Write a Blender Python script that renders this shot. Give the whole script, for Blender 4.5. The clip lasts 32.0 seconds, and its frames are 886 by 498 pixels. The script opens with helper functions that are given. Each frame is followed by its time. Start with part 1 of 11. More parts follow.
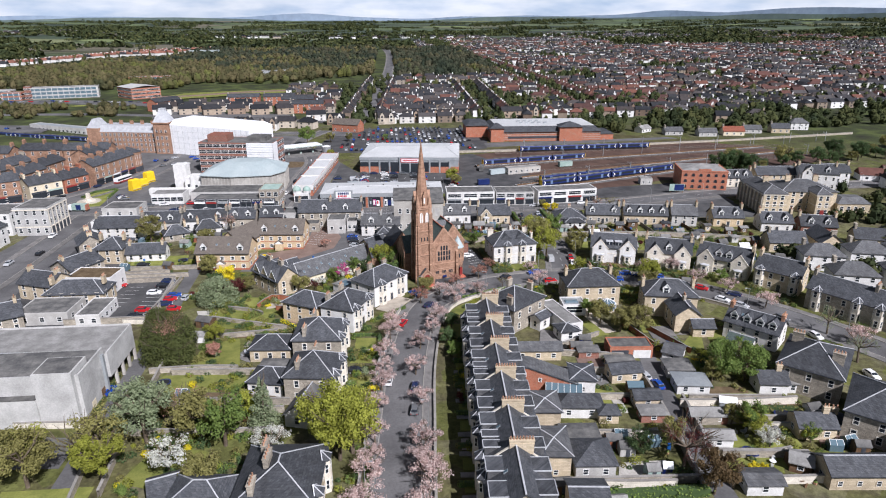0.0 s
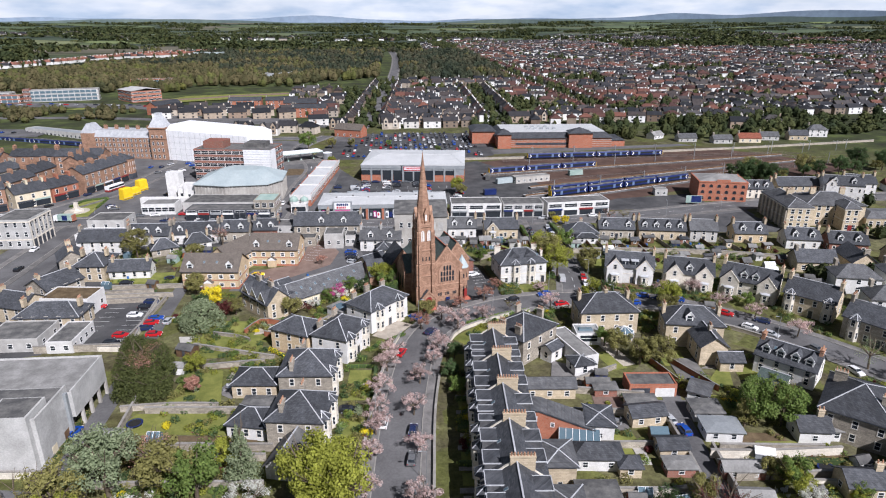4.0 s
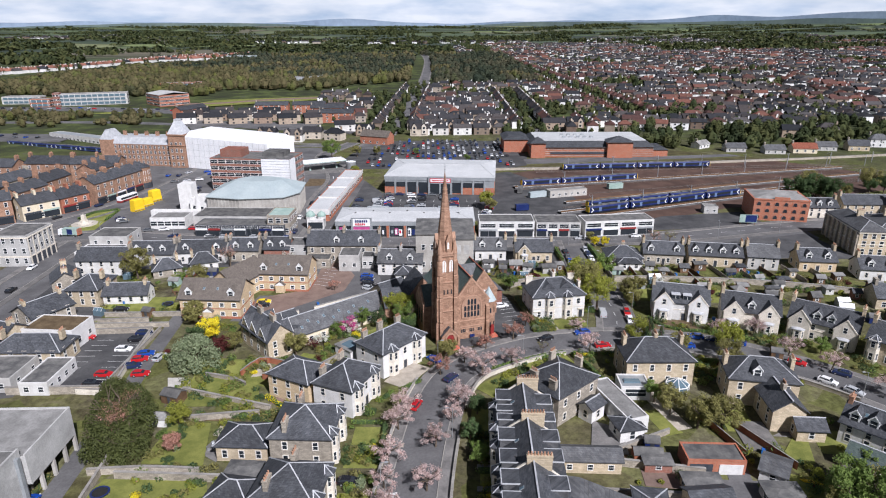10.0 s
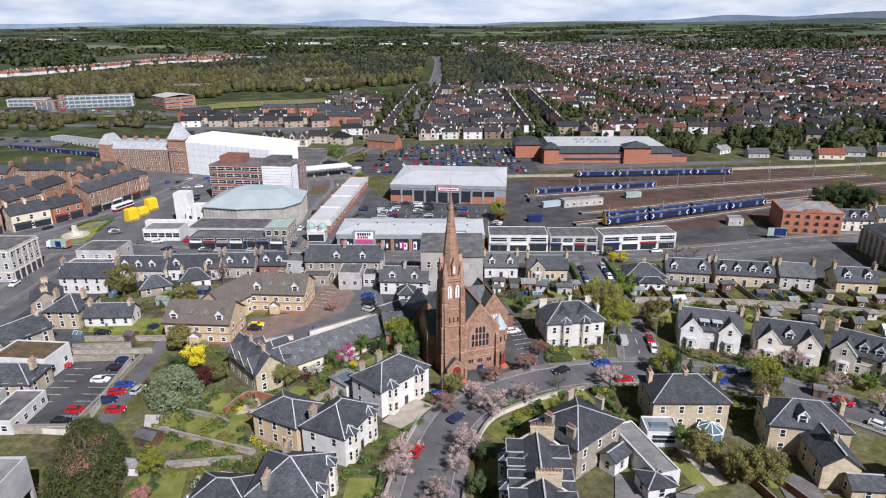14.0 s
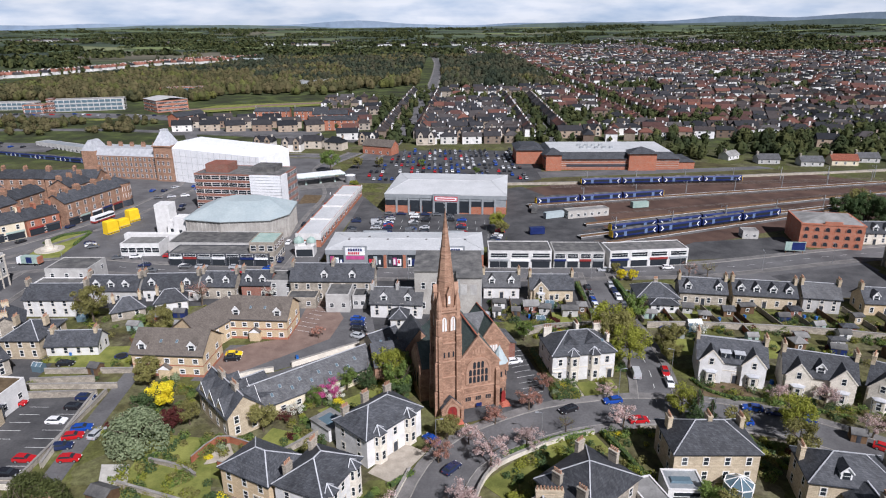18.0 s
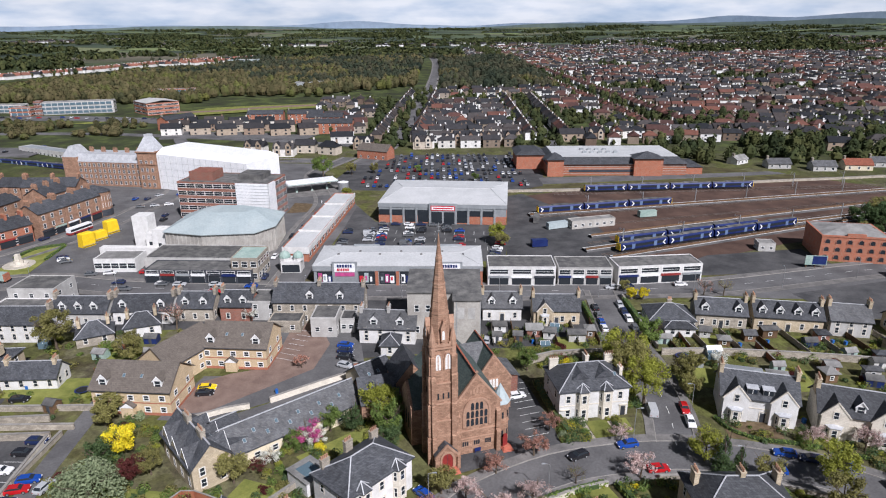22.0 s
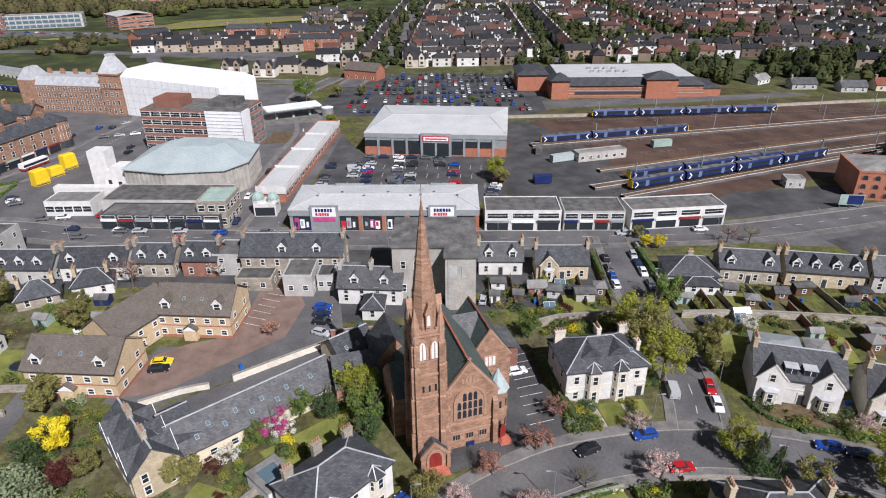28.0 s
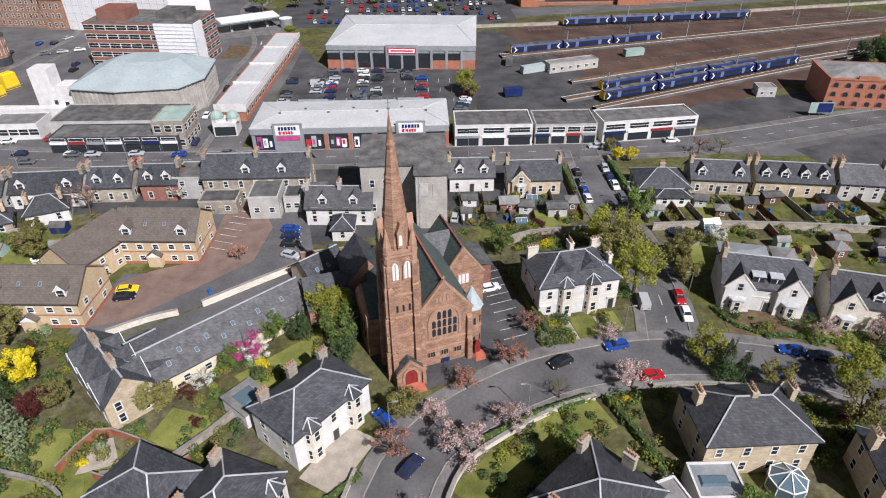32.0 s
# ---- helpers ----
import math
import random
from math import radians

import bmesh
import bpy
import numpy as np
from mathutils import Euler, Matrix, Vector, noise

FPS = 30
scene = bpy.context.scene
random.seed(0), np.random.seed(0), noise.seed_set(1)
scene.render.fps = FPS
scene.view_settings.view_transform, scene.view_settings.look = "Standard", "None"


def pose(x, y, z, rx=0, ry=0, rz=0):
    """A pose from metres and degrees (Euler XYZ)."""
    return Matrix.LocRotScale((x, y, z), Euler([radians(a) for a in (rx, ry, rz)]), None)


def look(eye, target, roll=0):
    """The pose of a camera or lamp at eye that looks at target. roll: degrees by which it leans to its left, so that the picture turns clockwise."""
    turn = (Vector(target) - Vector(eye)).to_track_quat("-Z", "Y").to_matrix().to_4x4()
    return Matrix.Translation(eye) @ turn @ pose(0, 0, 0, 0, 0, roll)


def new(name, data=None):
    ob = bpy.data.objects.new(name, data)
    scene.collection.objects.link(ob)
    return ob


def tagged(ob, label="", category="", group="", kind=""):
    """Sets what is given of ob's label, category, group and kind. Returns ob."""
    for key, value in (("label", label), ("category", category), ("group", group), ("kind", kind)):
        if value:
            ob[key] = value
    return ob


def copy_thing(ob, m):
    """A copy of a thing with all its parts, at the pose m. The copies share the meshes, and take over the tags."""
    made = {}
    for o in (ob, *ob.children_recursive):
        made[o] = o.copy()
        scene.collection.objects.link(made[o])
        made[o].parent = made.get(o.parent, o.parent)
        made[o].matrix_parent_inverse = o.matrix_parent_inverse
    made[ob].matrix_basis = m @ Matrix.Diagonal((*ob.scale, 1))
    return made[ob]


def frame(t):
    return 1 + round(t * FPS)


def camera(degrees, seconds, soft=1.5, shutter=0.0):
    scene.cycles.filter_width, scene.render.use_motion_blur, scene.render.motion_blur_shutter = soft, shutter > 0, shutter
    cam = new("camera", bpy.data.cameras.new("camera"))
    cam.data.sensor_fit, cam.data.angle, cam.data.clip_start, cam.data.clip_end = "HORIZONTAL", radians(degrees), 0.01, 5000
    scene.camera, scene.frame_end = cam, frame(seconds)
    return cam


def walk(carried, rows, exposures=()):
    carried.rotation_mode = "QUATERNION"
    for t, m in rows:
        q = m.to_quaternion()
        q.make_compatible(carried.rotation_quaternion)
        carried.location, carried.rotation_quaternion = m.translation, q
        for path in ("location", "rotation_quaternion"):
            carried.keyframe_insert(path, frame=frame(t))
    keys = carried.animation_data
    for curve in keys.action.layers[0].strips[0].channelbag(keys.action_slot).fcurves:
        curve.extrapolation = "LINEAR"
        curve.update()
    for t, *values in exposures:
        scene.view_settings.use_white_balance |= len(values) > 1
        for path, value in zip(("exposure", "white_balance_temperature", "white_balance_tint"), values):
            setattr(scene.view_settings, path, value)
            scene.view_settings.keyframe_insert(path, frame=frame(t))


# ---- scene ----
cam = camera(70.2, 32.0, 1.1)
# seconds, place, tilt, roll, yaw
PATH = [
    (0, -9.11, -187.42, 79.42, 70.18, -0.10, -5.09),
    (1, -8.67, -183.50, 79.41, 70.23, 0.02, -5.09),
    (2, -8.07, -179.71, 79.49, 70.27, 0.03, -4.98),
    (3, -7.48, -175.85, 79.53, 70.31, 0.01, -4.84),
    (4, -6.91, -171.92, 79.54, 70.36, 0.01, -4.52),
    (5, -6.31, -168.00, 79.53, 70.40, 0.00, -3.96),
    (6, -5.69, -164.08, 79.47, 70.45, -0.04, -3.36),
    (7, -5.06, -160.24, 79.38, 70.49, -0.09, -2.89),
    (8, -4.43, -156.48, 79.34, 70.55, -0.12, -2.43),
    (9, -3.85, -152.62, 79.29, 70.58, -0.15, -1.92),
    (10, -3.39, -148.66, 79.16, 70.60, -0.15, -1.52),
    (11, -2.95, -144.70, 79.04, 70.61, -0.17, -1.10),
    (12, -2.53, -140.80, 79.06, 70.63, -0.19, -0.73),
    (13, -2.15, -136.92, 79.23, 70.63, -0.22, -0.54),
    (14, -1.78, -132.98, 79.36, 70.64, -0.26, -0.48),
    (15, -1.42, -128.95, 79.39, 70.68, -0.28, -0.48),
    (16, -1.08, -124.84, 79.40, 70.71, -0.25, -0.51),
    (17, -0.68, -120.88, 79.48, 70.69, -0.27, -0.48),
    (18, -0.31, -117.01, 79.50, 70.73, -0.31, -0.47),
    (19, -0.00, -113.11, 79.44, 70.74, -0.35, -0.52),
    (20, 0.29, -109.07, 79.35, 70.73, -0.37, -0.51),
    (21, 0.59, -104.99, 79.26, 70.77, -0.39, -0.53),
    (22, 0.95, -100.92, 79.19, 70.77, -0.41, -0.53),
    (23, 1.40, -96.78, 79.10, 70.82, -0.44, -0.49),
    (24, 1.88, -92.59, 79.03, 70.78, -0.48, -0.46),
    (24.5, 2.11, -90.51, 79.00, 70.50, -0.50, -0.42),
    (25, 2.33, -88.45, 78.94, 69.80, -0.53, -0.40),
    (25.5, 2.52, -86.41, 78.87, 68.67, -0.56, -0.40),
    (26, 2.71, -84.30, 78.78, 67.82, -0.58, -0.39),
    (26.5, 2.89, -82.04, 78.69, 66.59, -0.59, -0.39),
    (27, 3.05, -79.95, 78.58, 65.40, -0.60, -0.39),
    (27.5, 3.18, -78.35, 78.43, 64.33, -0.61, -0.37),
    (28, 3.27, -77.18, 78.25, 63.28, -0.62, -0.59),
    (28.5, 3.32, -76.35, 78.06, 62.27, -0.62, -1.06),
    (29, 3.33, -75.88, 77.86, 61.26, -0.61, -1.62),
    (29.5, 3.31, -75.67, 77.69, 60.20, -0.59, -2.15),
    (30, 3.27, -75.59, 77.54, 59.18, -0.56, -2.60),
    (30.5, 3.24, -75.55, 77.40, 58.19, -0.54, -2.95),
    (31, 3.22, -75.47, 77.26, 57.24, -0.53, -3.19),
    (31.5, 3.19, -75.30, 77.11, 56.42, -0.52, -3.41),
    (32, 3.13, -74.96, 76.98, 55.81, -0.50, -3.64),
]
walk(cam, [(t, pose(x, y, z, rx, 0, yaw) @ pose(0, 0, 0, 0, 0, roll)) for t, x, y, z, rx, roll, yaw in PATH], [(0.0, 0.42, 6080, 15.5), (13.0, 0.33, 6060, 15.5), (23.0, 0.26, 6130, 15.5), (32.0, 0.30, 6300, 15.5)])

# ---- sky and sun ----
SUN_WAY = Vector((0.36, -0.63, 0.69)).normalized()
world = bpy.data.worlds.new("world")
scene.world = world
world.use_nodes = True
wt = world.node_tree
wt.nodes.clear()
sky = wt.nodes.new("ShaderNodeTexSky")
sky.sky_type = "NISHITA"
sky.sun_disc = False
sky.sun_elevation = math.asin(SUN_WAY.z)
sky.sun_rotation = math.atan2(SUN_WAY.x, SUN_WAY.y)
sky.air_density, sky.dust_density = 1.0, 1.5
coord = wt.nodes.new("ShaderNodeTexCoord")
stretch = wt.nodes.new("ShaderNodeMapping")
stretch.inputs["Scale"].default_value = (2.2, 2.2, 9.0)
cloud = wt.nodes.new("ShaderNodeTexNoise")
cloud.inputs["Scale"].default_value, cloud.inputs["Detail"].default_value, cloud.inputs["Roughness"].default_value = 2.2, 5.0, 0.5
ramp = wt.nodes.new("ShaderNodeValToRGB")
ramp.color_ramp.elements[0].position, ramp.color_ramp.elements[1].position = 0.34, 0.60
ramp.color_ramp.elements[0].color = (0.92, 0.92, 0.92, 1)
tone = wt.nodes.new("ShaderNodeTexNoise")
tone.inputs["Scale"].default_value, tone.inputs["Detail"].default_value = 5.0, 6.0
grey = wt.nodes.new("ShaderNodeValToRGB")
grey.color_ramp.elements[0].position, grey.color_ramp.elements[1].position = 0.30, 0.62
grey.color_ramp.elements[0].color, grey.color_ramp.elements[1].color = (15.6, 19.6, 24.6, 1), (28.5, 29.6, 30.6, 1)
mix = wt.nodes.new("ShaderNodeMix")
mix.data_type = "RGBA"
back = wt.nodes.new("ShaderNodeBackground")
back.inputs["Strength"].default_value = 0.024
wout = wt.nodes.new("ShaderNodeOutputWorld")
wt.links.new(coord.outputs["Generated"], stretch.inputs["Vector"])
wt.links.new(stretch.outputs["Vector"], cloud.inputs["Vector"])
wt.links.new(stretch.outputs["Vector"], tone.inputs["Vector"])
wt.links.new(cloud.outputs[0], ramp.inputs[0])
wt.links.new(tone.outputs[0], grey.inputs[0])
part_z = wt.nodes.new("ShaderNodeSeparateXYZ")
wt.links.new(coord.outputs["Generated"], part_z.inputs[0])
low = wt.nodes.new("ShaderNodeMapRange")
low.inputs["From Min"].default_value, low.inputs["From Max"].default_value = 0.06, 0.22
low.inputs["To Min"].default_value, low.inputs["To Max"].default_value = 1.0, 0.06
wt.links.new(part_z.outputs["Z"], low.inputs["Value"])
cover = wt.nodes.new("ShaderNodeMath")
cover.operation = "MULTIPLY"
wt.links.new(ramp.outputs["Color"], cover.inputs[0])
wt.links.new(low.outputs[0], cover.inputs[1])
wt.links.new(cover.outputs[0], mix.inputs["Factor"])
wt.links.new(sky.outputs["Color"], mix.inputs["A"])
wt.links.new(grey.outputs["Color"], mix.inputs["B"])
wt.links.new(mix.outputs["Result"], back.inputs["Color"])
wt.links.new(back.outputs["Background"], wout.inputs["Surface"])

sun = new("sun", bpy.data.lights.new("sun", "SUN"))
sun.data.energy, sun.data.angle, sun.data.color = 5.0, radians(0.5), (1.0, 0.978, 0.968)
sun.matrix_world = look(SUN_WAY * 300, (0, 0, 0))


# ---- materials ----
def shader(name):
    m = bpy.data.materials.new(name)
    m.use_nodes = True
    nt = m.node_tree
    return m, nt, nt.nodes["Principled BSDF"]


def mapped(nt, kind="Object", scale=(1, 1, 1)):
    c = nt.nodes.new("ShaderNodeTexCoord")
    mp = nt.nodes.new("ShaderNodeMapping")
    mp.inputs["Scale"].default_value = scale
    nt.links.new(c.outputs[kind], mp.inputs["Vector"])
    return mp.outputs["Vector"]


def ramped(nt, source, stops):
    r = nt.nodes.new("ShaderNodeValToRGB")
    e = r.color_ramp.elements
    while len(e) < len(stops):
        e.new(0.5)
    for el, (p, c) in zip(e, stops):
        el.position, el.color = p, (*c, 1)
    nt.links.new(source, r.inputs[0])
    return r.outputs["Color"]


def noisy(nt, vec, scale, detail=5, rough=0.6):
    n = nt.nodes.new("ShaderNodeTexNoise")
    n.inputs["Scale"].default_value, n.inputs["Detail"].default_value, n.inputs["Roughness"].default_value = scale, detail, rough
    nt.links.new(vec, n.inputs["Vector"])
    return n.outputs[0]


def blend(nt, how, fac, a, b):
    x = nt.nodes.new("ShaderNodeMix")
    x.data_type, x.blend_type = "RGBA", how
    if isinstance(fac, float):
        x.inputs["Factor"].default_value = fac
    else:
        nt.links.new(fac, x.inputs["Factor"])
    nt.links.new(a, x.inputs["A"])
    if isinstance(b, tuple):
        x.inputs["B"].default_value = (*b, 1)
    else:
        nt.links.new(b, x.inputs["B"])
    return x.outputs["Result"]


def bumped(nt, bsdf, source, strength, distance=0.05):
    b = nt.nodes.new("ShaderNodeBump")
    b.inputs["Strength"].default_value, b.inputs["Distance"].default_value = strength, distance
    nt.links.new(source, b.inputs["Height"])
    nt.links.new(b.outputs["Normal"], bsdf.inputs["Normal"])


def plain(name, c1, c2, rough=0.8, metal=0.0, big=0.25, fine=4.0, vary=0.15, bump=0.2, kind="Object"):
    """A surface that drifts between two colours, with fine grain, and differs a little from piece to piece."""
    m, nt, b = shader(name)
    v = mapped(nt, kind)
    col = ramped(nt, noisy(nt, v, big), [(0.35, c1), (0.65, c2)])
    grain = noisy(nt, v, fine, 8, 0.7)
    col = blend(nt, "MULTIPLY", 0.7, col, ramped(nt, grain, [(0.25, (0.62,) * 3), (0.75, (1.25,) * 3)]))
    if vary:
        info = nt.nodes.new("ShaderNodeObjectInfo")
        col = blend(nt, "MULTIPLY", 1.0, col, ramped(nt, info.outputs["Random"], [(0.0, (1 - vary,) * 3), (1.0, (1 + vary,) * 3)]))
    nt.links.new(col, b.inputs["Base Color"])
    b.inputs["Roughness"].default_value, b.inputs["Metallic"].default_value = rough, metal
    b.inputs["Specular IOR Level"].default_value = 0.15 if rough > 0.75 else 0.45
    bumped(nt, b, grain, bump)
    return m


def coursed(name, c1, c2, joint, wide, high, rough=0.85, squash=1.0, stain=0.5, vary=0.12, size=0.02):
    """Blocks, bricks or slates laid in level courses, with stains."""
    m, nt, b = shader(name)
    c = nt.nodes.new("ShaderNodeTexCoord")
    s = nt.nodes.new("ShaderNodeSeparateXYZ")
    nt.links.new(c.outputs["Object"], s.inputs[0])
    add = nt.nodes.new("ShaderNodeMath")
    nt.links.new(s.outputs["X"], add.inputs[0]), nt.links.new(s.outputs["Y"], add.inputs[1])
    mul = nt.nodes.new("ShaderNodeMath")
    mul.operation, mul.inputs[1].default_value = "MULTIPLY", squash
    nt.links.new(s.outputs["Z"], mul.inputs[0])
    comb = nt.nodes.new("ShaderNodeCombineXYZ")
    nt.links.new(add.outputs[0], comb.inputs["X"]), nt.links.new(mul.outputs[0], comb.inputs["Y"])
    br = nt.nodes.new("ShaderNodeTexBrick")
    br.inputs["Scale"].default_value = 1.0
    br.inputs["Brick Width"].default_value, br.inputs["Row Height"].default_value, br.inputs["Mortar Size"].default_value = wide, high, size
    br.inputs["Color1"].default_value, br.inputs["Color2"].default_value, br.inputs["Mortar"].default_value = (*c1, 1), (*c2, 1), (*joint, 1)
    nt.links.new(comb.outputs[0], br.inputs["Vector"])
    v = c.outputs["Object"]
    blot = noisy(nt, v, 0.42, 9, 0.72)
    col = blend(nt, "MULTIPLY", stain, br.outputs["Color"], ramped(nt, blot, [(0.3, (0.5, 0.48, 0.46)), (0.7, (1.3, 1.28, 1.25))]))
    info = nt.nodes.new("ShaderNodeObjectInfo")
    col = blend(nt, "MULTIPLY", 1.0, col, ramped(nt, info.outputs["Random"], [(0.0, (1 - vary,) * 3), (1.0, (1 + vary,) * 3)]))
    nt.links.new(col, b.inputs["Base Color"])
    b.inputs["Roughness"].default_value = rough
    b.inputs["Specular IOR Level"].default_value = 0.2
    bumped(nt, b, br.outputs["Fac"], -0.4, 0.03)
    return m


def pieces(name, stops, rough=0.8, grain=3.0):
    """One colour for each loose piece of a joined mesh, drawn from the stops."""
    m, nt, b = shader(name)
    g = nt.nodes.new("ShaderNodeNewGeometry")
    col = ramped(nt, g.outputs["Random Per Island"], stops)
    info = nt.nodes.new("ShaderNodeObjectInfo")
    col = blend(nt, "MULTIPLY", 1.0, col, ramped(nt, info.outputs["Random"], [(0.0, (0.82,) * 3), (1.0, (1.18,) * 3)]))
    n = noisy(nt, mapped(nt), grain, 4)
    col = blend(nt, "MULTIPLY", 0.6, col, ramped(nt, n, [(0.3, (0.7,) * 3), (0.7, (1.25,) * 3)]))
    nt.links.new(col, b.inputs["Base Color"])
    b.inputs["Roughness"].default_value = rough
    b.inputs["Specular IOR Level"].default_value = 0.1
    return m


def leafy(name, dark, mid, light):
    dark, mid, light = (tuple(min(0.85, v * 1.42) for v in c) for c in (dark, mid, light))
    calm = lambda c: tuple(0.45 * a + 0.55 * b for a, b in zip(mid, c))
    m = pieces(name, [(0.0, calm(dark)), (0.5, mid), (1.0, calm(light))], 0.65, 0.6)
    b = m.node_tree.nodes["Principled BSDF"]
    b.inputs["Specular IOR Level"].default_value = 0.25
    nt = m.node_tree
    thin = nt.nodes.new("ShaderNodeBsdfTranslucent")
    both = nt.nodes.new("ShaderNodeMixShader")
    both.inputs["Fac"].default_value = 0.38
    nt.links.new(b.inputs["Base Color"].links[0].from_socket, thin.inputs["Color"])
    nt.links.new(b.outputs["BSDF"], both.inputs[1])
    nt.links.new(thin.outputs["BSDF"], both.inputs[2])
    nt.links.new(both.outputs["Shader"], nt.nodes["Material Output"].inputs["Surface"])
    return m


def glossy(name, c, rough=0.15, metal=0.0, coat=0.0):
    m, nt, b = shader(name)
    v = mapped(nt)
    col = ramped(nt, noisy(nt, v, 3.0), [(0.3, tuple(x * 0.88 for x in c)), (0.7, tuple(x * 1.1 for x in c))])
    nt.links.new(col, b.inputs["Base Color"])
    b.inputs["Roughness"].default_value, b.inputs["Metallic"].default_value, b.inputs["Coat Weight"].default_value = rough, metal, coat
    return m


M = {}
M["slate"] = coursed("slate", (0.048, 0.052, 0.060), (0.086, 0.091, 0.100), (0.030, 0.033, 0.038), 0.42, 0.30, 0.62, 1.45, 0.85, 0.22, 0.012)
M["slate_pale"] = coursed("slate_pale", (0.080, 0.084, 0.092), (0.124, 0.127, 0.132), (0.06, 0.06, 0.06), 0.42, 0.30, 0.65, 1.45, 0.85, 0.15, 0.012)
M["slate_green"] = coursed("slate_green", (0.062, 0.085, 0.080), (0.095, 0.12, 0.11), (0.04, 0.055, 0.05), 0.42, 0.30, 0.65, 1.45, 0.5, 0.08, 0.012)
M["tile_brown"] = coursed("tile_brown", (0.112, 0.097, 0.084), (0.148, 0.128, 0.110), (0.07, 0.06, 0.052), 0.40, 0.34, 0.85, 1.4, 0.4, 0.08, 0.015)
M["tile_red"] = coursed("tile_red", (0.23, 0.075, 0.045), (0.30, 0.11, 0.07), (0.10, 0.04, 0.03), 0.40, 0.34, 0.85, 1.4, 0.4, 0.15, 0.015)
M["lead"] = plain("lead", (0.42, 0.43, 0.45), (0.58, 0.59, 0.60), 0.55, 0.2, 0.6, 5, 0.1, 0.1)
M["stone"] = coursed("stone", (0.44, 0.365, 0.255), (0.55, 0.465, 0.34), (0.33, 0.28, 0.20), 0.75, 0.34, 0.9, 1, 0.55, 0.14)
M["stone_grey"] = coursed("stone_grey", (0.29, 0.26, 0.215), (0.42, 0.38, 0.315), (0.22, 0.20, 0.17), 0.7, 0.32, 0.9, 1, 0.65, 0.14)
M["stone_pale"] = coursed("stone_pale", (0.60, 0.555, 0.47), (0.69, 0.645, 0.56), (0.48, 0.44, 0.37), 0.8, 0.36, 0.9, 1, 0.45, 0.08)
M["sandstone"] = coursed("sandstone", (0.275, 0.160, 0.108), (0.385, 0.240, 0.165), (0.20, 0.125, 0.09), 0.72, 0.36, 0.9, 1, 0.8, 0.05)
M["sandstone_trim"] = plain("sandstone_trim", (0.31, 0.185, 0.125), (0.42, 0.265, 0.185), 0.9, 0, 0.8, 6, 0.06, 0.2)
M["brick_red"] = coursed("brick_red", (0.22, 0.085, 0.06), (0.30, 0.12, 0.085), (0.24, 0.19, 0.16), 0.5, 0.18, 0.9, 1, 0.5, 0.12)
M["brick_orange"] = coursed("brick_orange", (0.33, 0.105, 0.06), (0.41, 0.14, 0.08), (0.33, 0.22, 0.16), 0.5, 0.18, 0.9, 1, 0.4, 0.06)
M["brick_buff"] = coursed("brick_buff", (0.52, 0.40, 0.25), (0.62, 0.49, 0.325), (0.42, 0.33, 0.22), 0.5, 0.2, 0.9, 1, 0.35, 0.06)
M["render_white"] = plain("render_white", (0.56, 0.55, 0.525), (0.69, 0.68, 0.66), 0.85, 0, 0.5, 5, 0.06, 0.12)
M["render_cream"] = plain("render_cream", (0.62, 0.54, 0.39), (0.70, 0.62, 0.47), 0.85, 0, 0.5, 5, 0.06, 0.12)
M["render_grey"] = plain("render_grey", (0.37, 0.36, 0.34), (0.50, 0.49, 0.465), 0.88, 0, 0.35, 4, 0.1, 0.15)
M["concrete"] = plain("concrete", (0.33, 0.31, 0.28), (0.45, 0.43, 0.39), 0.9, 0, 0.3, 3, 0.1, 0.2)
M["felt"] = plain("felt", (0.075, 0.075, 0.075), (0.17, 0.165, 0.155), 0.9, 0, 0.35, 2.5, 0.2, 0.2)
M["felt_pale"] = plain("felt_pale", (0.17, 0.167, 0.158), (0.28, 0.274, 0.262), 0.85, 0, 0.3, 2.5, 0.1, 0.15)
M["roof_white"] = plain("roof_white", (0.468, 0.477, 0.473), (0.549, 0.553, 0.549), 0.5, 0, 0.12, 1.5, 0.04, 0.08)
M["clad_grey"] = plain("clad_grey", (0.28, 0.30, 0.31), (0.36, 0.38, 0.39), 0.45, 0.2, 0.3, 3, 0.08, 0.08)
M["sheet_white"] = plain("sheet_white", (0.720, 0.729, 0.738), (0.810, 0.810, 0.810), 0.55, 0, 0.3, 2, 0.03, 0.3)
M["copper"] = plain("copper", (0.24, 0.34, 0.30), (0.36, 0.45, 0.40), 0.7, 0, 0.25, 2, 0.05, 0.15)
M["copper_pale"] = plain("copper_pale", (0.33, 0.39, 0.40), (0.40, 0.455, 0.455), 0.7, 0, 0.12, 1.5, 0.03, 0.1)
M["asphalt"] = plain("asphalt", (0.090, 0.088, 0.089), (0.150, 0.147, 0.147), 0.92, 0, 0.09, 1.8, 0, 0.15)
M["asphalt_dark"] = plain("asphalt_dark", (0.050, 0.050, 0.052), (0.098, 0.097, 0.097), 0.92, 0, 0.12, 1.8, 0.1, 0.15)
M["paving"] = plain("paving", (0.12, 0.115, 0.11), (0.20, 0.19, 0.18), 0.9, 0, 0.3, 3, 0.1, 0.15)
M["monoblock"] = plain("monoblock", (0.165, 0.115, 0.095), (0.23, 0.165, 0.135), 0.9, 0, 0.3, 4, 0.1, 0.2)
M["kerb"] = plain("kerb", (0.22, 0.205, 0.185), (0.31, 0.295, 0.27), 0.9, 0, 0.5, 4, 0.1, 0.15)
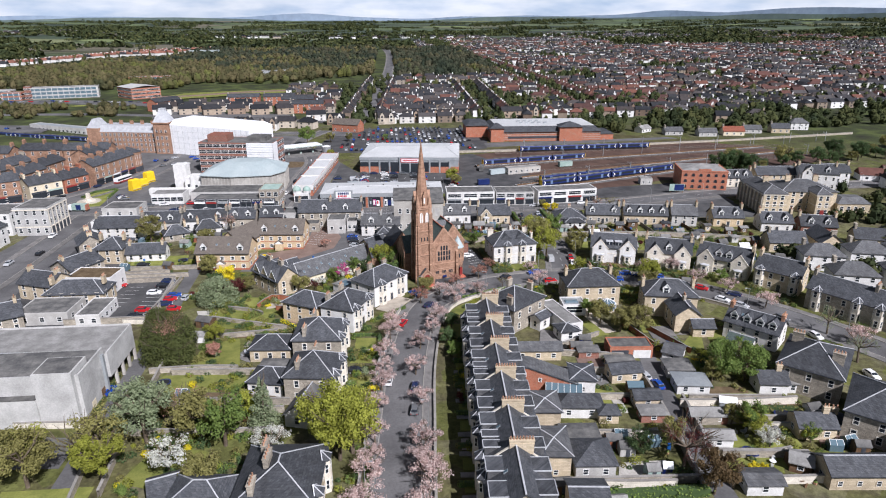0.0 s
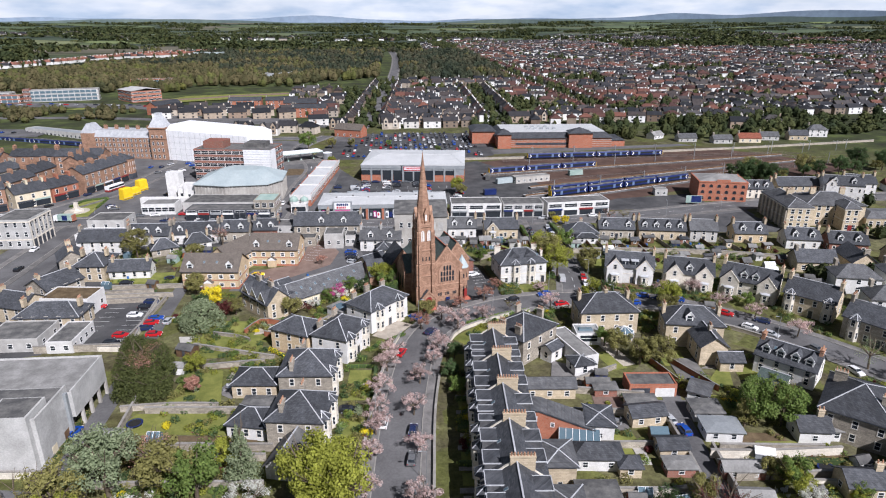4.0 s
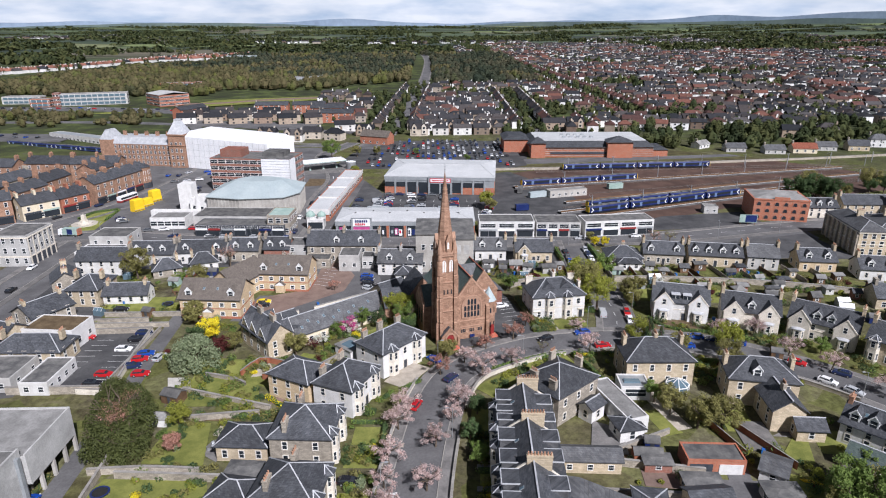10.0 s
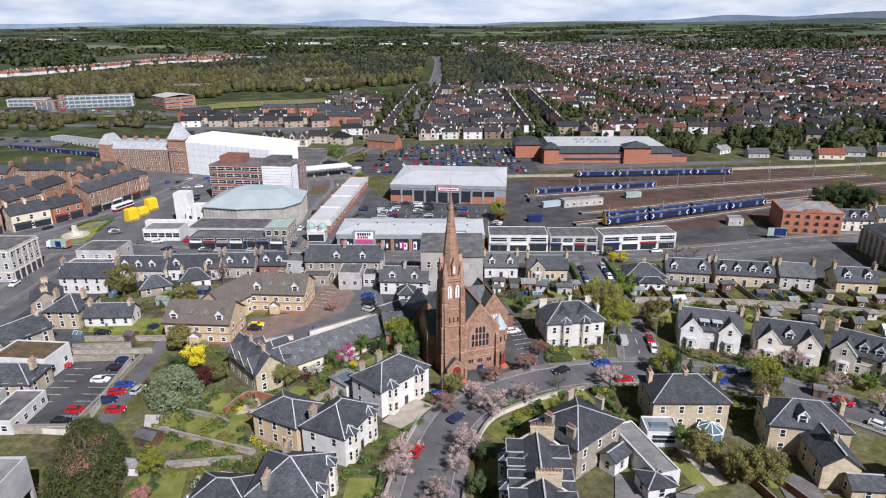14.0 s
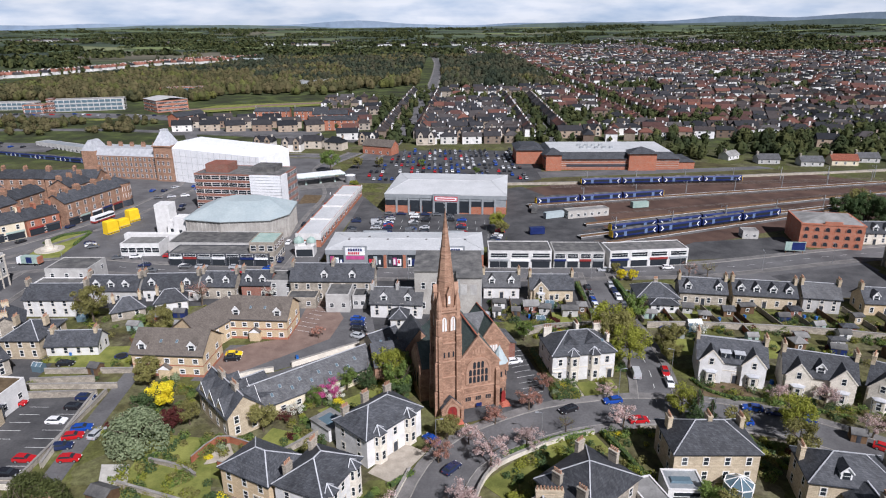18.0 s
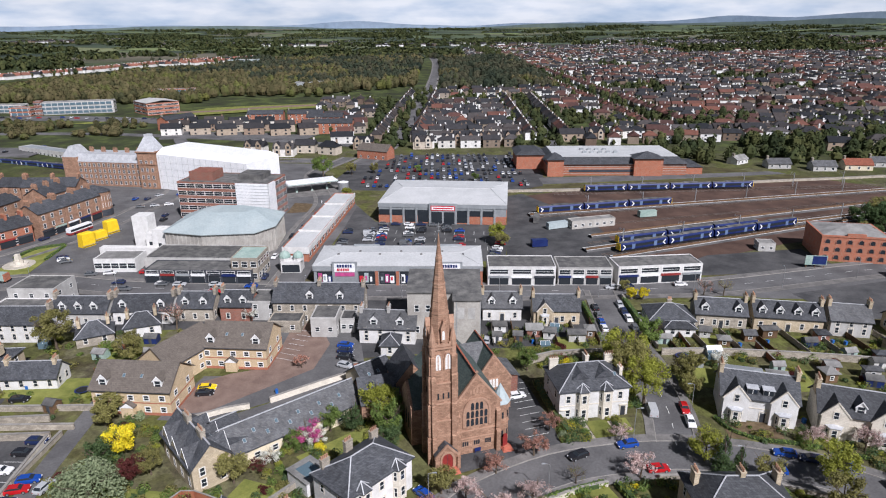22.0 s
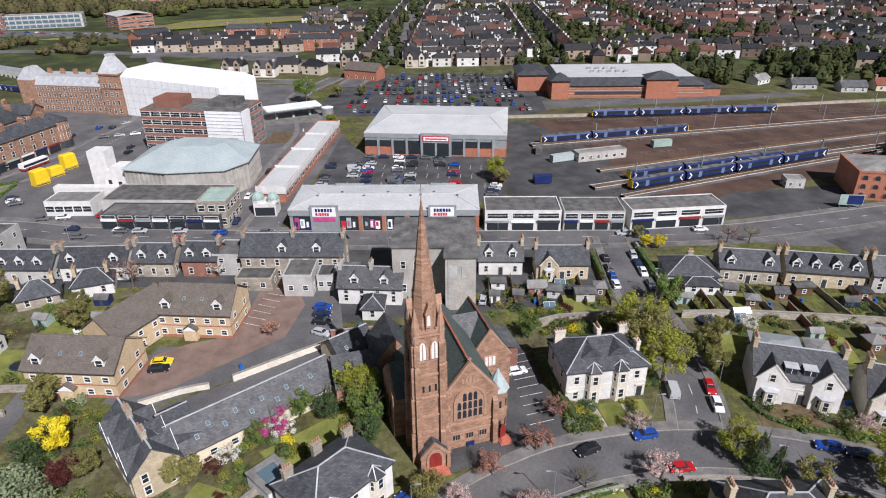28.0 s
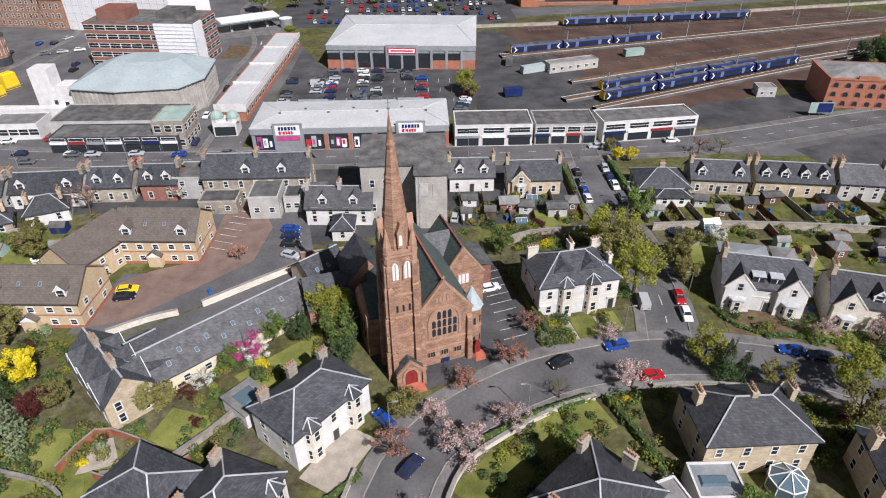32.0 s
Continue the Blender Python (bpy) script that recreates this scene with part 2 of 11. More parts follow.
M["paint_white"] = plain("paint_white", (0.50, 0.50, 0.48), (0.72, 0.72, 0.70), 0.7, 0, 1.2, 6, 0, 0.1)
M["grass"] = plain("grass", (0.120, 0.136, 0.034), (0.215, 0.222, 0.060), 0.95, 0, 0.22, 3.5, 0.18, 0.4)
M["soil"] = plain("soil", (0.085, 0.06, 0.035), (0.15, 0.11, 0.065), 0.95, 0, 0.5, 3, 0.1, 0.3)
M["gravel"] = plain("gravel", (0.33, 0.29, 0.235), (0.45, 0.40, 0.33), 0.95, 0, 0.5, 6, 0.1, 0.3)
M["ballast"] = plain("ballast", (0.060, 0.038, 0.031), (0.118, 0.074, 0.057), 0.95, 0, 0.08, 1.5, 0, 0.3)
M["rail"] = plain("rail", (0.20, 0.15, 0.12), (0.33, 0.28, 0.25), 0.45, 0.7, 0.3, 2, 0, 0.1)
M["wood_dark"] = plain("wood_dark", (0.10, 0.06, 0.035), (0.17, 0.105, 0.06), 0.8, 0, 0.6, 5, 0.2, 0.2)
M["wood_red"] = plain("wood_red", (0.26, 0.09, 0.05), (0.34, 0.14, 0.08), 0.8, 0, 0.6, 5, 0.1, 0.2)
M["frame_white"] = plain("frame_white", (0.72, 0.72, 0.70), (0.80, 0.80, 0.78), 0.5, 0, 2, 8, 0.04, 0.05)
M["door_red"] = plain("door_red", (0.20, 0.02, 0.02), (0.27, 0.035, 0.03), 0.5, 0, 1, 6, 0.1, 0.08)
M["door_dark"] = plain("door_dark", (0.03, 0.035, 0.045), (0.06, 0.065, 0.075), 0.45, 0, 1, 6, 0.3, 0.08)
M["terracotta"] = plain("terracotta", (0.33, 0.18, 0.115), (0.44, 0.26, 0.17), 0.85, 0, 2, 8, 0.25, 0.1)
M["step_red"] = plain("step_red", (0.40, 0.12, 0.08), (0.50, 0.17, 0.11), 0.85, 0, 1, 6, 0.05, 0.1)
M["glass"] = glossy("glass", (0.025, 0.03, 0.036), 0.06)
M["glass_roof"] = glossy("glass_roof", (0.10, 0.15, 0.18), 0.08)
M["render_pale"] = plain("render_pale", (0.36, 0.356, 0.34), (0.50, 0.494, 0.475), 0.88, 0, 0.25, 3, 0.06, 0.15)
M["louvre"] = plain("louvre", (0.62, 0.60, 0.57), (0.75, 0.73, 0.70), 0.8, 0, 2, 8, 0.05, 0.1)
M["rubber"] = plain("rubber", (0.018, 0.018, 0.018), (0.03, 0.03, 0.03), 0.85, 0, 3, 9, 0, 0.05)
M["steel"] = plain("steel", (0.36, 0.37, 0.38), (0.48, 0.49, 0.50), 0.45, 0.6, 1, 6, 0.1, 0.05)
M["yellow"] = plain("yellow", (0.75, 0.48, 0.01), (0.85, 0.58, 0.02), 0.5, 0, 0.6, 4, 0.03, 0.05)
M["train_blue"] = plain("train_blue", (0.012, 0.022, 0.10), (0.020, 0.036, 0.14), 0.3, 0.1, 0.4, 3, 0.05, 0.05)
M["train_door"] = plain("train_door", (0.10, 0.16, 0.30), (0.16, 0.22, 0.36), 0.35, 0.1, 0.4, 3, 0.05, 0.05)
M["bark"] = plain("bark", (0.085, 0.065, 0.045), (0.15, 0.12, 0.09), 0.95, 0, 1, 8, 0.2, 0.4)
M["leaf_green"] = leafy("leaf_green", (0.062, 0.100, 0.024), (0.112, 0.160, 0.038), (0.180, 0.232, 0.062))
M["leaf_lime"] = leafy("leaf_lime", (0.135, 0.150, 0.022), (0.205, 0.218, 0.034), (0.300, 0.305, 0.055))
M["leaf_olive"] = leafy("leaf_olive", (0.100, 0.095, 0.032), (0.160, 0.150, 0.050), (0.245, 0.228, 0.080))
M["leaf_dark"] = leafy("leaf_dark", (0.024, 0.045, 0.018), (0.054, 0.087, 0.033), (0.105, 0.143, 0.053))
M["leaf_grey"] = leafy("leaf_grey", (0.101, 0.135, 0.074), (0.182, 0.216, 0.121), (0.284, 0.317, 0.189))
M["leaf_pink"] = leafy("leaf_pink", (0.22, 0.150, 0.130), (0.39, 0.285, 0.262), (0.66, 0.54, 0.51))
M["leaf_cypress"] = leafy("leaf_cypress", (0.036, 0.046, 0.015), (0.066, 0.078, 0.024), (0.105, 0.116, 0.036))
M["leaf_rust"] = leafy("leaf_rust", (0.127, 0.057, 0.034), (0.287, 0.149, 0.109), (0.529, 0.333, 0.276))
M["leaf_magenta"] = leafy("leaf_magenta", (0.192, 0.024, 0.084), (0.432, 0.066, 0.204), (0.660, 0.192, 0.396))
M["leaf_maroon"] = leafy("leaf_maroon", (0.036, 0.012, 0.012), (0.084, 0.022, 0.019), (0.144, 0.042, 0.036))
M["leaf_bronze"] = leafy("leaf_bronze", (0.050, 0.036, 0.018), (0.095, 0.064, 0.030), (0.150, 0.100, 0.046))
M["leaf_yellow"] = leafy("leaf_yellow", (0.275, 0.220, 0.011), (0.550, 0.451, 0.017), (0.770, 0.660, 0.055))
M["leaf_white"] = leafy("leaf_white", (0.198, 0.209, 0.143), (0.495, 0.495, 0.440), (0.825, 0.814, 0.770))
M["far_wall"] = pieces("far_wall", [(0.0, (0.15, 0.105, 0.08)), (0.46, (0.30, 0.245, 0.19)), (0.56, (0.66, 0.64, 0.60)), (0.7, (0.80, 0.79, 0.77)), (1.0, (0.80, 0.79, 0.77))], 0.9, 0.5)
M["far_roof"] = pieces("far_roof", [(0.0, (0.022, 0.024, 0.028)), (0.5, (0.042, 0.042, 0.046)), (0.75, (0.055, 0.046, 0.044)), (1.0, (0.085, 0.08, 0.08))], 0.85, 0.4)
M["far_roof_red"] = pieces("far_roof_red", [(0.0, (0.075, 0.044, 0.040)), (0.6, (0.112, 0.058, 0.050)), (1.0, (0.19, 0.085, 0.062))], 0.85, 0.4)


def wooded(name, stops, patch):
    """Foliage seen from afar: tone drifts from tree to tree, with a little per leaf clump."""
    m, nt, b = shader(name)
    v = mapped(nt, "Object", (patch, patch, patch * 0.3))
    col = ramped(nt, noisy(nt, v, 1.0, 3, 0.6), stops)
    geo = nt.nodes.new("ShaderNodeNewGeometry")
    col = blend(nt, "MULTIPLY", 1.0, col, ramped(nt, geo.outputs["Random Per Island"], [(0.0, (0.84,) * 3), (1.0, (1.16,) * 3)]))
    nt.links.new(col, b.inputs["Base Color"])
    b.inputs["Roughness"].default_value, b.inputs["Specular IOR Level"].default_value = 0.85, 0.08
    return m


M["wood_leaf"] = wooded("wood_leaf", [(0.28, (0.036, 0.040, 0.020)), (0.42, (0.070, 0.066, 0.030)), (0.52, (0.100, 0.084, 0.042)), (0.60, (0.076, 0.084, 0.028)), (0.74, (0.125, 0.124, 0.036))], 0.035)
M["deep_wood"] = wooded("deep_wood", [(0.30, (0.017, 0.025, 0.018)), (0.46, (0.034, 0.042, 0.026)), (0.58, (0.058, 0.055, 0.034)), (0.72, (0.060, 0.076, 0.030))], 0.02)
M["far_leaf"] = wooded("far_leaf", [(0.30, (0.020, 0.028, 0.014)), (0.46, (0.036, 0.046, 0.019)), (0.60, (0.062, 0.068, 0.026)), (0.74, (0.098, 0.098, 0.036))], 0.06)
M["rough_grass"] = plain("rough_grass", (0.058, 0.050, 0.026), (0.105, 0.096, 0.042), 0.95, 0, 0.12, 2.0, 0.1, 0.4)
M["estate_roof"] = pieces("estate_roof", [(0.0, (0.15, 0.075, 0.055)), (1.0, (0.25, 0.11, 0.08))], 0.85, 0.4)
M["street_wall"] = pieces("street_wall", [(0.0, (0.20, 0.125, 0.09)), (0.3, (0.36, 0.29, 0.22)), (0.65, (0.52, 0.46, 0.38)), (1.0, (0.74, 0.72, 0.68))], 0.9, 0.5)

# ---- builders ----
class Shape:
    """Corners and faces of one mesh, in its thing's own axes."""

    def __init__(self):
        self.v, self.f = [], []

    def add(self, corners, faces):
        n = len(self.v)
        self.v += [tuple(c) for c in corners]
        self.f += [tuple(i + n for i in f) for f in faces]
        return self

    def box(self, x0, y0, z0, x1, y1, z1, taper=0.0):
        t = taper
        c = [(x0, y0, z0), (x1, y0, z0), (x1, y1, z0), (x0, y1, z0), (x0 + t, y0 + t, z1), (x1 - t, y0 + t, z1), (x1 - t, y1 - t, z1), (x0 + t, y1 - t, z1)]
        return self.add(c, [(3, 2, 1, 0), (4, 5, 6, 7), (0, 1, 5, 4), (1, 2, 6, 5), (2, 3, 7, 6), (3, 0, 4, 7)])

    def prism(self, ring, z0, z1):
        n = len(ring)
        c = [(x, y, z0) for x, y in ring] + [(x, y, z1) for x, y in ring]
        return self.add(c, [tuple(range(n))[::-1], tuple(range(n, 2 * n))] + [(i, (i + 1) % n, n + (i + 1) % n, n + i) for i in range(n)])

    def cone(self, ring, z0, tip):
        n = len(ring)
        return self.add([(x, y, z0) for x, y in ring] + [tip], [tuple(range(n))[::-1]] + [(i, (i + 1) % n, n) for i in range(n)])

    def beam(self, p, q, w, h):
        """A bar of width w and height h from p to q, its top on the line."""
        p, q = Vector(p), Vector(q)
        side = (q - p).cross(Vector((0, 0, 1)))
        side = (side.normalized() if side.length > 1e-6 else Vector((1, 0, 0))) * w / 2
        up = side.cross(q - p).normalized() * h / 2
        if up.length < 1e-6:
            up = Vector((0, h / 2, 0))
        c = [e + a * side + b * up for e in (p, q) for a, b in ((-1, -1), (1, -1), (1, 1), (-1, 1))]
        return self.add(c, [(0, 1, 2, 3), (7, 6, 5, 4), (0, 4, 5, 1), (1, 5, 6, 2), (2, 6, 7, 3), (3, 7, 4, 0)])

    def mesh(self, name, mat):
        me = bpy.data.meshes.new(name)
        me.from_pydata(self.v, [], self.f)
        bm = bmesh.new()
        bm.from_mesh(me)
        bmesh.ops.recalc_face_normals(bm, faces=bm.faces)
        bm.to_mesh(me)
        bm.free()
        me.materials.append(M[mat] if isinstance(mat, str) else mat)
        return me


def raw_mesh(name, shape, mat):
    me = bpy.data.meshes.new(name)
    me.from_pydata(shape.v, [], shape.f)
    me.materials.append(M[mat])
    return me


def part(name, shape, mat, parent, label=""):
    ob = new(name, shape if isinstance(shape, bpy.types.Mesh) else shape.mesh(name, mat))
    ob.parent = parent
    if label:
        tagged(ob, label)
    return ob


def thing(name, x, y, ang=0.0, label="", category="", group="", z=0.0):
    ob = new(name)
    ob.matrix_basis = pose(x, y, z, 0, 0, ang)
    ob.empty_display_size = 0.5
    return tagged(ob, label, category, group)


def ground_z(x, y):
    """The lie of the land: level in the town, rising to low hills."""
    d = max(0.0, math.hypot(x, y) - 330)
    z = 0.021 * min(d, 1300) + 0.019 * max(0.0, d - 1300)
    if d > 1500:
        k = min(1.0, (d - 1500) / 2200)
        z += k * (26 * noise.noise((x / 1500, y / 900, 3.1)) + 12 * noise.noise((x / 420, y / 330, 7.7)) + 10 * max(0.0, min(1.0, x / 1800)))
    return z


def circle(n, r, x=0.0, y=0.0, turn=0.0):
    return [(x + r * math.cos(math.tau * (i + turn) / n), y + r * math.sin(math.tau * (i + turn) / n)) for i in range(n)]


def curve_points(points, step=4.0):
    """A smooth line through the points."""
    out = []
    p = [Vector((*q, 0)) for q in points]
    p = [2 * p[0] - p[1]] + p + [2 * p[-1] - p[-2]]
    for a, b, c, d in zip(p, p[1:], p[2:], p[3:]):
        n = max(2, int((c - b).length / step))
        for i in range(n):
            t = i / n
            out.append(0.5 * (2 * b + (c - a) * t + (2 * a - 5 * b + 4 * c - d) * t * t + (3 * b - a - 3 * c + d) * t ** 3))
    return out + [p[-2]]


def ribbon(points, width, z0, z1, offset=0.0, step=4.0):
    """A strip with thickness along a smooth line; offset to its right."""
    s, line = Shape(), curve_points(points, step)
    prev = None
    for i, q in enumerate(line):
        a, b = line[max(0, i - 1)], line[min(len(line) - 1, i + 1)]
        n = Vector(((b - a).y, -(b - a).x, 0)).normalized()
        g = ground_z(q.x, q.y)
        l, r = q + n * (offset - width / 2), q + n * (offset + width / 2)
        n0 = len(s.v)
        s.v += [(l.x, l.y, g + z0), (r.x, r.y, g + z0), (r.x, r.y, g + z1), (l.x, l.y, g + z1)]
        if prev is not None:
            s.f += [(prev + 3, prev + 2, n0 + 2, n0 + 3), (prev + 2, prev + 1, n0 + 1, n0 + 2), (prev, prev + 3, n0 + 3, n0)]
        prev = n0
    return s


# ---- ground ----
def land_material():
    m, nt, b = shader("land")
    v = mapped(nt)
    garden = ramped(nt, noisy(nt, v, 0.11, 8, 0.65), [(0.30, (0.060, 0.048, 0.030)), (0.44, (0.080, 0.078, 0.030)), (0.58, (0.130, 0.135, 0.042)), (0.72, (0.135, 0.112, 0.070))])
    plot = nt.nodes.new("ShaderNodeTexVoronoi")
    plot.distance = "MANHATTAN"
    plot.inputs["Scale"].default_value = 0.13
    nt.links.new(v, plot.inputs["Vector"])
    psep = nt.nodes.new("ShaderNodeSeparateColor")
    nt.links.new(plot.outputs["Color"], psep.inputs[0])
    yard = ramped(nt, psep.outputs[0], [(0.0, (0.075, 0.062, 0.044)), (0.25, (0.14, 0.12, 0.09)), (0.45, (0.085, 0.10, 0.036)), (0.65, (0.14, 0.155, 0.05)), (0.85, (0.20, 0.18, 0.145)), (1.0, (0.095, 0.08, 0.065))])
    garden = blend(nt, "MIX", 0.4, garden, yard)
    garden = blend(nt, "MULTIPLY", 0.85, garden, ramped(nt, noisy(nt, v, 0.55, 6, 0.7), [(0.34, (0.5, 0.48, 0.45)), (0.62, (1.2, 1.2, 1.15))]))
    vor = nt.nodes.new("ShaderNodeTexVoronoi")
    vor.inputs["Scale"].default_value = 1.0
    warp = nt.nodes.new("ShaderNodeMapping")
    warp.inputs["Scale"].default_value = (1 / 330, 1 / 210, 0)
    nt.links.new(v, warp.inputs["Vector"])
    nt.links.new(warp.outputs["Vector"], vor.inputs["Vector"])
    sep = nt.nodes.new("ShaderNodeSeparateColor")
    nt.links.new(vor.outputs["Color"], sep.inputs[0])
    # dark, muted, bluish greens: the haze of distance is put into the field colours
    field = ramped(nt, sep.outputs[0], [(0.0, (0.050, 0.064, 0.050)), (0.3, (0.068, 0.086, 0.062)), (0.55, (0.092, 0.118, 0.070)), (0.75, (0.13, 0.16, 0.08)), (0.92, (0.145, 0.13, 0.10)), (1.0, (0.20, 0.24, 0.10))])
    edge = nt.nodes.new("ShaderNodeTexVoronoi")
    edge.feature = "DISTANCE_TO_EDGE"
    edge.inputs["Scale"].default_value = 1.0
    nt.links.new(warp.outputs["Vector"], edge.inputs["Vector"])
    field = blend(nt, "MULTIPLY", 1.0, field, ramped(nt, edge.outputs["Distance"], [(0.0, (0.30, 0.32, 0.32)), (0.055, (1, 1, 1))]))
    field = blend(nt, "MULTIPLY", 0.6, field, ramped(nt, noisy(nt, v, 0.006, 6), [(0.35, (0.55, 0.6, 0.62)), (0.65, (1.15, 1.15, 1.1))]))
    s = nt.nodes.new("ShaderNodeSeparateXYZ")
    nt.links.new(v, s.inputs[0])
    size = nt.nodes.new("ShaderNodeVectorMath")
    size.operation = "LENGTH"
    nt.links.new(v, size.inputs[0])
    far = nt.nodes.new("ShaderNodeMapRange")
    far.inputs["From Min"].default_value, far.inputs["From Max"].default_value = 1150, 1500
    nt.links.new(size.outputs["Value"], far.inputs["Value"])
    mid = nt.nodes.new("ShaderNodeMapRange")
    mid.inputs["From Min"].default_value, mid.inputs["From Max"].default_value = 300, 400
    nt.links.new(size.outputs["Value"], mid.inputs["Value"])
    # darker past 300 m: the shade of garden trees is in this colour too
    rough_ground = ramped(nt, noisy(nt, v, 0.05, 7, 0.65), [(0.30, (0.030, 0.030, 0.022)), (0.50, (0.048, 0.058, 0.026)), (0.62, (0.085, 0.105, 0.036)), (0.72, (0.075, 0.072, 0.066))])
    garden = blend(nt, "MIX", mid.outputs[0], garden, rough_ground)
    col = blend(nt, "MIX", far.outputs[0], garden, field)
    fine = noisy(nt, v, 1.4, 6, 0.7)
    col = blend(nt, "MULTIPLY", 0.7, col, ramped(nt, fine, [(0.25, (0.55,) * 3), (0.75, (1.3,) * 3)]))
    nt.links.new(col, b.inputs["Base Color"])
    b.inputs["Roughness"].default_value, b.inputs["Specular IOR Level"].default_value = 0.95, 0.1
    bumped(nt, b, fine, 0.4, 0.2)
    return m


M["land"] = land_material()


def build_land():
    s = Shape()
    rings = [0] + [12 * 1.115 ** i for i in range(1, 56)]
    rings = [r for r in rings if r < 4700] + [4740]
    n = 216
    s.v.append((0, 0, 0))
    for r in rings[1:]:
        for i in range(n):
            x, y = r * math.cos(math.tau * i / n), r * math.sin(math.tau * i / n)
            s.v.append((x, y, ground_z(x, y)))
    for i in range(n):
        s.f.append((0, 1 + i, 1 + (i + 1) % n))
    for k in range(len(rings) - 2):
        a, b = 1 + k * n, 1 + (k + 1) * n
        for i in range(n):
            j = (i + 1) % n
            s.f.append((a + i, b + i, b + j, a + j))
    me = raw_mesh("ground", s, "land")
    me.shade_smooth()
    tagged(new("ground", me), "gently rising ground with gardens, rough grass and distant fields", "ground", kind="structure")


build_land()


def sheet(name, ring, mat, z, label, category):
    """A flat patch of ground; ring anticlockwise."""
    s = Shape().prism(ring, z - 0.15, z)
    return tagged(new(name, s.mesh(name, mat)), label, category, kind="structure")


def block(x, y, w, d, ang):
    a = radians(ang)
    c, q = math.cos(a), math.sin(a)
    return [(x + c * u - q * v, y + q * u + c * v) for u, v in ((-w / 2, -d / 2), (w / 2, -d / 2), (w / 2, d / 2), (-w / 2, d / 2))]


ROADS = []


def road(points, width, label, pave=2.0, mat="asphalt", kerbs=(1, 1)):
    lift = 0.03 + 0.004 * len(ROADS)
    ROADS.append(points)
    tagged(new("road", ribbon(points, width, -0.3, lift).mesh("road", mat)), label, "road", kind="structure")
    for side, on in zip((-1, 1), kerbs):
        if on and pave:
            o = side * (width / 2 + 0.09)
            tagged(new("kerb", ribbon(points, 0.18, -0.3, 0.15 + lift, o).mesh("kerb", "kerb")), "worn pale stone kerb along the road", "kerb", kind="structure")
            o = side * (width / 2 + 0.18 + pave / 2)
            tagged(new("pavement", ribbon(points, pave, -0.3, 0.13 + lift, o).mesh("pavement", "paving")), "grey asphalt pavement beside the road", "pavement", kind="structure")


def dashes(points, label, offset=0.0, on=2.0, off=4.0, width=0.13, z=0.075):
    line = curve_points(points, 1.0)
    s, run = Shape(), 0.0
    for a, b in zip(line, line[1:]):
        run += (b - a).length
        if run % (on + off) < on:
            n = Vector(((b - a).y, -(b - a).x, 0)).normalized()
            l, r = n * (offset - width / 2), n * (offset + width / 2)
            g = ground_z(a.x, a.y) + z
            s.add([(a + l).to_tuple()[:2] + (g,), (a + r).to_tuple()[:2] + (g,), (b + r).to_tuple()[:2] + (g,), (b + l).to_tuple()[:2] + (g,)], [(0, 1, 2, 3)])
    tagged(new("road_marking", s.mesh("road_marking", "paint_white")), label, "road marking", kind="structure")


AVENUE = [(-13.5, -165), (-11, -120), (-9.3, -96), (-8.0, -77), (-6.0, -52), (-2.0, -28), (3.5, -14.5), (12, -7.5), (24, -1.5), (36, 1.2), (46, 2), (58, 0.5), (72, -4), (84, -12), (94, -21), (102, -31), (111, -45), (119, -60), (134, -90)]
SIDE = [(48.5, 5), (51, 17), (52, 36), (51, 52), (52, 70), (53, 84)]
CROSS = [(-260, 60), (-180, 84), (-137, 97), (-100, 91), (-60, 87.5), (-20, 86), (20, 84.5), (60, 85), (90, 86.5), (120, 93), (150, 100), (200, 108), (260, 112)]
road(AVENUE, 8.6, "grey asphalt street curving past the church", 2.2)
road(SIDE, 7.5, "side street between the villas", 1.8)
road(CROSS, 9.5, "wide town street in front of the shops", 2.6)
road([(-139, -40), (-138.5, 20), (-139, 55), (-140, 90)], 8.5, "street of old houses at the town edge", 2.2)
road([(-178, 88), (-165, 107), (-156, 124), (-149.5, 138), (-145, 153), (-141, 170), (-138, 190), (-134, 215), (-140, 262), (-120, 300), (-70, 300)], 9, "broad street past sandstone tenements", 2.2)
road([(-59, 90), (-57, 125), (-55, 160), (-54, 200), (-70, 260), (-56, 310)], 7.0, "narrow street beside the long arcade", 1.8)
road([(55.0, -50), (53.6, -57), (52.2, -67), (51.2, -75), (50.0, -86), (48, -115)], 4.2, "back lane between garden walls", 0)
road([(-76, 30), (-74.5, 0), (-72.5, -30), (-71, -58), (-69.5, -90), (-68, -120)], 4.2, "narrow lane beside the warehouse", 0)
road([(-46, 285), (-30, 374), (-19, 518), (-4, 779), (2, 1138), (-10, 1400)], 11, "long straight road leading out of town", 2.0)
road([(84, 348), (85, 420), (87, 511), (89, 600)], 8, "street of terraced houses", 2.0)
OUTER = [(190, 400), (186, 483), (180, 662), (160, 890), (141, 1118), (128, 1260)]
road(OUTER, 9, "long suburban street", 2.0)
dashes(SIDE[:4], "white dashed centre line", 0)
dashes(CROSS, "white dashed centre line", 0, 3, 5)
dashes([(48, 7.2), (53, 7.0), (58, 5.4)], "white give-way dashes across the junction", 0, 0.6, 0.5, 0.25, 0.085)

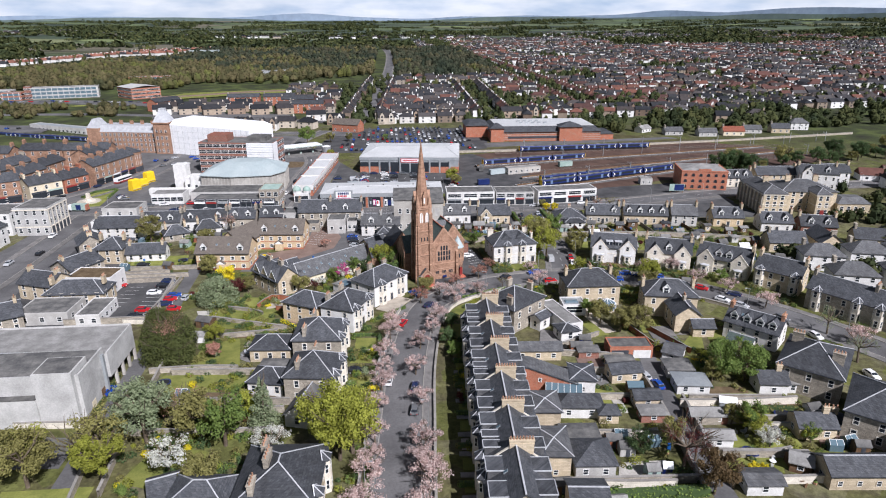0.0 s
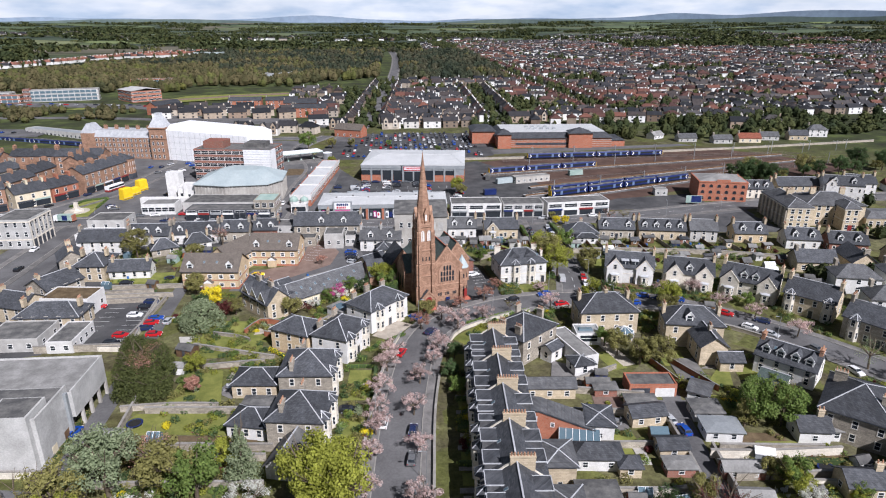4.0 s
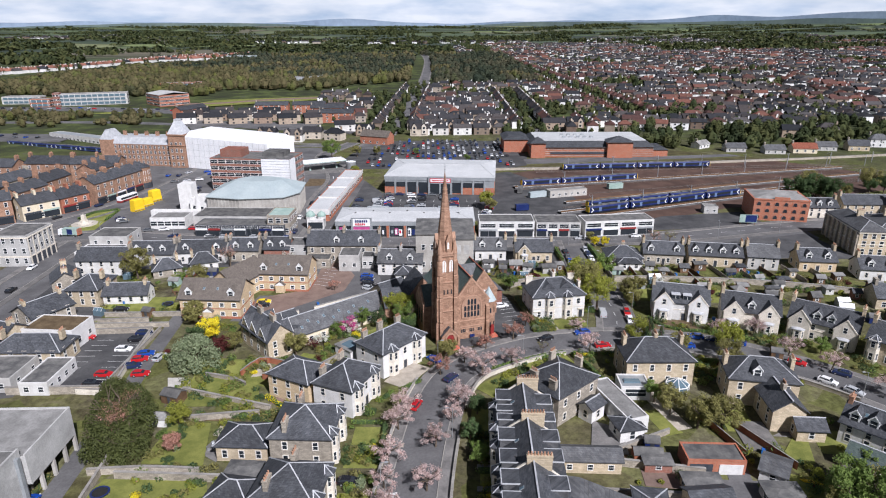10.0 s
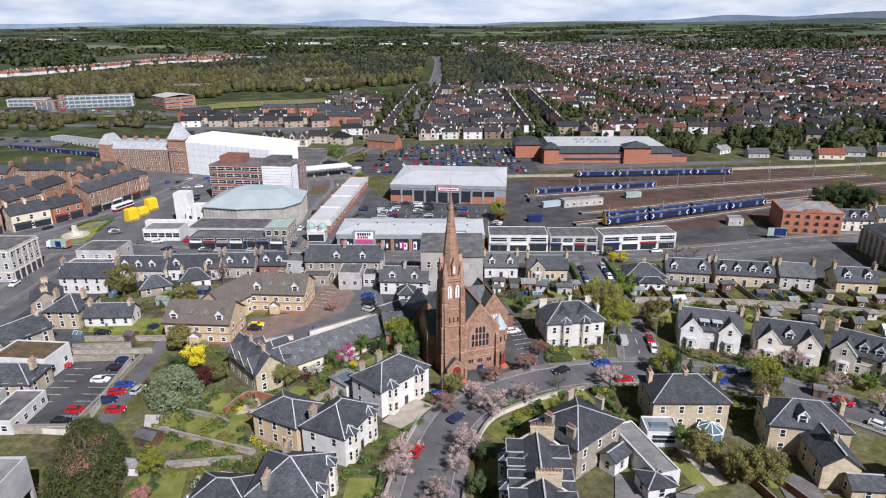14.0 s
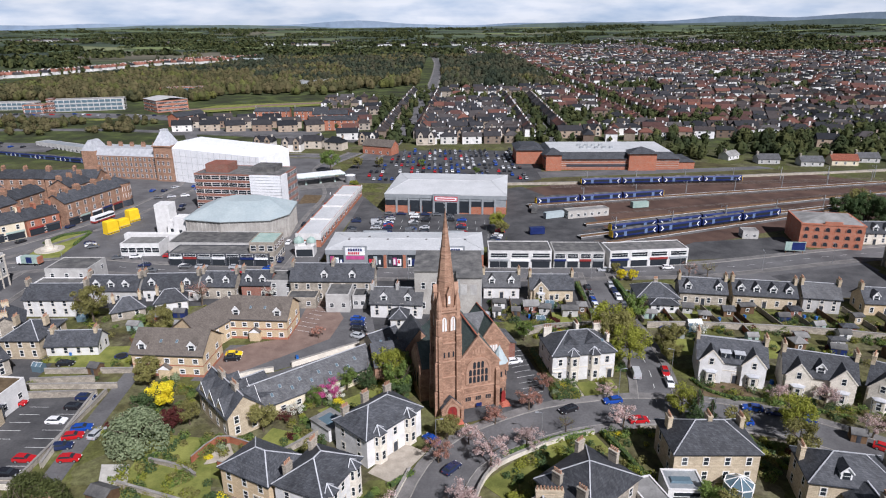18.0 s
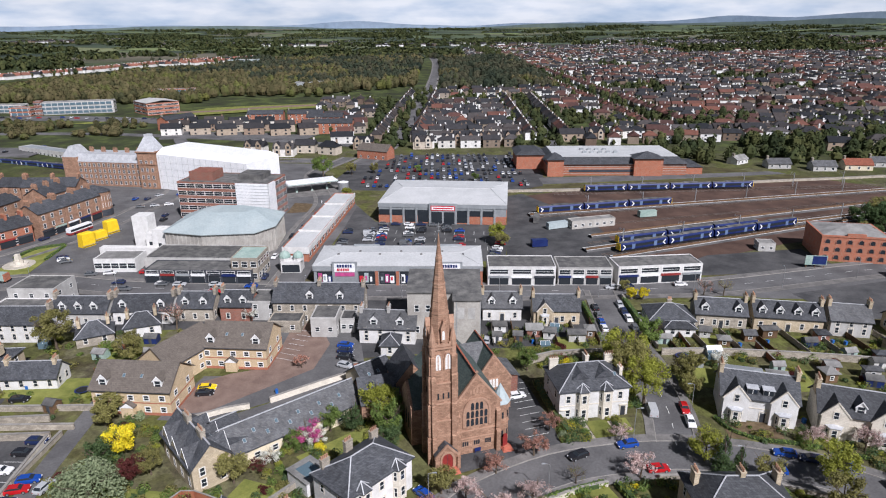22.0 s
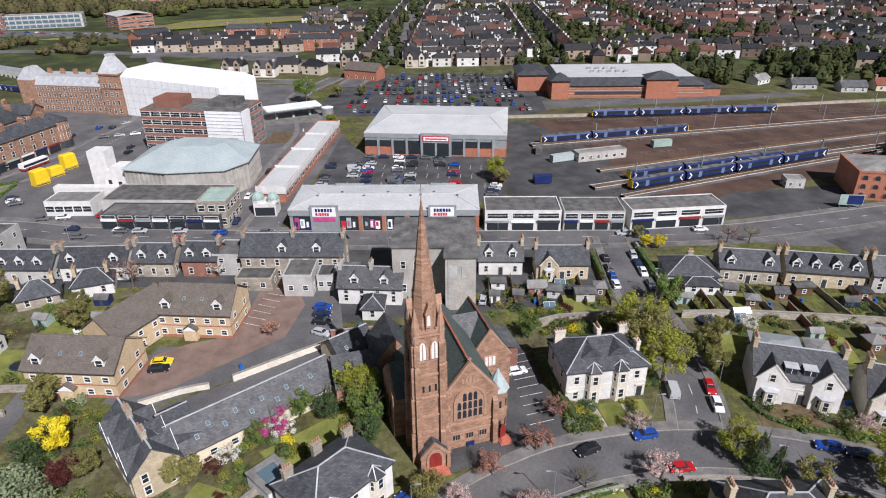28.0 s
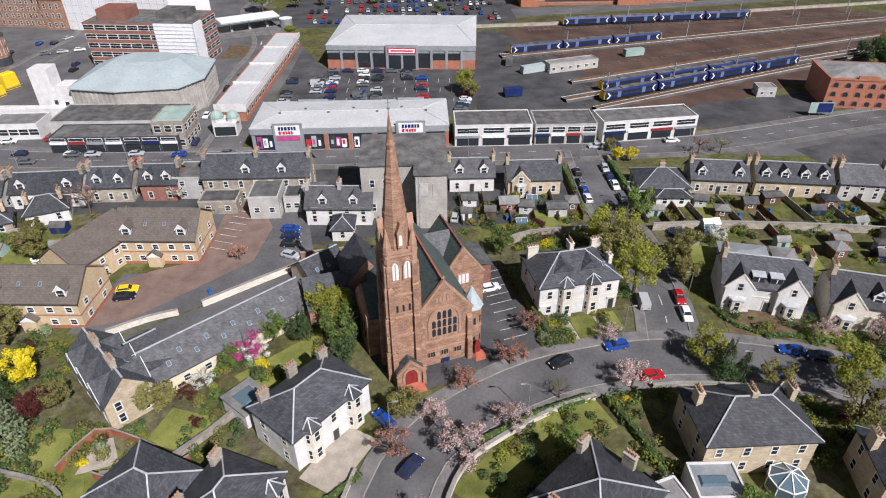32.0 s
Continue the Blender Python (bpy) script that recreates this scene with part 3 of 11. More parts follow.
sheet("car_park", [(-96, -19), (-78.5, -19), (-79.5, 10), (-97.5, 11)], "asphalt_dark", 0.04, "dark asphalt car park with white bay lines", "car park")
sheet("church_yard", [(3, -3.2), (14, 1.0), (25.5, 5.5), (25, 12), (22.5, 25), (20, 34), (13, 34), (4, 8)], "asphalt_dark", 0.045, "dark asphalt church car park with bay lines", "car park")
sheet("courtyard", [(-60, 16), (-50, 15), (-33, 25), (-17.5, 38), (-22, 63), (-42, 72), (-46, 52), (-41, 34), (-56, 34)], "asphalt", 0.04, "asphalt court between the flats", "courtyard")
sheet("courtyard", [(-57, 17.6), (-50, 19), (-40, 28), (-30, 37), (-28, 50), (-33, 62), (-40, 64), (-41, 38), (-50, 35), (-56, 31)], "monoblock", 0.055, "reddish block paving by the flats", "courtyard")
sheet("school_yard", [(-46, 8), (-38, 8), (-22, 21), (-14, 27), (-18, 35), (-34, 24), (-50, 14)], "asphalt", 0.05, "bare asphalt school yard", "yard")
sheet("car_park", [(-40, 114), (25, 112), (33, 156), (-26, 163), (-37, 190)], "asphalt_dark", 0.04, "retail park asphalt with parked cars", "car park")
sheet("car_park", [(-60, 222), (55, 212), (62, 255), (58, 330), (-10, 345), (-42, 330)], "asphalt_dark", 0.04, "large supermarket asphalt full of cars", "car park")
sheet("station_yard", [(26, 112), (50, 108), (72, 116), (68, 160), (44, 210), (36, 205)], "asphalt_dark", 0.045, "patched asphalt station yard", "yard")
sheet("forecourt", [(82, 96), (118, 98), (140, 106), (138, 122), (100, 116), (84, 104)], "asphalt_dark", 0.05, "worn asphalt ground beside the railway", "yard")
sheet("playground", [(112, 80), (150, 90), (152, 60), (118, 62)], "asphalt_dark", 0.05, "dark asphalt playground of the old school", "yard")
sheet("railway_ground", [(50, 104), (90, 108), (135, 128), (260, 168), (330, 190), (330, 250), (180, 232), (60, 212), (44, 205), (66, 150)], "ballast", 0.035, "rust-brown railway ballast", "railway")
sheet("town_ground", [(-235, 66), (-190, 88), (-137, 103), (-100, 97), (-44, 92), (-42, 110), (-36, 185), (-44, 215), (-60, 240), (-70, 290), (-150, 300), (-235, 270)], "asphalt", 0.022, "asphalt town centre ground", "yard")
sheet("back_courts", [(-120, 58), (-62, 60), (-20, 42), (12, 46), (46, 50), (46, 80), (-20, 80), (-100, 84), (-130, 88)], "asphalt_dark", 0.022, "paved back courts behind the shops", "yard")
sheet("back_courts", [(-128, -30), (-98, -22), (-98, 12), (-98, 24), (-104, 44), (-128, 52)], "asphalt_dark", 0.022, "paved yards between old houses", "yard")
sheet("street_apron", [(-152, -60), (-126, -60), (-125, 30), (-127, 88), (-150, 90), (-153, 20)], "asphalt", 0.024, "broad worn asphalt either side of the town street", "pavement")
sheet("roadside", [(90, 79.5), (104, 76.5), (136, 75), (152, 84), (152, 95), (120, 87), (92, 81.5)], "asphalt", 0.022, "bare asphalt verge beside the town street", "pavement")
sheet("town_square", [(-132, 98), (-100, 96), (-100, 108), (-125, 150), (-140, 190), (-143, 150)], "asphalt", 0.05, "paved town square", "square")

# ---- houses ----
CACHE = {}


def side_pose(side, w, d, u, z):
    """The pose of a thing on a wall: side 0 front, 1 right, 2 back, 3 left; u along it from its middle."""
    if side == 0:
        return pose(u, -d / 2, z, 0, 0, 0)
    if side == 1:
        return pose(w / 2, u, z, 0, 0, 90)
    if side == 2:
        return pose(-u, d / 2, z, 0, 0, 180)
    return pose(-w / 2, -u, z, 0, 0, -90)


FOOT = []


def turned_away(ang, sd):
    """Whether a wall of a thing turned by ang looks north, away from all streets walked here."""
    return math.sin(radians(ang - 90 + 90 * sd)) > 0.45


def window(parent, m, w=1.0, h=1.7, frame_mat="frame_white", surround="stone_pale"):
    key = ("window", w, h, frame_mat, surround)
    if key not in CACHE:
        t, e = 0.14, 0.07
        xs = [-w / 2 - t, -w / 2, -w / 2 + e, w / 2 - e, w / 2, w / 2 + t]
        if w > 1.3:
            xs[3:3] = [-e / 2, e / 2]
        zs = [-t, 0, e, h / 2 - e / 2, h / 2 + e / 2, h - e, h, h + t]
        s, sash, nx = Shape(), [], len(xs)
        s.v = [(x, -0.05, z) for z in zs for x in xs]
        for j in range(len(zs) - 1):
            for i in range(nx - 1):
                q = (nx * j + i, nx * j + i + 1, nx * (j + 1) + i + 1, nx * (j + 1) + i)
                if j in (2, 4) and i in ((2, 4) if w > 1.3 else (2,)):
                    n = len(s.v)
                    s.v += [(s.v[k][0], -0.016, s.v[k][2]) for k in q]
                    s.f += [(q[k], q[(k + 1) % 4], n + (k + 1) % 4, n + k) for k in range(4)]
                    sash += [len(s.f) - 4, len(s.f) - 3, len(s.f) - 2, len(s.f) - 1]
                else:
                    if 0 < j < 6 and 0 < i < nx - 2:
                        sash.append(len(s.f))
                    s.f.append(q)
        n, top = len(s.v), nx * (len(zs) - 1)
        s.v += [(x, 0.05, z) for x, z in ((xs[0], zs[0]), (xs[-1], zs[0]), (xs[-1], zs[-1]), (xs[0], zs[-1]))]
        s.f += [tuple(range(nx - 1, -1, -1)) + (n, n + 1), tuple(range(top, top + nx)) + (n + 2, n + 3), tuple(nx * j for j in range(len(zs))) + (n + 3, n), tuple(nx * j + nx - 1 for j in range(len(zs) - 1, -1, -1)) + (n + 1, n + 2)]
        me = raw_mesh("window", s, surround)
        me.materials.append(M[frame_mat])
        for k in sash:
            me.polygons[k].material_index = 1
        CACHE[key] = (me, Shape().box(-w / 2, -0.014, 0.0, w / 2, 0.03, h).mesh("pane", "glass"))
    a, b = CACHE[key]
    ob = part("window", a, None, parent)
    ob.matrix_local = m
    part("pane", b, None, ob)
    return ob


def simple_window(parent, m, w, h):
    """A pane in a plain frame, for houses further off."""
    key = ("simple", w, h)
    if key not in CACHE:
        xs, zs = (-w / 2 - 0.12, -w / 2, w / 2, w / 2 + 0.12), (-0.12, 0, h * 0.48, h * 0.54, h, h + 0.12)
        s = Shape()
        s.v = [(x, -0.05, z) for z in zs for x in xs]
        for j in range(5):
            for i in range(3):
                q = (4 * j + i, 4 * j + i + 1, 4 * j + i + 5, 4 * j + i + 4)
                if i == 1 and j in (1, 3):
                    n = len(s.v)
                    s.v += [(s.v[k][0], -0.01, s.v[k][2]) for k in q]
                    s.f += [(q[k], q[(k + 1) % 4], n + (k + 1) % 4, n + k) for k in range(4)]
                    s.f.append((n, n + 1, n + 2, n + 3))
                else:
                    s.f.append(q)
        n = len(s.v)
        s.v += [(x, 0.05, z) for x, z in ((xs[0], zs[0]), (xs[3], zs[0]), (xs[3], zs[5]), (xs[0], zs[5]))]
        s.f += [(3, 2, 1, 0, n, n + 1), (20, 21, 22, 23, n + 2, n + 3), (0, 4, 8, 12, 16, 20, n + 3, n), (23, 19, 15, 11, 7, 3, n + 1, n + 2)]
        me = raw_mesh("window", s, "frame_white")
        me.materials.append(M["glass"])
        for p in me.polygons:
            if len(p.vertices) == 4 and all(abs(me.vertices[k].co.y + 0.01) < 1e-4 for k in p.vertices):
                p.material_index = 1
        CACHE[key] = me
    ob = part("window", CACHE[key], None, parent)
    ob.matrix_local = m


def chimney(parent, x, y, z, w=1.9, d=0.75, h=2.0, mat="stone_grey", pots=4, along=0):
    s = Shape().box(-w / 2, -d / 2, 0, w / 2, d / 2, h).box(-w / 2 - 0.1, -d / 2 - 0.1, h, w / 2 + 0.1, d / 2 + 0.1, h + 0.18).box(-w / 2 - 0.06, -d / 2 - 0.06, h - 0.5, w / 2 + 0.06, d / 2 + 0.06, h - 0.38)
    ob = part("chimney", s, mat, parent)
    ob.matrix_local = pose(x, y, z, 0, 0, 90 if along else 0)
    if pots:
        key = ("pots", pots, w)
        if key not in CACHE:
            q = Shape()
            for i in range(pots):
                u = (i - (pots - 1) / 2) * (w - 0.4) / max(1, pots - 1)
                q.prism(circle(7, 0.15, u, 0), 0, 0.12).prism(circle(7, 0.12, u, 0), 0.12, 0.55).prism(circle(7, 0.15, u, 0), 0.55, 0.64)
            CACHE[key] = q.mesh("chimney_crown", "terracotta")
        row = part("chimney_crown", CACHE[key], None, ob)
        row.matrix_local = pose(0, 0, h + 0.18)


def roof_shapes(w, d, z, rise, kind, over=0.4, ridge_share=None):
    """Roof body and its lead strips over a w x d plan, ridge along x."""
    r, l = Shape(), Shape()
    x, y = w / 2 + over, d / 2 + over
    t = 0.22
    if kind == "hip":
        k = max(0.0, x - y) if ridge_share is None else x * ridge_share
        a, b = (-k, 0, z + rise), (k, 0, z + rise)
        base = [(-x, -y), (x, -y), (x, y), (-x, y)]
        c = [(p, q, z - t) for p, q in base] + [(p, q, z) for p, q in base] + [a, b]
        r.add(c, [(3, 2, 1, 0), (0, 1, 5, 4), (1, 2, 6, 5), (2, 3, 7, 6), (3, 0, 4, 7), (4, 5, 9, 8), (6, 7, 8, 9), (5, 6, 9), (7, 4, 8)])
        up = 0.05
        l.beam((a[0] - 0.1, 0, a[2] + up), (b[0] + 0.1, 0, b[2] + up), 0.24, 0.12)
        for (p, q), e in zip(base, (a, b, b, a)):
            l.beam((p, q, z + up), (e[0], e[1], e[2] + up), 0.20, 0.1)
    elif kind == "gable":
        c = [(-x, -y, z), (x, -y, z), (x, 0, z + rise), (-x, 0, z + rise), (-x, y, z), (x, y, z)]
        c += [(p, q, h - t) for p, q, h in c]
        r.add(c, [(0, 1, 2, 3), (3, 2, 5, 4), (7, 6, 9, 8), (8, 9, 10, 11), (0, 6, 7, 1), (4, 5, 11, 10), (1, 7, 8, 2), (2, 8, 11, 5), (6, 0, 3, 9), (9, 3, 4, 10)])
        l.beam((-x, 0, z + rise + 0.05), (x, 0, z + rise + 0.05), 0.28, 0.12)
    return r, l


def body_shape(w, d, h, rise=0.0, gable=False):
    s = Shape()
    if gable:
        c = [(-w / 2, -d / 2, 0), (w / 2, -d / 2, 0), (w / 2, d / 2, 0), (-w / 2, d / 2, 0), (-w / 2, -d / 2, h), (w / 2, -d / 2, h), (w / 2, d / 2, h), (-w / 2, d / 2, h), (-w / 2, 0, h + rise - 0.25), (w / 2, 0, h + rise - 0.25)]
        s.add(c, [(3, 2, 1, 0), (0, 1, 5, 4), (2, 3, 7, 6), (1, 2, 6, 9, 5), (3, 0, 4, 8, 7), (4, 5, 9, 8), (6, 7, 8, 9)])
    else:
        s.box(-w / 2, -d / 2, 0, w / 2, d / 2, h - 0.1)
    return s


def front_gable(parent, u, w, d, reach, h, rise, gw, wall, roof, lights=1, bay=False, trim="stone_pale"):
    """A cross gable that stands proud of the front wall."""
    x0, x1, yf = u - gw / 2, u + gw / 2, -d / 2 - reach
    yb = -0.2
    s = Shape()
    c = [(x0, yf, 0), (x1, yf, 0), (x1, yf, h), (u, yf, h + rise), (x0, yf, h), (x0, yb, 0), (x1, yb, 0), (x1, yb, h), (u, yb, h + rise), (x0, yb, h)]
    s.add(c, [(0, 1, 2, 3, 4), (9, 8, 7, 6, 5), (0, 5, 6, 1), (1, 6, 7, 2), (4, 9, 5, 0), (2, 7, 8, 3), (3, 8, 9, 4)])
    part("gable_wall", s, wall, parent)
    o, t = 0.3, 0.2
    r = Shape()
    k = rise / (gw / 2)
    c = [(x0 - o, h - o * k + 0.12), (u, h + rise + 0.12), (x1 + o, h - o * k + 0.12)]
    pts = [(x, yf + 0.14, z) for x, z in c] + [(x, yb, z) for x, z in c] + [(x, yf + 0.14, z + t) for x, z in c] + [(x, yb, z + t) for x, z in c]
    r.add(pts, [(0, 1, 4, 3), (1, 2, 5, 4), (6, 9, 10, 7), (7, 10, 11, 8), (0, 6, 7, 1), (1, 7, 8, 2), (0, 3, 9, 6), (2, 8, 11, 5), (3, 4, 10, 9), (4, 5, 11, 10)])
    part("gable_roof", r, roof, parent)
    cop = Shape()
    cop.beam((x0 - 0.25, yf + 0.06, h - 0.15), (u, yf + 0.06, h + rise + 0.3), 0.3, 0.24).beam((u, yf + 0.06, h + rise + 0.3), (x1 + 0.25, yf + 0.06, h - 0.15), 0.3, 0.24)
    part("coping", cop, trim, parent)
    window(parent, pose(u, yf - 0.01, h - 0.6), 1.0, 1.6)
    if bay:
        bay_window(parent, u, yf, 3.1, gw * 0.62)
    else:
        window(parent, pose(u, yf - 0.01, 1.0), 1.5, 1.9)


def bay_window(parent, u, yf, h, w, floors=1, wall="stone_pale", roof="lead", tip=0.5):
    ring = [(u - w / 2, yf + 0.1), (u - w / 3.4, yf - 1.0), (u + w / 3.4, yf - 1.0), (u + w / 2, yf + 0.1)]
    part("bay", Shape().prism(ring, 0, h), wall, parent)
    big = [(u - w / 2 - 0.2, yf + 0.1), (u - w / 3.4 - 0.1, yf - 1.2), (u + w / 3.4 + 0.1, yf - 1.2), (u + w / 2 + 0.2, yf + 0.1)]
    r = Shape().prism(big, h, h + 0.16)
    r.cone(big, h + 0.16, (u, yf + 0.6, h + 0.16 + tip))
    part("bay_roof", r, roof, parent)
    if tip > 0.9:
        l = Shape()
        for p in big:
            l.beam((p[0], p[1], h + 0.2), (u, yf + 0.6, h + 0.2 + tip), 0.16, 0.1)
        part("hip_lead", l, "lead", parent)
    for k in range(floors):
        z = 0.9 + k * 3.4
        window(parent, pose(u, yf - 1.01, z), w / 3.2, 1.9)
        for sgn in (-1, 1):
            p, q = (ring[0], ring[1]) if sgn < 0 else (ring[2], ring[3])
            a = math.degrees(math.atan2(q[1] - p[1], q[0] - p[0]))
            window(parent, pose((p[0] + q[0]) / 2, (p[1] + q[1]) / 2, z, 0, 0, a), 0.62, 1.9)


def dormer(parent, u, y, z, w=1.8, h=1.7, wall="frame_white", roof="slate", deep=2.8, back=False, peak=1.05):
    s = Shape()
    s.add([(-w / 2, 0, 0), (w / 2, 0, 0), (w / 2, 0, h), (0, 0, h + peak), (-w / 2, 0, h), (-w / 2, deep, 0), (w / 2, deep, 0), (w / 2, deep, h), (0, deep, h + peak), (-w / 2, deep, h)], [(0, 1, 2, 3, 4), (9, 8, 7, 6, 5), (0, 5, 6, 1), (1, 6, 7, 2), (2, 7, 8, 3), (3, 8, 9, 4), (4, 9, 5, 0)])
    ob = part("dormer", s, wall, parent)
    ob.matrix_local = pose(u, -y if back else y, z, 0, 0, 180 if back else 0)
    o = 0.22
    k = peak / (w / 2)
    for nm, mat, ya, yb, t0, t1 in (("dormer_roof", roof, -0.12, deep, 0.02, 0.16), ("bargeboard", "frame_white", -0.2, -0.12, -0.12, 0.2)):
        r, pts = Shape(), []
        for yy in (ya, yb):
            for t in (t0, t1):
                pts += [(-w / 2 - o, yy, h - o * k + t), (0, yy, h + peak + t), (w / 2 + o, yy, h - o * k + t)]
        r.add(pts, [(0, 1, 7, 6), (1, 2, 8, 7), (3, 9, 10, 4), (4, 10, 11, 5), (0, 3, 4, 1), (1, 4, 5, 2), (6, 7, 10, 9), (7, 8, 11, 10), (0, 6, 9, 3), (2, 5, 11, 8)])
        part(nm, r, mat, ob)
    part("pane", Shape().box(-w / 2 + 0.3, -0.04, 0.25, w / 2 - 0.3, -0.01, h - 0.05), "glass", ob)
    part("glazing_bar", Shape().box(-w / 2 + 0.3, -0.07, 0.25 + (h - 0.3) / 2 - 0.04, w / 2 - 0.3, -0.04, 0.25 + (h - 0.3) / 2 + 0.04), "frame_white", ob)


def skylight(parent, u, v, z, slope, back=False):
    if "skylight" not in CACHE:
        CACHE["skylight"] = (Shape().box(-0.32, -0.45, 0, 0.32, 0.45, 0.08).mesh("skylight", "clad_grey"), Shape().box(-0.25, -0.38, 0.08, 0.25, 0.38, 0.10).mesh("pane", "glass_roof"))
    a, b = CACHE["skylight"]
    ob = part("skylight", a, None, parent)
    ob.matrix_local = pose(u, v, z, -slope if back else slope, 0, 0)
    part("pane", b, None, ob)


def house(x, y, ang, w, d, h, rise=3.0, kind="hip", wall="stone", roof="slate", name="house", label="", floors=2, chims=(), bays=(), gables=(), dormers=(), sky=(), cols=None, sides=(0, 1, 2, 3), side_cols=2, win=(1.0, 1.7), door=0.0, trim="stone_pale", group="", bay_tip=1.3, fine=True, over=0.4, lead=True, ridge_share=None):
    """A slated house: walls, roof with lead strips, chimneys with pots, windows, doors, bays, gables, dormers, skylights."""
    if len(label.split()) < 4:
        label += " with a plain roof"
    t = thing(name, x, y, ang, label, "house", group)
    part("wall", body_shape(w, d, h, rise, kind == "gable"), wall, t)
    r, l = roof_shapes(w, d, h, rise, kind, over, ridge_share)
    part("roof", r, roof, t)
    if lead:
        part("ridge", l, "lead", t)
    if fine:
        for sy in (-1, 1):
            part("gutter", Shape().box(-w / 2 - over - 0.1, sy * (d / 2 + over) - 0.06, h - 0.2, w / 2 + over + 0.1, sy * (d / 2 + over) + 0.06, h - 0.06), "door_dark", t)
    for c in chims:
        chimney(t, *c)
    step = (h - 0.4) / floors
    FOOT.append((x, y, radians(ang), w / 2 + 0.8, d / 2 + 0.8))
    for sd in sides:
        if turned_away(ang, sd):
            continue
        length = w if sd in (0, 2) else d
        n = (cols if cols is not None else max(2, round(w / 3.4))) if sd in (0, 2) else side_cols
        for k in range(floors):
            for i in range(n):
                u = (i - (n - 1) / 2) * length / n
                if sd == 0 and door is not None and k == 0 and abs(u - door) < 1.0:
                    continue
                if sd == 0 and any(abs(u - b[0]) < b[1] / 2 + 0.5 for b in list(bays) + list(gables)):
                    continue
                m = side_pose(sd, w, d, u, 0.85 + k * step)
                if fine:
                    window(t, m, win[0], win[1], surround=trim)
                else:
                    simple_window(t, m, win[0], win[1])
    if door is not None:
        dm = side_pose(0, w, d, door, 0)
        o = part("door", Shape().box(-0.55, -0.05, 0, 0.55, 0.03, 2.15), "door_dark", t)
        o.matrix_local = dm
        part("door_frame", Shape().box(-0.75, -0.09, 0, -0.55, 0.03, 2.6).box(0.55, -0.09, 0, 0.75, 0.03, 2.6).box(-0.55, -0.09, 2.45, 0.55, 0.03, 2.6), trim, o)
    for u, bw in bays:
        bay_window(t, u, -d / 2, h - 0.15 if floors > 1 else 3.1, bw, floors, trim, roof if bay_tip > 0.9 else "lead", bay_tip)
    for u, gw, reach in gables:
        front_gable(t, u, w, d, reach, h, min(rise * 0.92, gw * 0.55), gw, wall, roof, bay=True, trim=trim)
    pitch = math.degrees(math.atan2(rise, d / 2 + over))
    for u in dormers:
        dormer(t, u, -d / 2 + 0.7, h + 0.45, roof=roof)
    for u, f in sky:
        skylight(t, u, -(d / 2 + over) * (1 - f), h + rise * f + 0.03, pitch)
    return t

# ---- church ----
def gable_block(x0, x1, y0, y1, h, rise, along="y"):
    """Walls with gable ends; ridge along y or x."""
    s = Shape()
    if along == "y":
        m = (x0 + x1) / 2
        c = [(x0, y0, 0), (x1, y0, 0), (x1, y0, h), (m, y0, h + rise), (x0, y0, h), (x0, y1, 0), (x1, y1, 0), (x1, y1, h), (m, y1, h + rise), (x0, y1, h)]
    else:
        m = (y0 + y1) / 2
        c = [(x1, y0, 0), (x1, y1, 0), (x1, y1, h), (x1, m, h + rise), (x1, y0, h), (x0, y0, 0), (x0, y1, 0), (x0, y1, h), (x0, m, h + rise), (x0, y0, h)]
    return s.add(c, [(0, 1, 2, 3, 4), (9, 8, 7, 6, 5), (0, 5, 6, 1), (1, 6, 7, 2), (4, 9, 5, 0), (2, 7, 8, 3), (3, 8, 9, 4)])


def gable_roof(x0, x1, y0, y1, h, rise, along="y", over=0.3, inset=0.25, t=0.25):
    r = Shape()
    if along == "y":
        m, half = (x0 + x1) / 2, (x1 - x0) / 2
        k = rise / half
        prof = [(x0 - over, h - over * k), (m, h + rise), (x1 + over, h - over * k)]
        rows = [[(x, y, z + o) for x, z in prof] for y in (y0 + inset, y1 - inset) for o in (0.06, t)]
    else:
        m, half = (y0 + y1) / 2, (y1 - y0) / 2
        k = rise / half
        prof = [(y0 - over, h - over * k), (m, h + rise), (y1 + over, h - over * k)]
        rows = [[(x, y, z + o) for y, z in prof] for x in (x0 + inset, x1 - inset) for o in (0.06, t)]
    r.add(sum(rows, []), [(0, 1, 7, 6), (1, 2, 8, 7), (3, 9, 10, 4), (4, 10, 11, 5), (0, 3, 4, 1), (1, 4, 5, 2), (6, 7, 10, 9), (7, 8, 11, 10), (0, 6, 9, 3), (2, 5, 11, 8)])
    return r


def pointed(w, h, y0, y1, cx=0.0, z=0.0, n=6, spring=0.55):
    """A pointed arch, filled, with depth."""
    pts = [(cx - w / 2, z), (cx + w / 2, z), (cx + w / 2, z + h * spring)]
    for i in range(1, n + 1):
        a = i / n
        pts.append((cx + w / 2 * math.cos(a * math.pi / 2) ** 0.8, z + h * spring + h * (1 - spring) * math.sin(a * math.pi / 2)))
    for i in range(n - 1, 0, -1):
        a = i / n
        pts.append((cx - w / 2 * math.cos(a * math.pi / 2) ** 0.8, z + h * spring + h * (1 - spring) * math.sin(a * math.pi / 2)))
    pts.append((cx - w / 2, z + h * spring))
    k = len(pts)
    s = Shape()
    s.add([(x, y0, q) for x, q in pts] + [(x, y1, q) for x, q in pts], [tuple(range(k)), tuple(range(2 * k - 1, k - 1, -1))] + [(i, k + i, k + (i + 1) % k, (i + 1) % k) for i in range(k)])
    return s


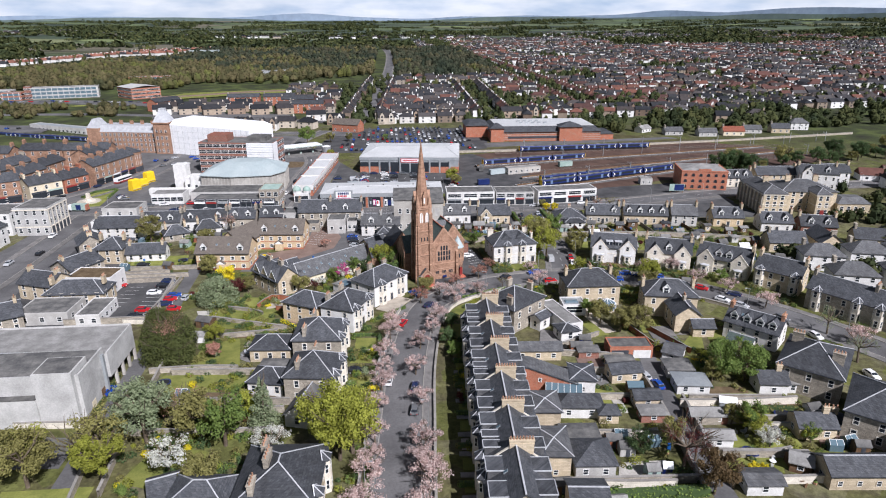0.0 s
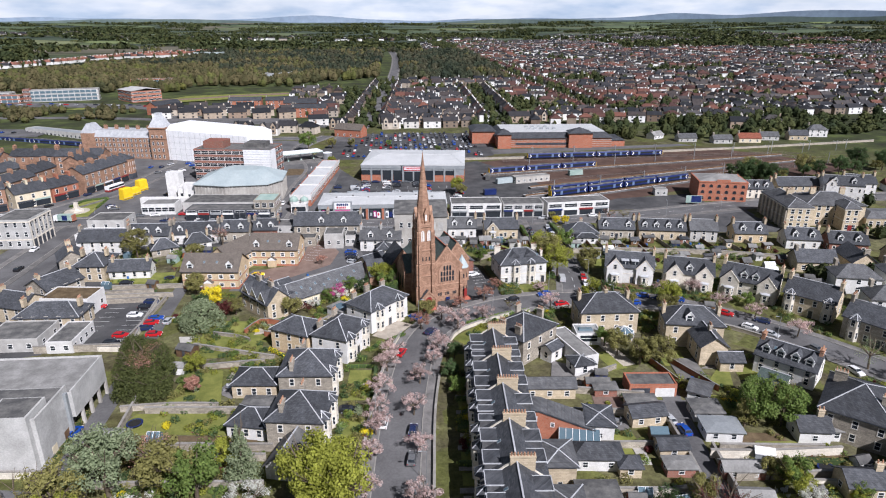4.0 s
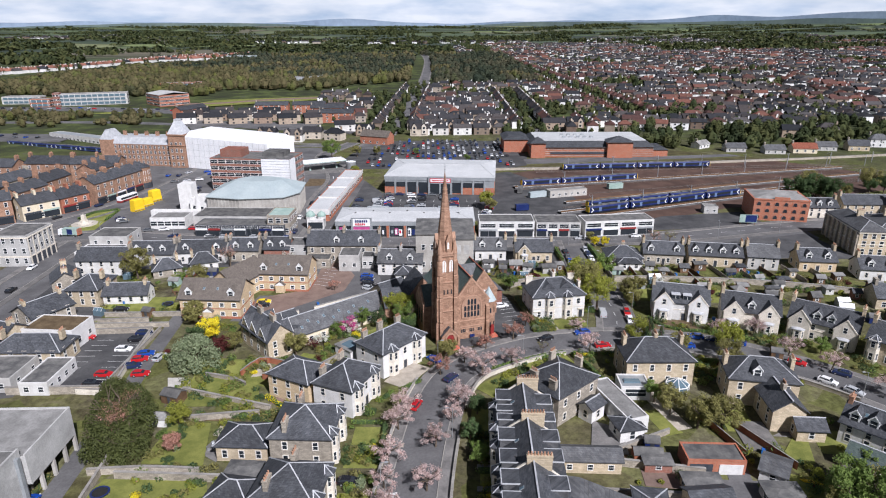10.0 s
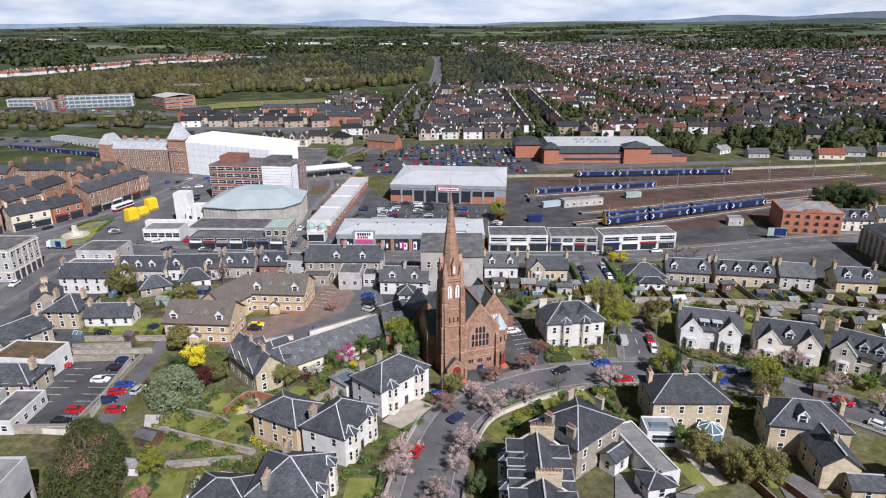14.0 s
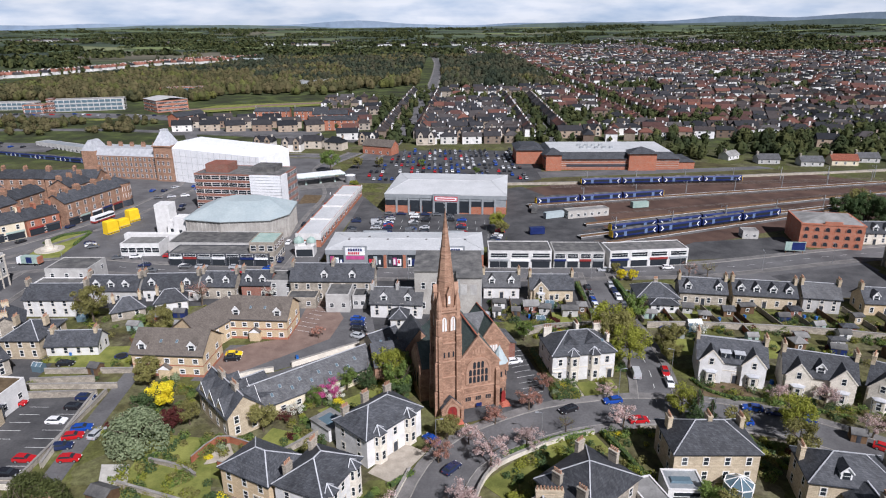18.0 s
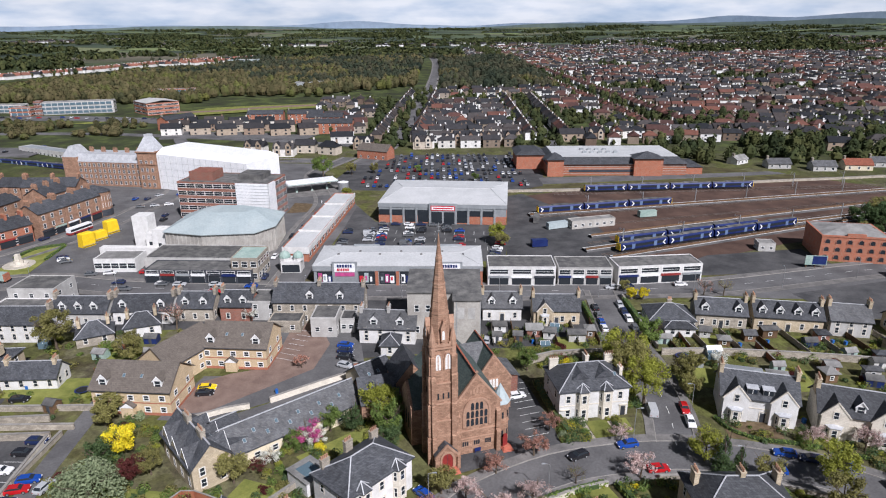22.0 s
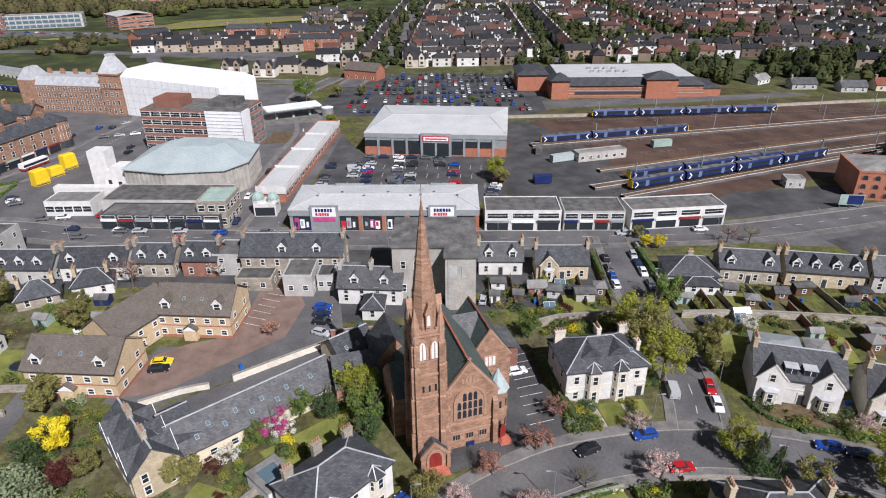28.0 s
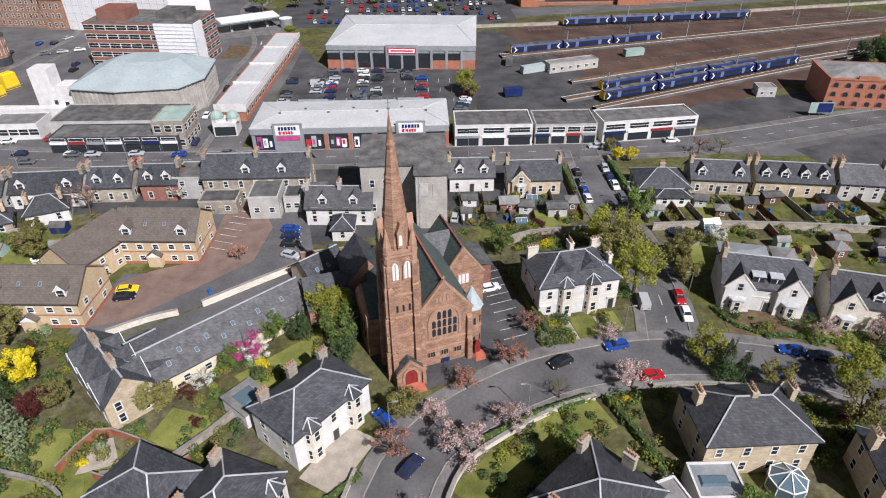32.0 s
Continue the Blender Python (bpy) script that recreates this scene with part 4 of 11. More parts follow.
def arch_band(w, h, t, y0, y1, cx=0.0, z=0.0, n=8, spring=0.55):
    """The moulded stone band round a pointed arch."""
    def line(w, h, sp):
        p = [(cx + w / 2, z), (cx + w / 2, z + sp)]
        for i in range(1, n + 1):
            a = i / n * math.pi / 2
            p.append((cx + w / 2 * math.cos(a) ** 0.8 if i < n else cx, z + sp + (h - sp) * math.sin(a)))
        return p + [(2 * cx - x, q) for x, q in p[-2::-1]]
    a, b = line(w, h, h * spring), line(w + 2 * t, h + t, h * spring)
    s, k = Shape(), len(a)
    s.v = [(x, y, q) for y in (y0, y1) for l in (a, b) for x, q in l]
    for i in range(k - 1):
        s.f += [(i, k + i, k + i + 1, i + 1), (2 * k + i, 2 * k + i + 1, 3 * k + i + 1, 3 * k + i), (k + i, 3 * k + i, 3 * k + i + 1, k + i + 1), (i, i + 1, 2 * k + i + 1, 2 * k + i)]
    return s


def build_church():
    t = thing("church", 0, 0, 16, "red sandstone church with a tall spire and green slate roofs", "church")
    S, T = "sandstone", "sandstone_trim"
    # tower, in three set-back stages
    tw = part("tower", Shape().box(-0.5, 0.1, 0, 4.3, 4.9, 9.5).box(-0.4, 0.2, 9.5, 4.2, 4.8, 17.5).box(-0.3, 0.3, 17.5, 4.1, 4.7, 25.0), S, t)
    for z, o in ((9.5, 0.62), (17.5, 0.5), (24.7, 0.5), (3.2, 0.62), (13.2, 0.45)):
        part("string_course", Shape().box(1.9 - 1.9 - o, 2.5 - 1.9 - o - 0.12, z - 0.14, 1.9 + 1.9 + o, 2.5 + 1.9 + o + 0.12, z + 0.14), T, t)
    for cx in (-0.5, 4.3):
        for cy in (0.1, 4.9):
            sx, sy = (-1 if cx < 2 else 1), (-1 if cy < 2 else 1)
            b = Shape()
            for z0, z1, r in ((0, 6.5, 0.75), (6.5, 13.5, 0.6), (13.5, 19.5, 0.45), (19.5, 23.5, 0.32)):
                for ax in (0, 1):
                    x0, x1 = (cx - sx * 0.9, cx) if ax else (cx, cx + sx * r)
                    y0, y1 = (cy, cy + sy * r) if ax else (cy - sy * 0.9, cy)
                    b.box(min(x0, x1), min(y0, y1), z0, max(x0, x1), max(y0, y1), z1 - 0.35)
                    c = [(min(x0, x1), min(y0, y1), z1 - 0.35), (max(x0, x1), min(y0, y1), z1 - 0.35), (max(x0, x1), max(y0, y1), z1 - 0.35), (min(x0, x1), max(y0, y1), z1 - 0.35)]
                    if ax:
                        e = [(x0, cy, z1 + 0.2), (x1, cy, z1 + 0.2)]
                    else:
                        e = [(cx, y0, z1 + 0.2), (cx, y1, z1 + 0.2)]
                    b.add(c + e, [(0, 1, 5, 4), (1, 2, 5), (2, 3, 4, 5), (3, 0, 4)] if ax else [(0, 1, 4), (1, 2, 5, 4), (2, 3, 5), (3, 0, 4, 5)])
            part("buttress", b, S, t)
            px, py = cx - sx * 0.45, cy - sy * 0.45
            p = Shape().prism(circle(8, 0.62, px, py, 0.5), 23.0, 26.6).prism(circle(8, 0.72, px, py, 0.5), 25.2, 25.45)
            p.cone(circle(8, 0.6, px, py, 0.5), 26.6, (px, py, 29.6))
            part("pinnacle", p, T, t)
    oct_ = circle(8, 2.28, 1.9, 2.5, 0.5)
    sp = Shape().prism(oct_, 24.8, 26.2)
    sp.cone(circle(8, 2.25, 1.9, 2.5, 0.5), 26.2, (1.9, 2.5, 46.3))
    spire = part("spire", sp, S, t)
    for z, r in ((31.0, 1.78), (36.5, 1.17), (41.2, 0.64)):
        part("spire_band", Shape().prism(circle(8, r, 1.9, 2.5, 0.5), z, z + 0.28), T, spire)
    part("finial", Shape().prism(circle(8, 0.05, 1.9, 2.5), 46.0, 47.8).prism(circle(8, 0.2, 1.9, 2.5), 46.2, 46.4).box(1.55, 2.46, 47.0, 2.25, 2.54, 47.08), "steel", spire)
    # spire lights and belfry openings on each face
    for k in range(4):
        f = new("belfry_face")
        f.parent = t
        f.matrix_local = pose(1.9, 2.5, 0, 0, 0, 90 * k)
        f.name = "belfry"
        s = Shape()
        for cx in (-0.95, 0.95):
            a = arch_band(1.15, 3.3, 0.22, -2.42, -2.18, cx, 20.3)
            s.add(a.v, a.f)
            s.box(cx - 0.07, -2.34, 20.3, cx + 0.07, -2.2, 23.2)
        part("tracery", s, T, f)
        for cx in (-0.95, 0.95):
            part("louvre", pointed(1.1, 3.2, -2.26, -2.2, cx, 20.3), "louvre", f, "pale louvred belfry opening")
        lu = Shape().box(-0.42, -2.62, 26.2, 0.42, -1.6, 28.6)
        lu.add([(-0.55, -2.7, 28.6), (0.55, -2.7, 28.6), (0, -2.7, 30.2), (-0.55, -1.2, 28.6), (0.55, -1.2, 28.6), (0, -1.2, 30.2)], [(0, 1, 2), (3, 5, 4), (0, 2, 5, 3), (1, 4, 5, 2), (0, 3, 4, 1)])
        part("lucarne", lu, T, f)
        part("lucarne_louvre", pointed(0.5, 1.8, -2.68, -2.63, 0, 26.6), "louvre", f)
        for cx in (-1.0, 0, 1.0):
            part("slit_window", Shape().box(cx - 0.16, -2.38, 14.2, cx + 0.16, -2.28, 15.4), "glass", f)
        part("parapet", Shape().box(-2.0, -2.35, 25.0, 2.0, -2.1, 25.5).box(-1.8, -2.35, 25.5, -1.1, -2.1, 25.9).box(-0.35, -2.35, 25.5, 0.35, -2.1, 25.9).box(1.1, -2.35, 25.5, 1.8, -2.1, 25.9), T, f)
    # nave
    x0, x1, yf, yb = 4.0, 13.8, 1.3, 25.0
    part("nave_wall", gable_block(x0, x1, yf, yb, 11.0, 5.9), S, t)
    part("nave_roof", gable_roof(x0, x1, yf, yb, 11.0, 5.9, "y", 0.4, 0.5), "slate_green", t)
    part("ridge", Shape().beam((8.9, yf + 0.5, 17.3), (8.9, yb - 0.5, 17.3), 0.34, 0.22), "tile_red", t)
    cop = Shape()
    for s in (-1, 1):
        cop.beam((8.9 + s * 5.1, yf + 0.2, 10.75), (8.9, yf + 0.2, 17.35), 0.55, 0.4)
    part("coping", cop, T, t)
    part("finial", Shape().prism(circle(6, 0.14, 8.9, yf + 0.2), 17.2, 18.2).box(8.55, yf + 0.12, 17.8, 9.25, yf + 0.28, 17.95), T, t)
    for z in (3.6, 5.3):
        part("string_course", Shape().box(4.6, yf - 0.14, z - 0.13, 13.6, yf, z + 0.13), T, t)
    gw = part("great_window", arch_band(4.9, 5.9, 0.42, yf - 0.2, yf + 0.1, 8.95, 6.2, 10, 0.5), T, t, "large pointed window with stone tracery")
    part("panel", pointed(4.9, 5.9, yf - 0.06, yf + 0.1, 8.95, 6.2, 10, 0.5), T, gw)
    for row, (n, zz, hh) in enumerate(((5, 6.4, 1.55), (5, 8.15, 1.5), (3, 9.85, 1.6))):
        for i in range(n):
            part("pane", pointed(0.62, hh, yf - 0.12, yf - 0.06, 8.95 + (i - (n - 1) / 2) * 0.92, zz, 4, 0.7), "glass", gw)
    for i in range(5):
        part("blind_arch", pointed(0.42, 1.5 - 0.35 * abs(i - 2), yf - 0.08, yf, 8.95 + (i - 2) * 0.62, 13.4, 4, 0.7), T, t)
    for cx in (6.6, 8.95, 11.3):
        w = part("window", Shape().box(cx - 0.75, yf - 0.12, 1.75, cx + 0.75, yf, 3.15), T, t)
        for i in (-1, 0, 1):
            part("pane", Shape().box(cx + i * 0.44 - 0.17, yf - 0.15, 1.95, cx + i * 0.44 + 0.17, yf - 0.11, 2.95), "glass", w)
    part("notice_board", Shape().box(8.4, yf - 0.5, 0.55, 9.7, yf - 0.42, 1.35).box(8.5, yf - 0.5, 0, 8.58, yf - 0.42, 0.55).box(9.52, yf - 0.5, 0, 9.6, yf - 0.42, 0.55), "train_blue", t, "blue church notice board")
    for cx in (5.0, 13.3):
        b = Shape()
        for z0, z1, r in ((0, 5.2, 0.9), (5.2, 9.5, 0.6)):
            b.box(cx - 0.45, yf - r, z0, cx + 0.45, yf, z1 - 0.5)
            b.add([(cx - 0.45, yf - r, z1 - 0.5), (cx + 0.45, yf - r, z1 - 0.5), (cx + 0.45, yf, z1), (cx - 0.45, yf, z1), (cx - 0.45, yf, z1 - 0.5), (cx + 0.45, yf, z1 - 0.5)], [(0, 1, 2, 3), (0, 3, 4), (1, 5, 2)])
        part("buttress", b, S, t)
    # stair turret with its cone
    tc = (14.5, 3.3)
    tu = part("turret", Shape().prism(circle(8, 1.75, *tc, 0.5), 0, 9.6).prism(circle(8, 1.9, *tc, 0.5), 9.3, 9.7).prism(circle(8, 1.9, *tc, 0.5), 5.2, 5.45), S, t)
    part("turret_roof", Shape().cone(circle(8, 2.1, *tc, 0.5), 9.7, (*tc, 13.6)), "copper_pale", tu, "pale green eight-sided roof")
    for a in (-90, -45, 0, -135):
        q = radians(a)
        for z in (2.2, 6.4):
            o = part("pane", Shape().box(-0.2, -0.04, 0, 0.2, 0.04, 1.4), "glass", tu)
            o.matrix_local = pose(tc[0] + 1.66 * math.cos(q), tc[1] + 1.66 * math.sin(q), z, 0, 0, a + 90)
    # side door by the turret
    part("side_door", pointed(1.2, 2.8, -0.0, 0.14, 0, 0.5), "door_red", t).matrix_local = pose(14.9, 1.0, 0, 0, 0, 20)
    part("side_steps", Shape().box(14.0, -0.6, 0, 16.2, 1.6, 0.17).box(14.2, -0.2, 0.17, 16.0, 1.6, 0.34).box(14.4, 0.2, 0.34, 15.8, 1.6, 0.5), "step_red", t)
    # porch
    po = part("porch", gable_block(-0.1, 4.0, -2.0, 0.1, 3.0, 2.1), S, t)
    part("porch_roof", gable_roof(-0.1, 4.0, -2.0, 0.1, 3.0, 2.1, "y", 0.3, 0.3), "slate", po)
    pc = Shape()
    for s in (-1, 1):
        pc.beam((1.95 + s * 2.25, -1.9, 2.85), (1.95, -1.9, 5.3), 0.4, 0.35)
    part("porch_coping", pc, T, po)
    part("arch", arch_band(2.1, 3.1, 0.4, -2.2, -1.95, 1.95, 0.5), T, po)
    part("door", pointed(2.1, 3.1, -2.06, -1.98, 1.95, 0.5), "door_red", po, "dark red double door")
    part("door_gap", Shape().box(1.93, -2.1, 0.5, 1.97, -2.06, 3.4), "door_dark", po)
    part("porch_buttress", Shape().box(-0.55, -2.5, 0, 0.1, -1.4, 2.7, 0.04), S, po)
    part("porch_buttress", Shape().box(3.8, -2.5, 0, 4.45, -1.4, 2.7, 0.04), S, po)
    for i in range(5):
        part("step", Shape().box(0.3 - 0.12 * (4 - i), -4.0 + 0.38 * i, 0.1 * i, 3.6 + 0.12 * (4 - i), -2.0, 0.1 * i + 0.1), "step_red", t)
    # aisles, hall behind and low wings
    part("aisle_wall", gable_block(-2.8, 4.6, 7.0, 15.0, 8.6, 4.2, "x"), S, t)
    part("aisle_roof", gable_roof(-2.8, 8.0, 7.0, 15.0, 8.6, 4.2, "x", 0.35, 0.5), "slate_green", t)
    part("aisle_wall", Shape().box(0.5, 4.8, 0, 4.4, 24.5, 8.2), S, t)
    ar = Shape()
    ar.add([(0.1, 4.9, 8.1), (0.1, 24.6, 8.1), (4.3, 24.6, 11.0), (4.3, 4.9, 11.0), (0.1, 4.9, 8.35), (0.1, 24.6, 8.35), (4.3, 24.6, 11.3), (4.3, 4.9, 11.3)], [(0, 1, 2, 3), (4, 7, 6, 5), (0, 4, 5, 1), (1, 5, 6, 2), (2, 6, 7, 3), (3, 7, 4, 0)])
    part("aisle_roof", ar, "slate_green", t)
    for v in (9.0, 11.0, 13.0):
        part("lancet", pointed(0.7, 3.6, -0.05, 0.05, 0, 3.0), "glass", t).matrix_local = pose(-2.82, v, 0, 0, 0, -90)
    hb = part("hall_wall", gable_block(13.2, 21.4, 14.0, 27.0, 7.6, 5.6), S, t)
    part("hall_roof", gable_roof(13.2, 21.4, 14.0, 27.0, 7.6, 5.6, "y", 0.4, 0.45), "slate_green", t)
    hc = Shape()
    for s in (-1, 1):
        hc.beam((17.3 + s * 4.3, 14.15, 7.4), (17.3, 14.15, 13.6), 0.45, 0.35)
    part("coping", hc, T, t)
    part("ridge", Shape().beam((17.3, 14.5, 13.55), (17.3, 26.5, 13.55), 0.32, 0.2), "tile_red", t)
    w = part("window", Shape().box(16.1, 13.86, 5.6, 18.5, 14.0, 8.0), T, t)
    for i in (-1, 0, 1):
        part("pane", Shape().box(17.3 + i * 0.72 - 0.27, 13.8, 5.8, 17.3 + i * 0.72 + 0.27, 13.86, 7.8), "louvre", w)
    cr = gable_roof(9.0, 17.0, 17.2, 23.8, 9.0, 4.6, "x", 0.3, 0.1)
    part("cross_roof", cr, "slate_pale", t)
    part("link_wall", Shape().box(13.6, 17.4, 0, 14.4, 23.6, 9.0), S, t)
    part("vestry_wall", Shape().box(20.6, 19.5, 0, 25.4, 27.0, 4.2), "brick_red", t)
    part("vestry_roof", Shape().add([(20.4, 19.2, 5.9), (25.8, 19.2, 4.2), (25.8, 27.3, 4.2), (20.4, 27.3, 5.9), (20.4, 19.2, 6.1), (25.8, 19.2, 4.4), (25.8, 27.3, 4.4), (20.4, 27.3, 6.1)], [(3, 2, 1, 0), (4, 5, 6, 7), (0, 1, 5, 4), (1, 2, 6, 5), (2, 3, 7, 6), (3, 0, 4, 7)]), "slate_pale", t)
    part("side_wing_wall", gable_block(-11.0, -2.4, 17.5, 27.0, 4.6, 3.6, "x"), S, t)
    part("side_wing_roof", gable_roof(-11.3, -2.2, 17.5, 27.0, 4.6, 3.6, "x", 0.4, 0.1), "slate", t)
    part("side_wing_wall", gable_block(-3.0, 4.2, 19.5, 29.0, 7.0, 4.4, "y"), S, t)
    part("side_wing_roof", gable_roof(-3.0, 4.2, 19.5, 29.0, 7.0, 4.4, "y", 0.4, 0.1), "slate", t)


build_church()


# ---- large buildings ----
def shed(x, y, ang, w, d, h, rise, wall, roof, label, name="retail_unit", trim="clad_grey", parapet=0.0):
    """A broad low building with a shallow roof."""
    t = thing(name, x, y, ang, label, "building")
    part("wall", Shape().box(-w / 2, -d / 2, 0, w / 2, d / 2, h - 0.5), wall, t)
    part("fascia", Shape().box(-w / 2 - 0.25, -d / 2 - 0.25, h - 1.7, w / 2 + 0.25, d / 2 + 0.25, h), trim, t)
    r, l = roof_shapes(w, d, h + 0.22, rise, "hip", 0.3, 0.72)
    part("roof", r, roof, t)
    part("ridge", l, roof, t)
    return t


def letter_bars(widths, parent, m, size, mat):
    """Plain bars in place of a trade name."""
    u = -sum(widths) * size / 2
    for w in widths:
        b = part("sign_bar", Shape().box(u + 0.08 * size, -0.05, 0, u + (w - 0.08) * size, 0.02, size * 0.72), mat, parent)
        b.matrix_local = m
        u += w * size


def retail_box():
    t = shed(5.5, 181.0, -6.6, 55, 43, 8.6, 1.7, "clad_grey", "roof_white", "large grey and brick retail shed with white metal roof")
    part("plinth", Shape().box(-27.6, -21.9, 0, 27.6, 21.6, 3.4), "brick_orange", t)
    part("side_panel", Shape().box(27.5, -21.4, 3.4, 27.7, 21.4, 6.8), "brick_orange", t)
    M["shop_sign"] = plain("shop_sign", (0.45, 0.02, 0.03), (0.55, 0.03, 0.05), 0.5, 0, 1, 5, 0, 0.02)
    part("entrance", Shape().box(-5.5, -22.6, 0, 6.5, -21.4, 8.9), "clad_grey", t)
    part("shop_sign", Shape().box(-4.7, -22.75, 6.0, 5.7, -22.6, 8.1), "shop_sign", t, "red and white shop sign")
    part("sign_panel", Shape().box(-4.3, -22.8, 6.35, 5.3, -22.75, 7.75), "sheet_white", t)
    part("sign_bar", Shape().box(-3.6, -22.84, 6.8, 4.6, -22.8, 7.3), "shop_sign", t)
    for u in (-2.2, 3.2):
        part("shopfront", Shape().box(u - 2.3, -22.66, 0.2, u + 2.3, -22.6, 5.4), "glass", t)
    for i in range(9):
        u = -25 + 5.6 * i
        if abs(u) < 7:
            continue
        part("shopfront", Shape().box(u - 2.2, -22.0, 3.5 if i in (0, 1, 7, 8) else 0.6, u + 2.2, -21.5, 5.9), "glass", t)
        part("pier", Shape().box(u + 2.35, -22.1, 0, u + 3.2, -21.5, 6.8), "clad_grey", t)


def sports_shop():
    t = shed(-11.8, 100.6, -1.8, 55, 19.7, 6.6, 0.9, "clad_grey", "roof_white", "sports shop shed with poster windows and white roof")
    posters = ["leaf_magenta", "sheet_white", "train_blue", "sheet_white", "shop_sign", "copper_pale", "door_dark"]
    part("gable_band", Shape().box(-27.6, -9.7, 0, -27.5, 9.7, 3.2).box(27.5, -9.7, 0, 27.6, 9.7, 3.2), "brick_orange", t, "brick base of the side walls")
    for i in range(8):
        u = -23.8 + 6.8 * i
        part("shopfront", Shape().box(u - 2.6, -10.05, 0.4, u + 2.6, -9.85, 4.7), "glass", t)
        for k in range(3):
            part("poster", Shape().box(u - 2.3 + k * 1.6, -10.1, 0.7 + 0.3 * (k % 2), u - 0.95 + k * 1.6, -10.05, 4.3 - 0.5 * ((i + k) % 3)), posters[(i * 2 + k) % 7], t)
            part("poster_figure", Shape().box(u - 2.1 + k * 1.6, -10.13, 1.3 + 0.4 * ((i + k) % 2), u - 1.4 + k * 1.6, -10.1, 3.0 + 0.3 * (k % 2)), posters[(i + 3 * k + 2) % 7], t)
        part("pier", Shape().box(u + 2.85, -10.3, 0, u + 3.85, -9.85, 4.8), "brick_orange", t)
    for u in (-17.2, 17.0):
        part("sign_frame", Shape().box(u - 4.1, -10.5, 0, u + 4.1, -9.8, 8.1), "clad_grey", t)
        part("brand_panel", Shape().box(u - 3.2, -10.6, 3.3, u + 3.2, -10.5, 4.6), "leaf_magenta", t)
        b = part("sign_board", Shape().box(u - 3.4, -10.65, 4.9, u + 3.4, -10.5, 7.7), "sheet_white", t, "white sign board in a grey frame")
        letter_bars((0.6, 0.62, 0.7, 0.66, 0.56, 0.6), b, pose(u, -10.68, 6.4), 1.35, "train_blue")
        letter_bars((0.66, 0.3, 0.66, 0.58, 0.62, 0.56), b, pose(u - 0.5, -10.68, 5.2), 1.2, "shop_sign")
    for u, w in ((-12.5, 9.0), (17.0, 8.0)):
        part("roof_upstand", Shape().box(u - w / 2, 8.9, 6.5, u + w / 2, 9.6, 7.6), "clad_grey", t)
    for i in range(7):
        part("roof_light", Shape().box(-21 + 7 * i, -1.6 + (i % 2) * 3, 7.2, -20.3 + 7 * i, -1.0 + (i % 2) * 3, 7.9), "felt", t)


retail_box()
sports_shop()


def flat_block(x, y, ang, w, d, h, wall, roof="felt", name="flat_roofed_building", label="", floors=2, cols=6, win=(1.4, 1.3), band=False, parapet=0.35, category="building", sides=(0, 1, 2, 3), group="", wide=None):
    """A flat-roofed block with a parapet, windows or window bands."""
    if len(label.split()) < 4:
        label += " with flat roof"
    t = thing(name, x, y, ang, label, category, group)
    part("wall", Shape().box(-w / 2, -d / 2, 0, w / 2, d / 2, h), wall, t)
    e = 0.3
    part("parapet", Shape().box(-w / 2, -d / 2, h, w / 2, -d / 2 + e, h + parapet).box(-w / 2, d / 2 - e, h, w / 2, d / 2, h + parapet).box(-w / 2, -d / 2 + e, h, -w / 2 + e, d / 2 - e, h + parapet).box(w / 2 - e, -d / 2 + e, h, w / 2, d / 2 - e, h + parapet), wall, t)
    part("roof", Shape().box(-w / 2 + e, -d / 2 + e, h, w / 2 - e, d / 2 - e, h + 0.12), roof, t)
    step = h / floors
    FOOT.append((x, y, radians(ang), w / 2 + 0.8, d / 2 + 0.8))
    for sd in sides:
        if turned_away(ang, sd):
            continue
        length = w if sd in (0, 2) else d
        n = cols if sd in (0, 2) else max(1, round(cols * d / w))
        for k in range(floors):
            for i in range(n):
                u = (i - (n - 1) / 2) * length / n
                ww = length / n * 0.92 if band else win[0]
                simple_window(t, side_pose(sd, w, d, u, k * step + step * 0.32), round(ww, 2), win[1])
    return t


# shops along the main street
def shop_row(x, y, ang, w, d, h, wall, label, n):
    t = flat_block(x, y, ang, w, d, h, wall, "felt", "shop_row", label, 2, n, (w / n * 0.8, 1.5), sides=(0,))
    cols = ["sheet_white", "train_blue", "door_dark", "sheet_white", "clad_grey", "door_red"]
    for i in range(n):
        u = (i - (n - 1) / 2) * w / n
        part("fascia_sign", Shape().box(u - w / n * 0.46, -d / 2 - 0.3, 2.7, u + w / n * 0.46, -d / 2, 3.4), cols[(i * 5 + int(x)) % 6], t)
        part("shopfront", Shape().box(u - w / n * 0.42, -d / 2 - 0.09, 0.35, u + w / n * 0.42, -d / 2 - 0.065, 2.65), "glass", t)
    return t


shop_row(28.4, 94.6, -2, 22.0, 11, 6.2, "render_white", "white two-storey shop row with dark flat roof", 3)
shop_row(49.0, 94.2, -2, 17.6, 11, 5.8, "render_grey", "grey shop row with coloured fascias", 4)
shop_row(73.2, 94.6, 5, 28.4, 9.5, 6.0, "render_white", "long white shop with upper window band", 4)
shop_row(-78.0, 98.5, -3, 36, 9.5, 4.4, "door_dark", "low row of town shops with dark flat roofs", 7)
t = flat_block(-81, 110.5, -3, 38, 14, 5.2, "render_grey", "felt", "flat_roofed_building", "wide low building with a weathered grey flat roof", 1, 6, (2.0, 1.2), sides=())
t = flat_block(-62.5, 100.5, -3, 9, 12, 8.2, "stone_grey", "copper", "corner_shop", "corner shop with a green flat roof", 2, 3, (1.8, 1.8))
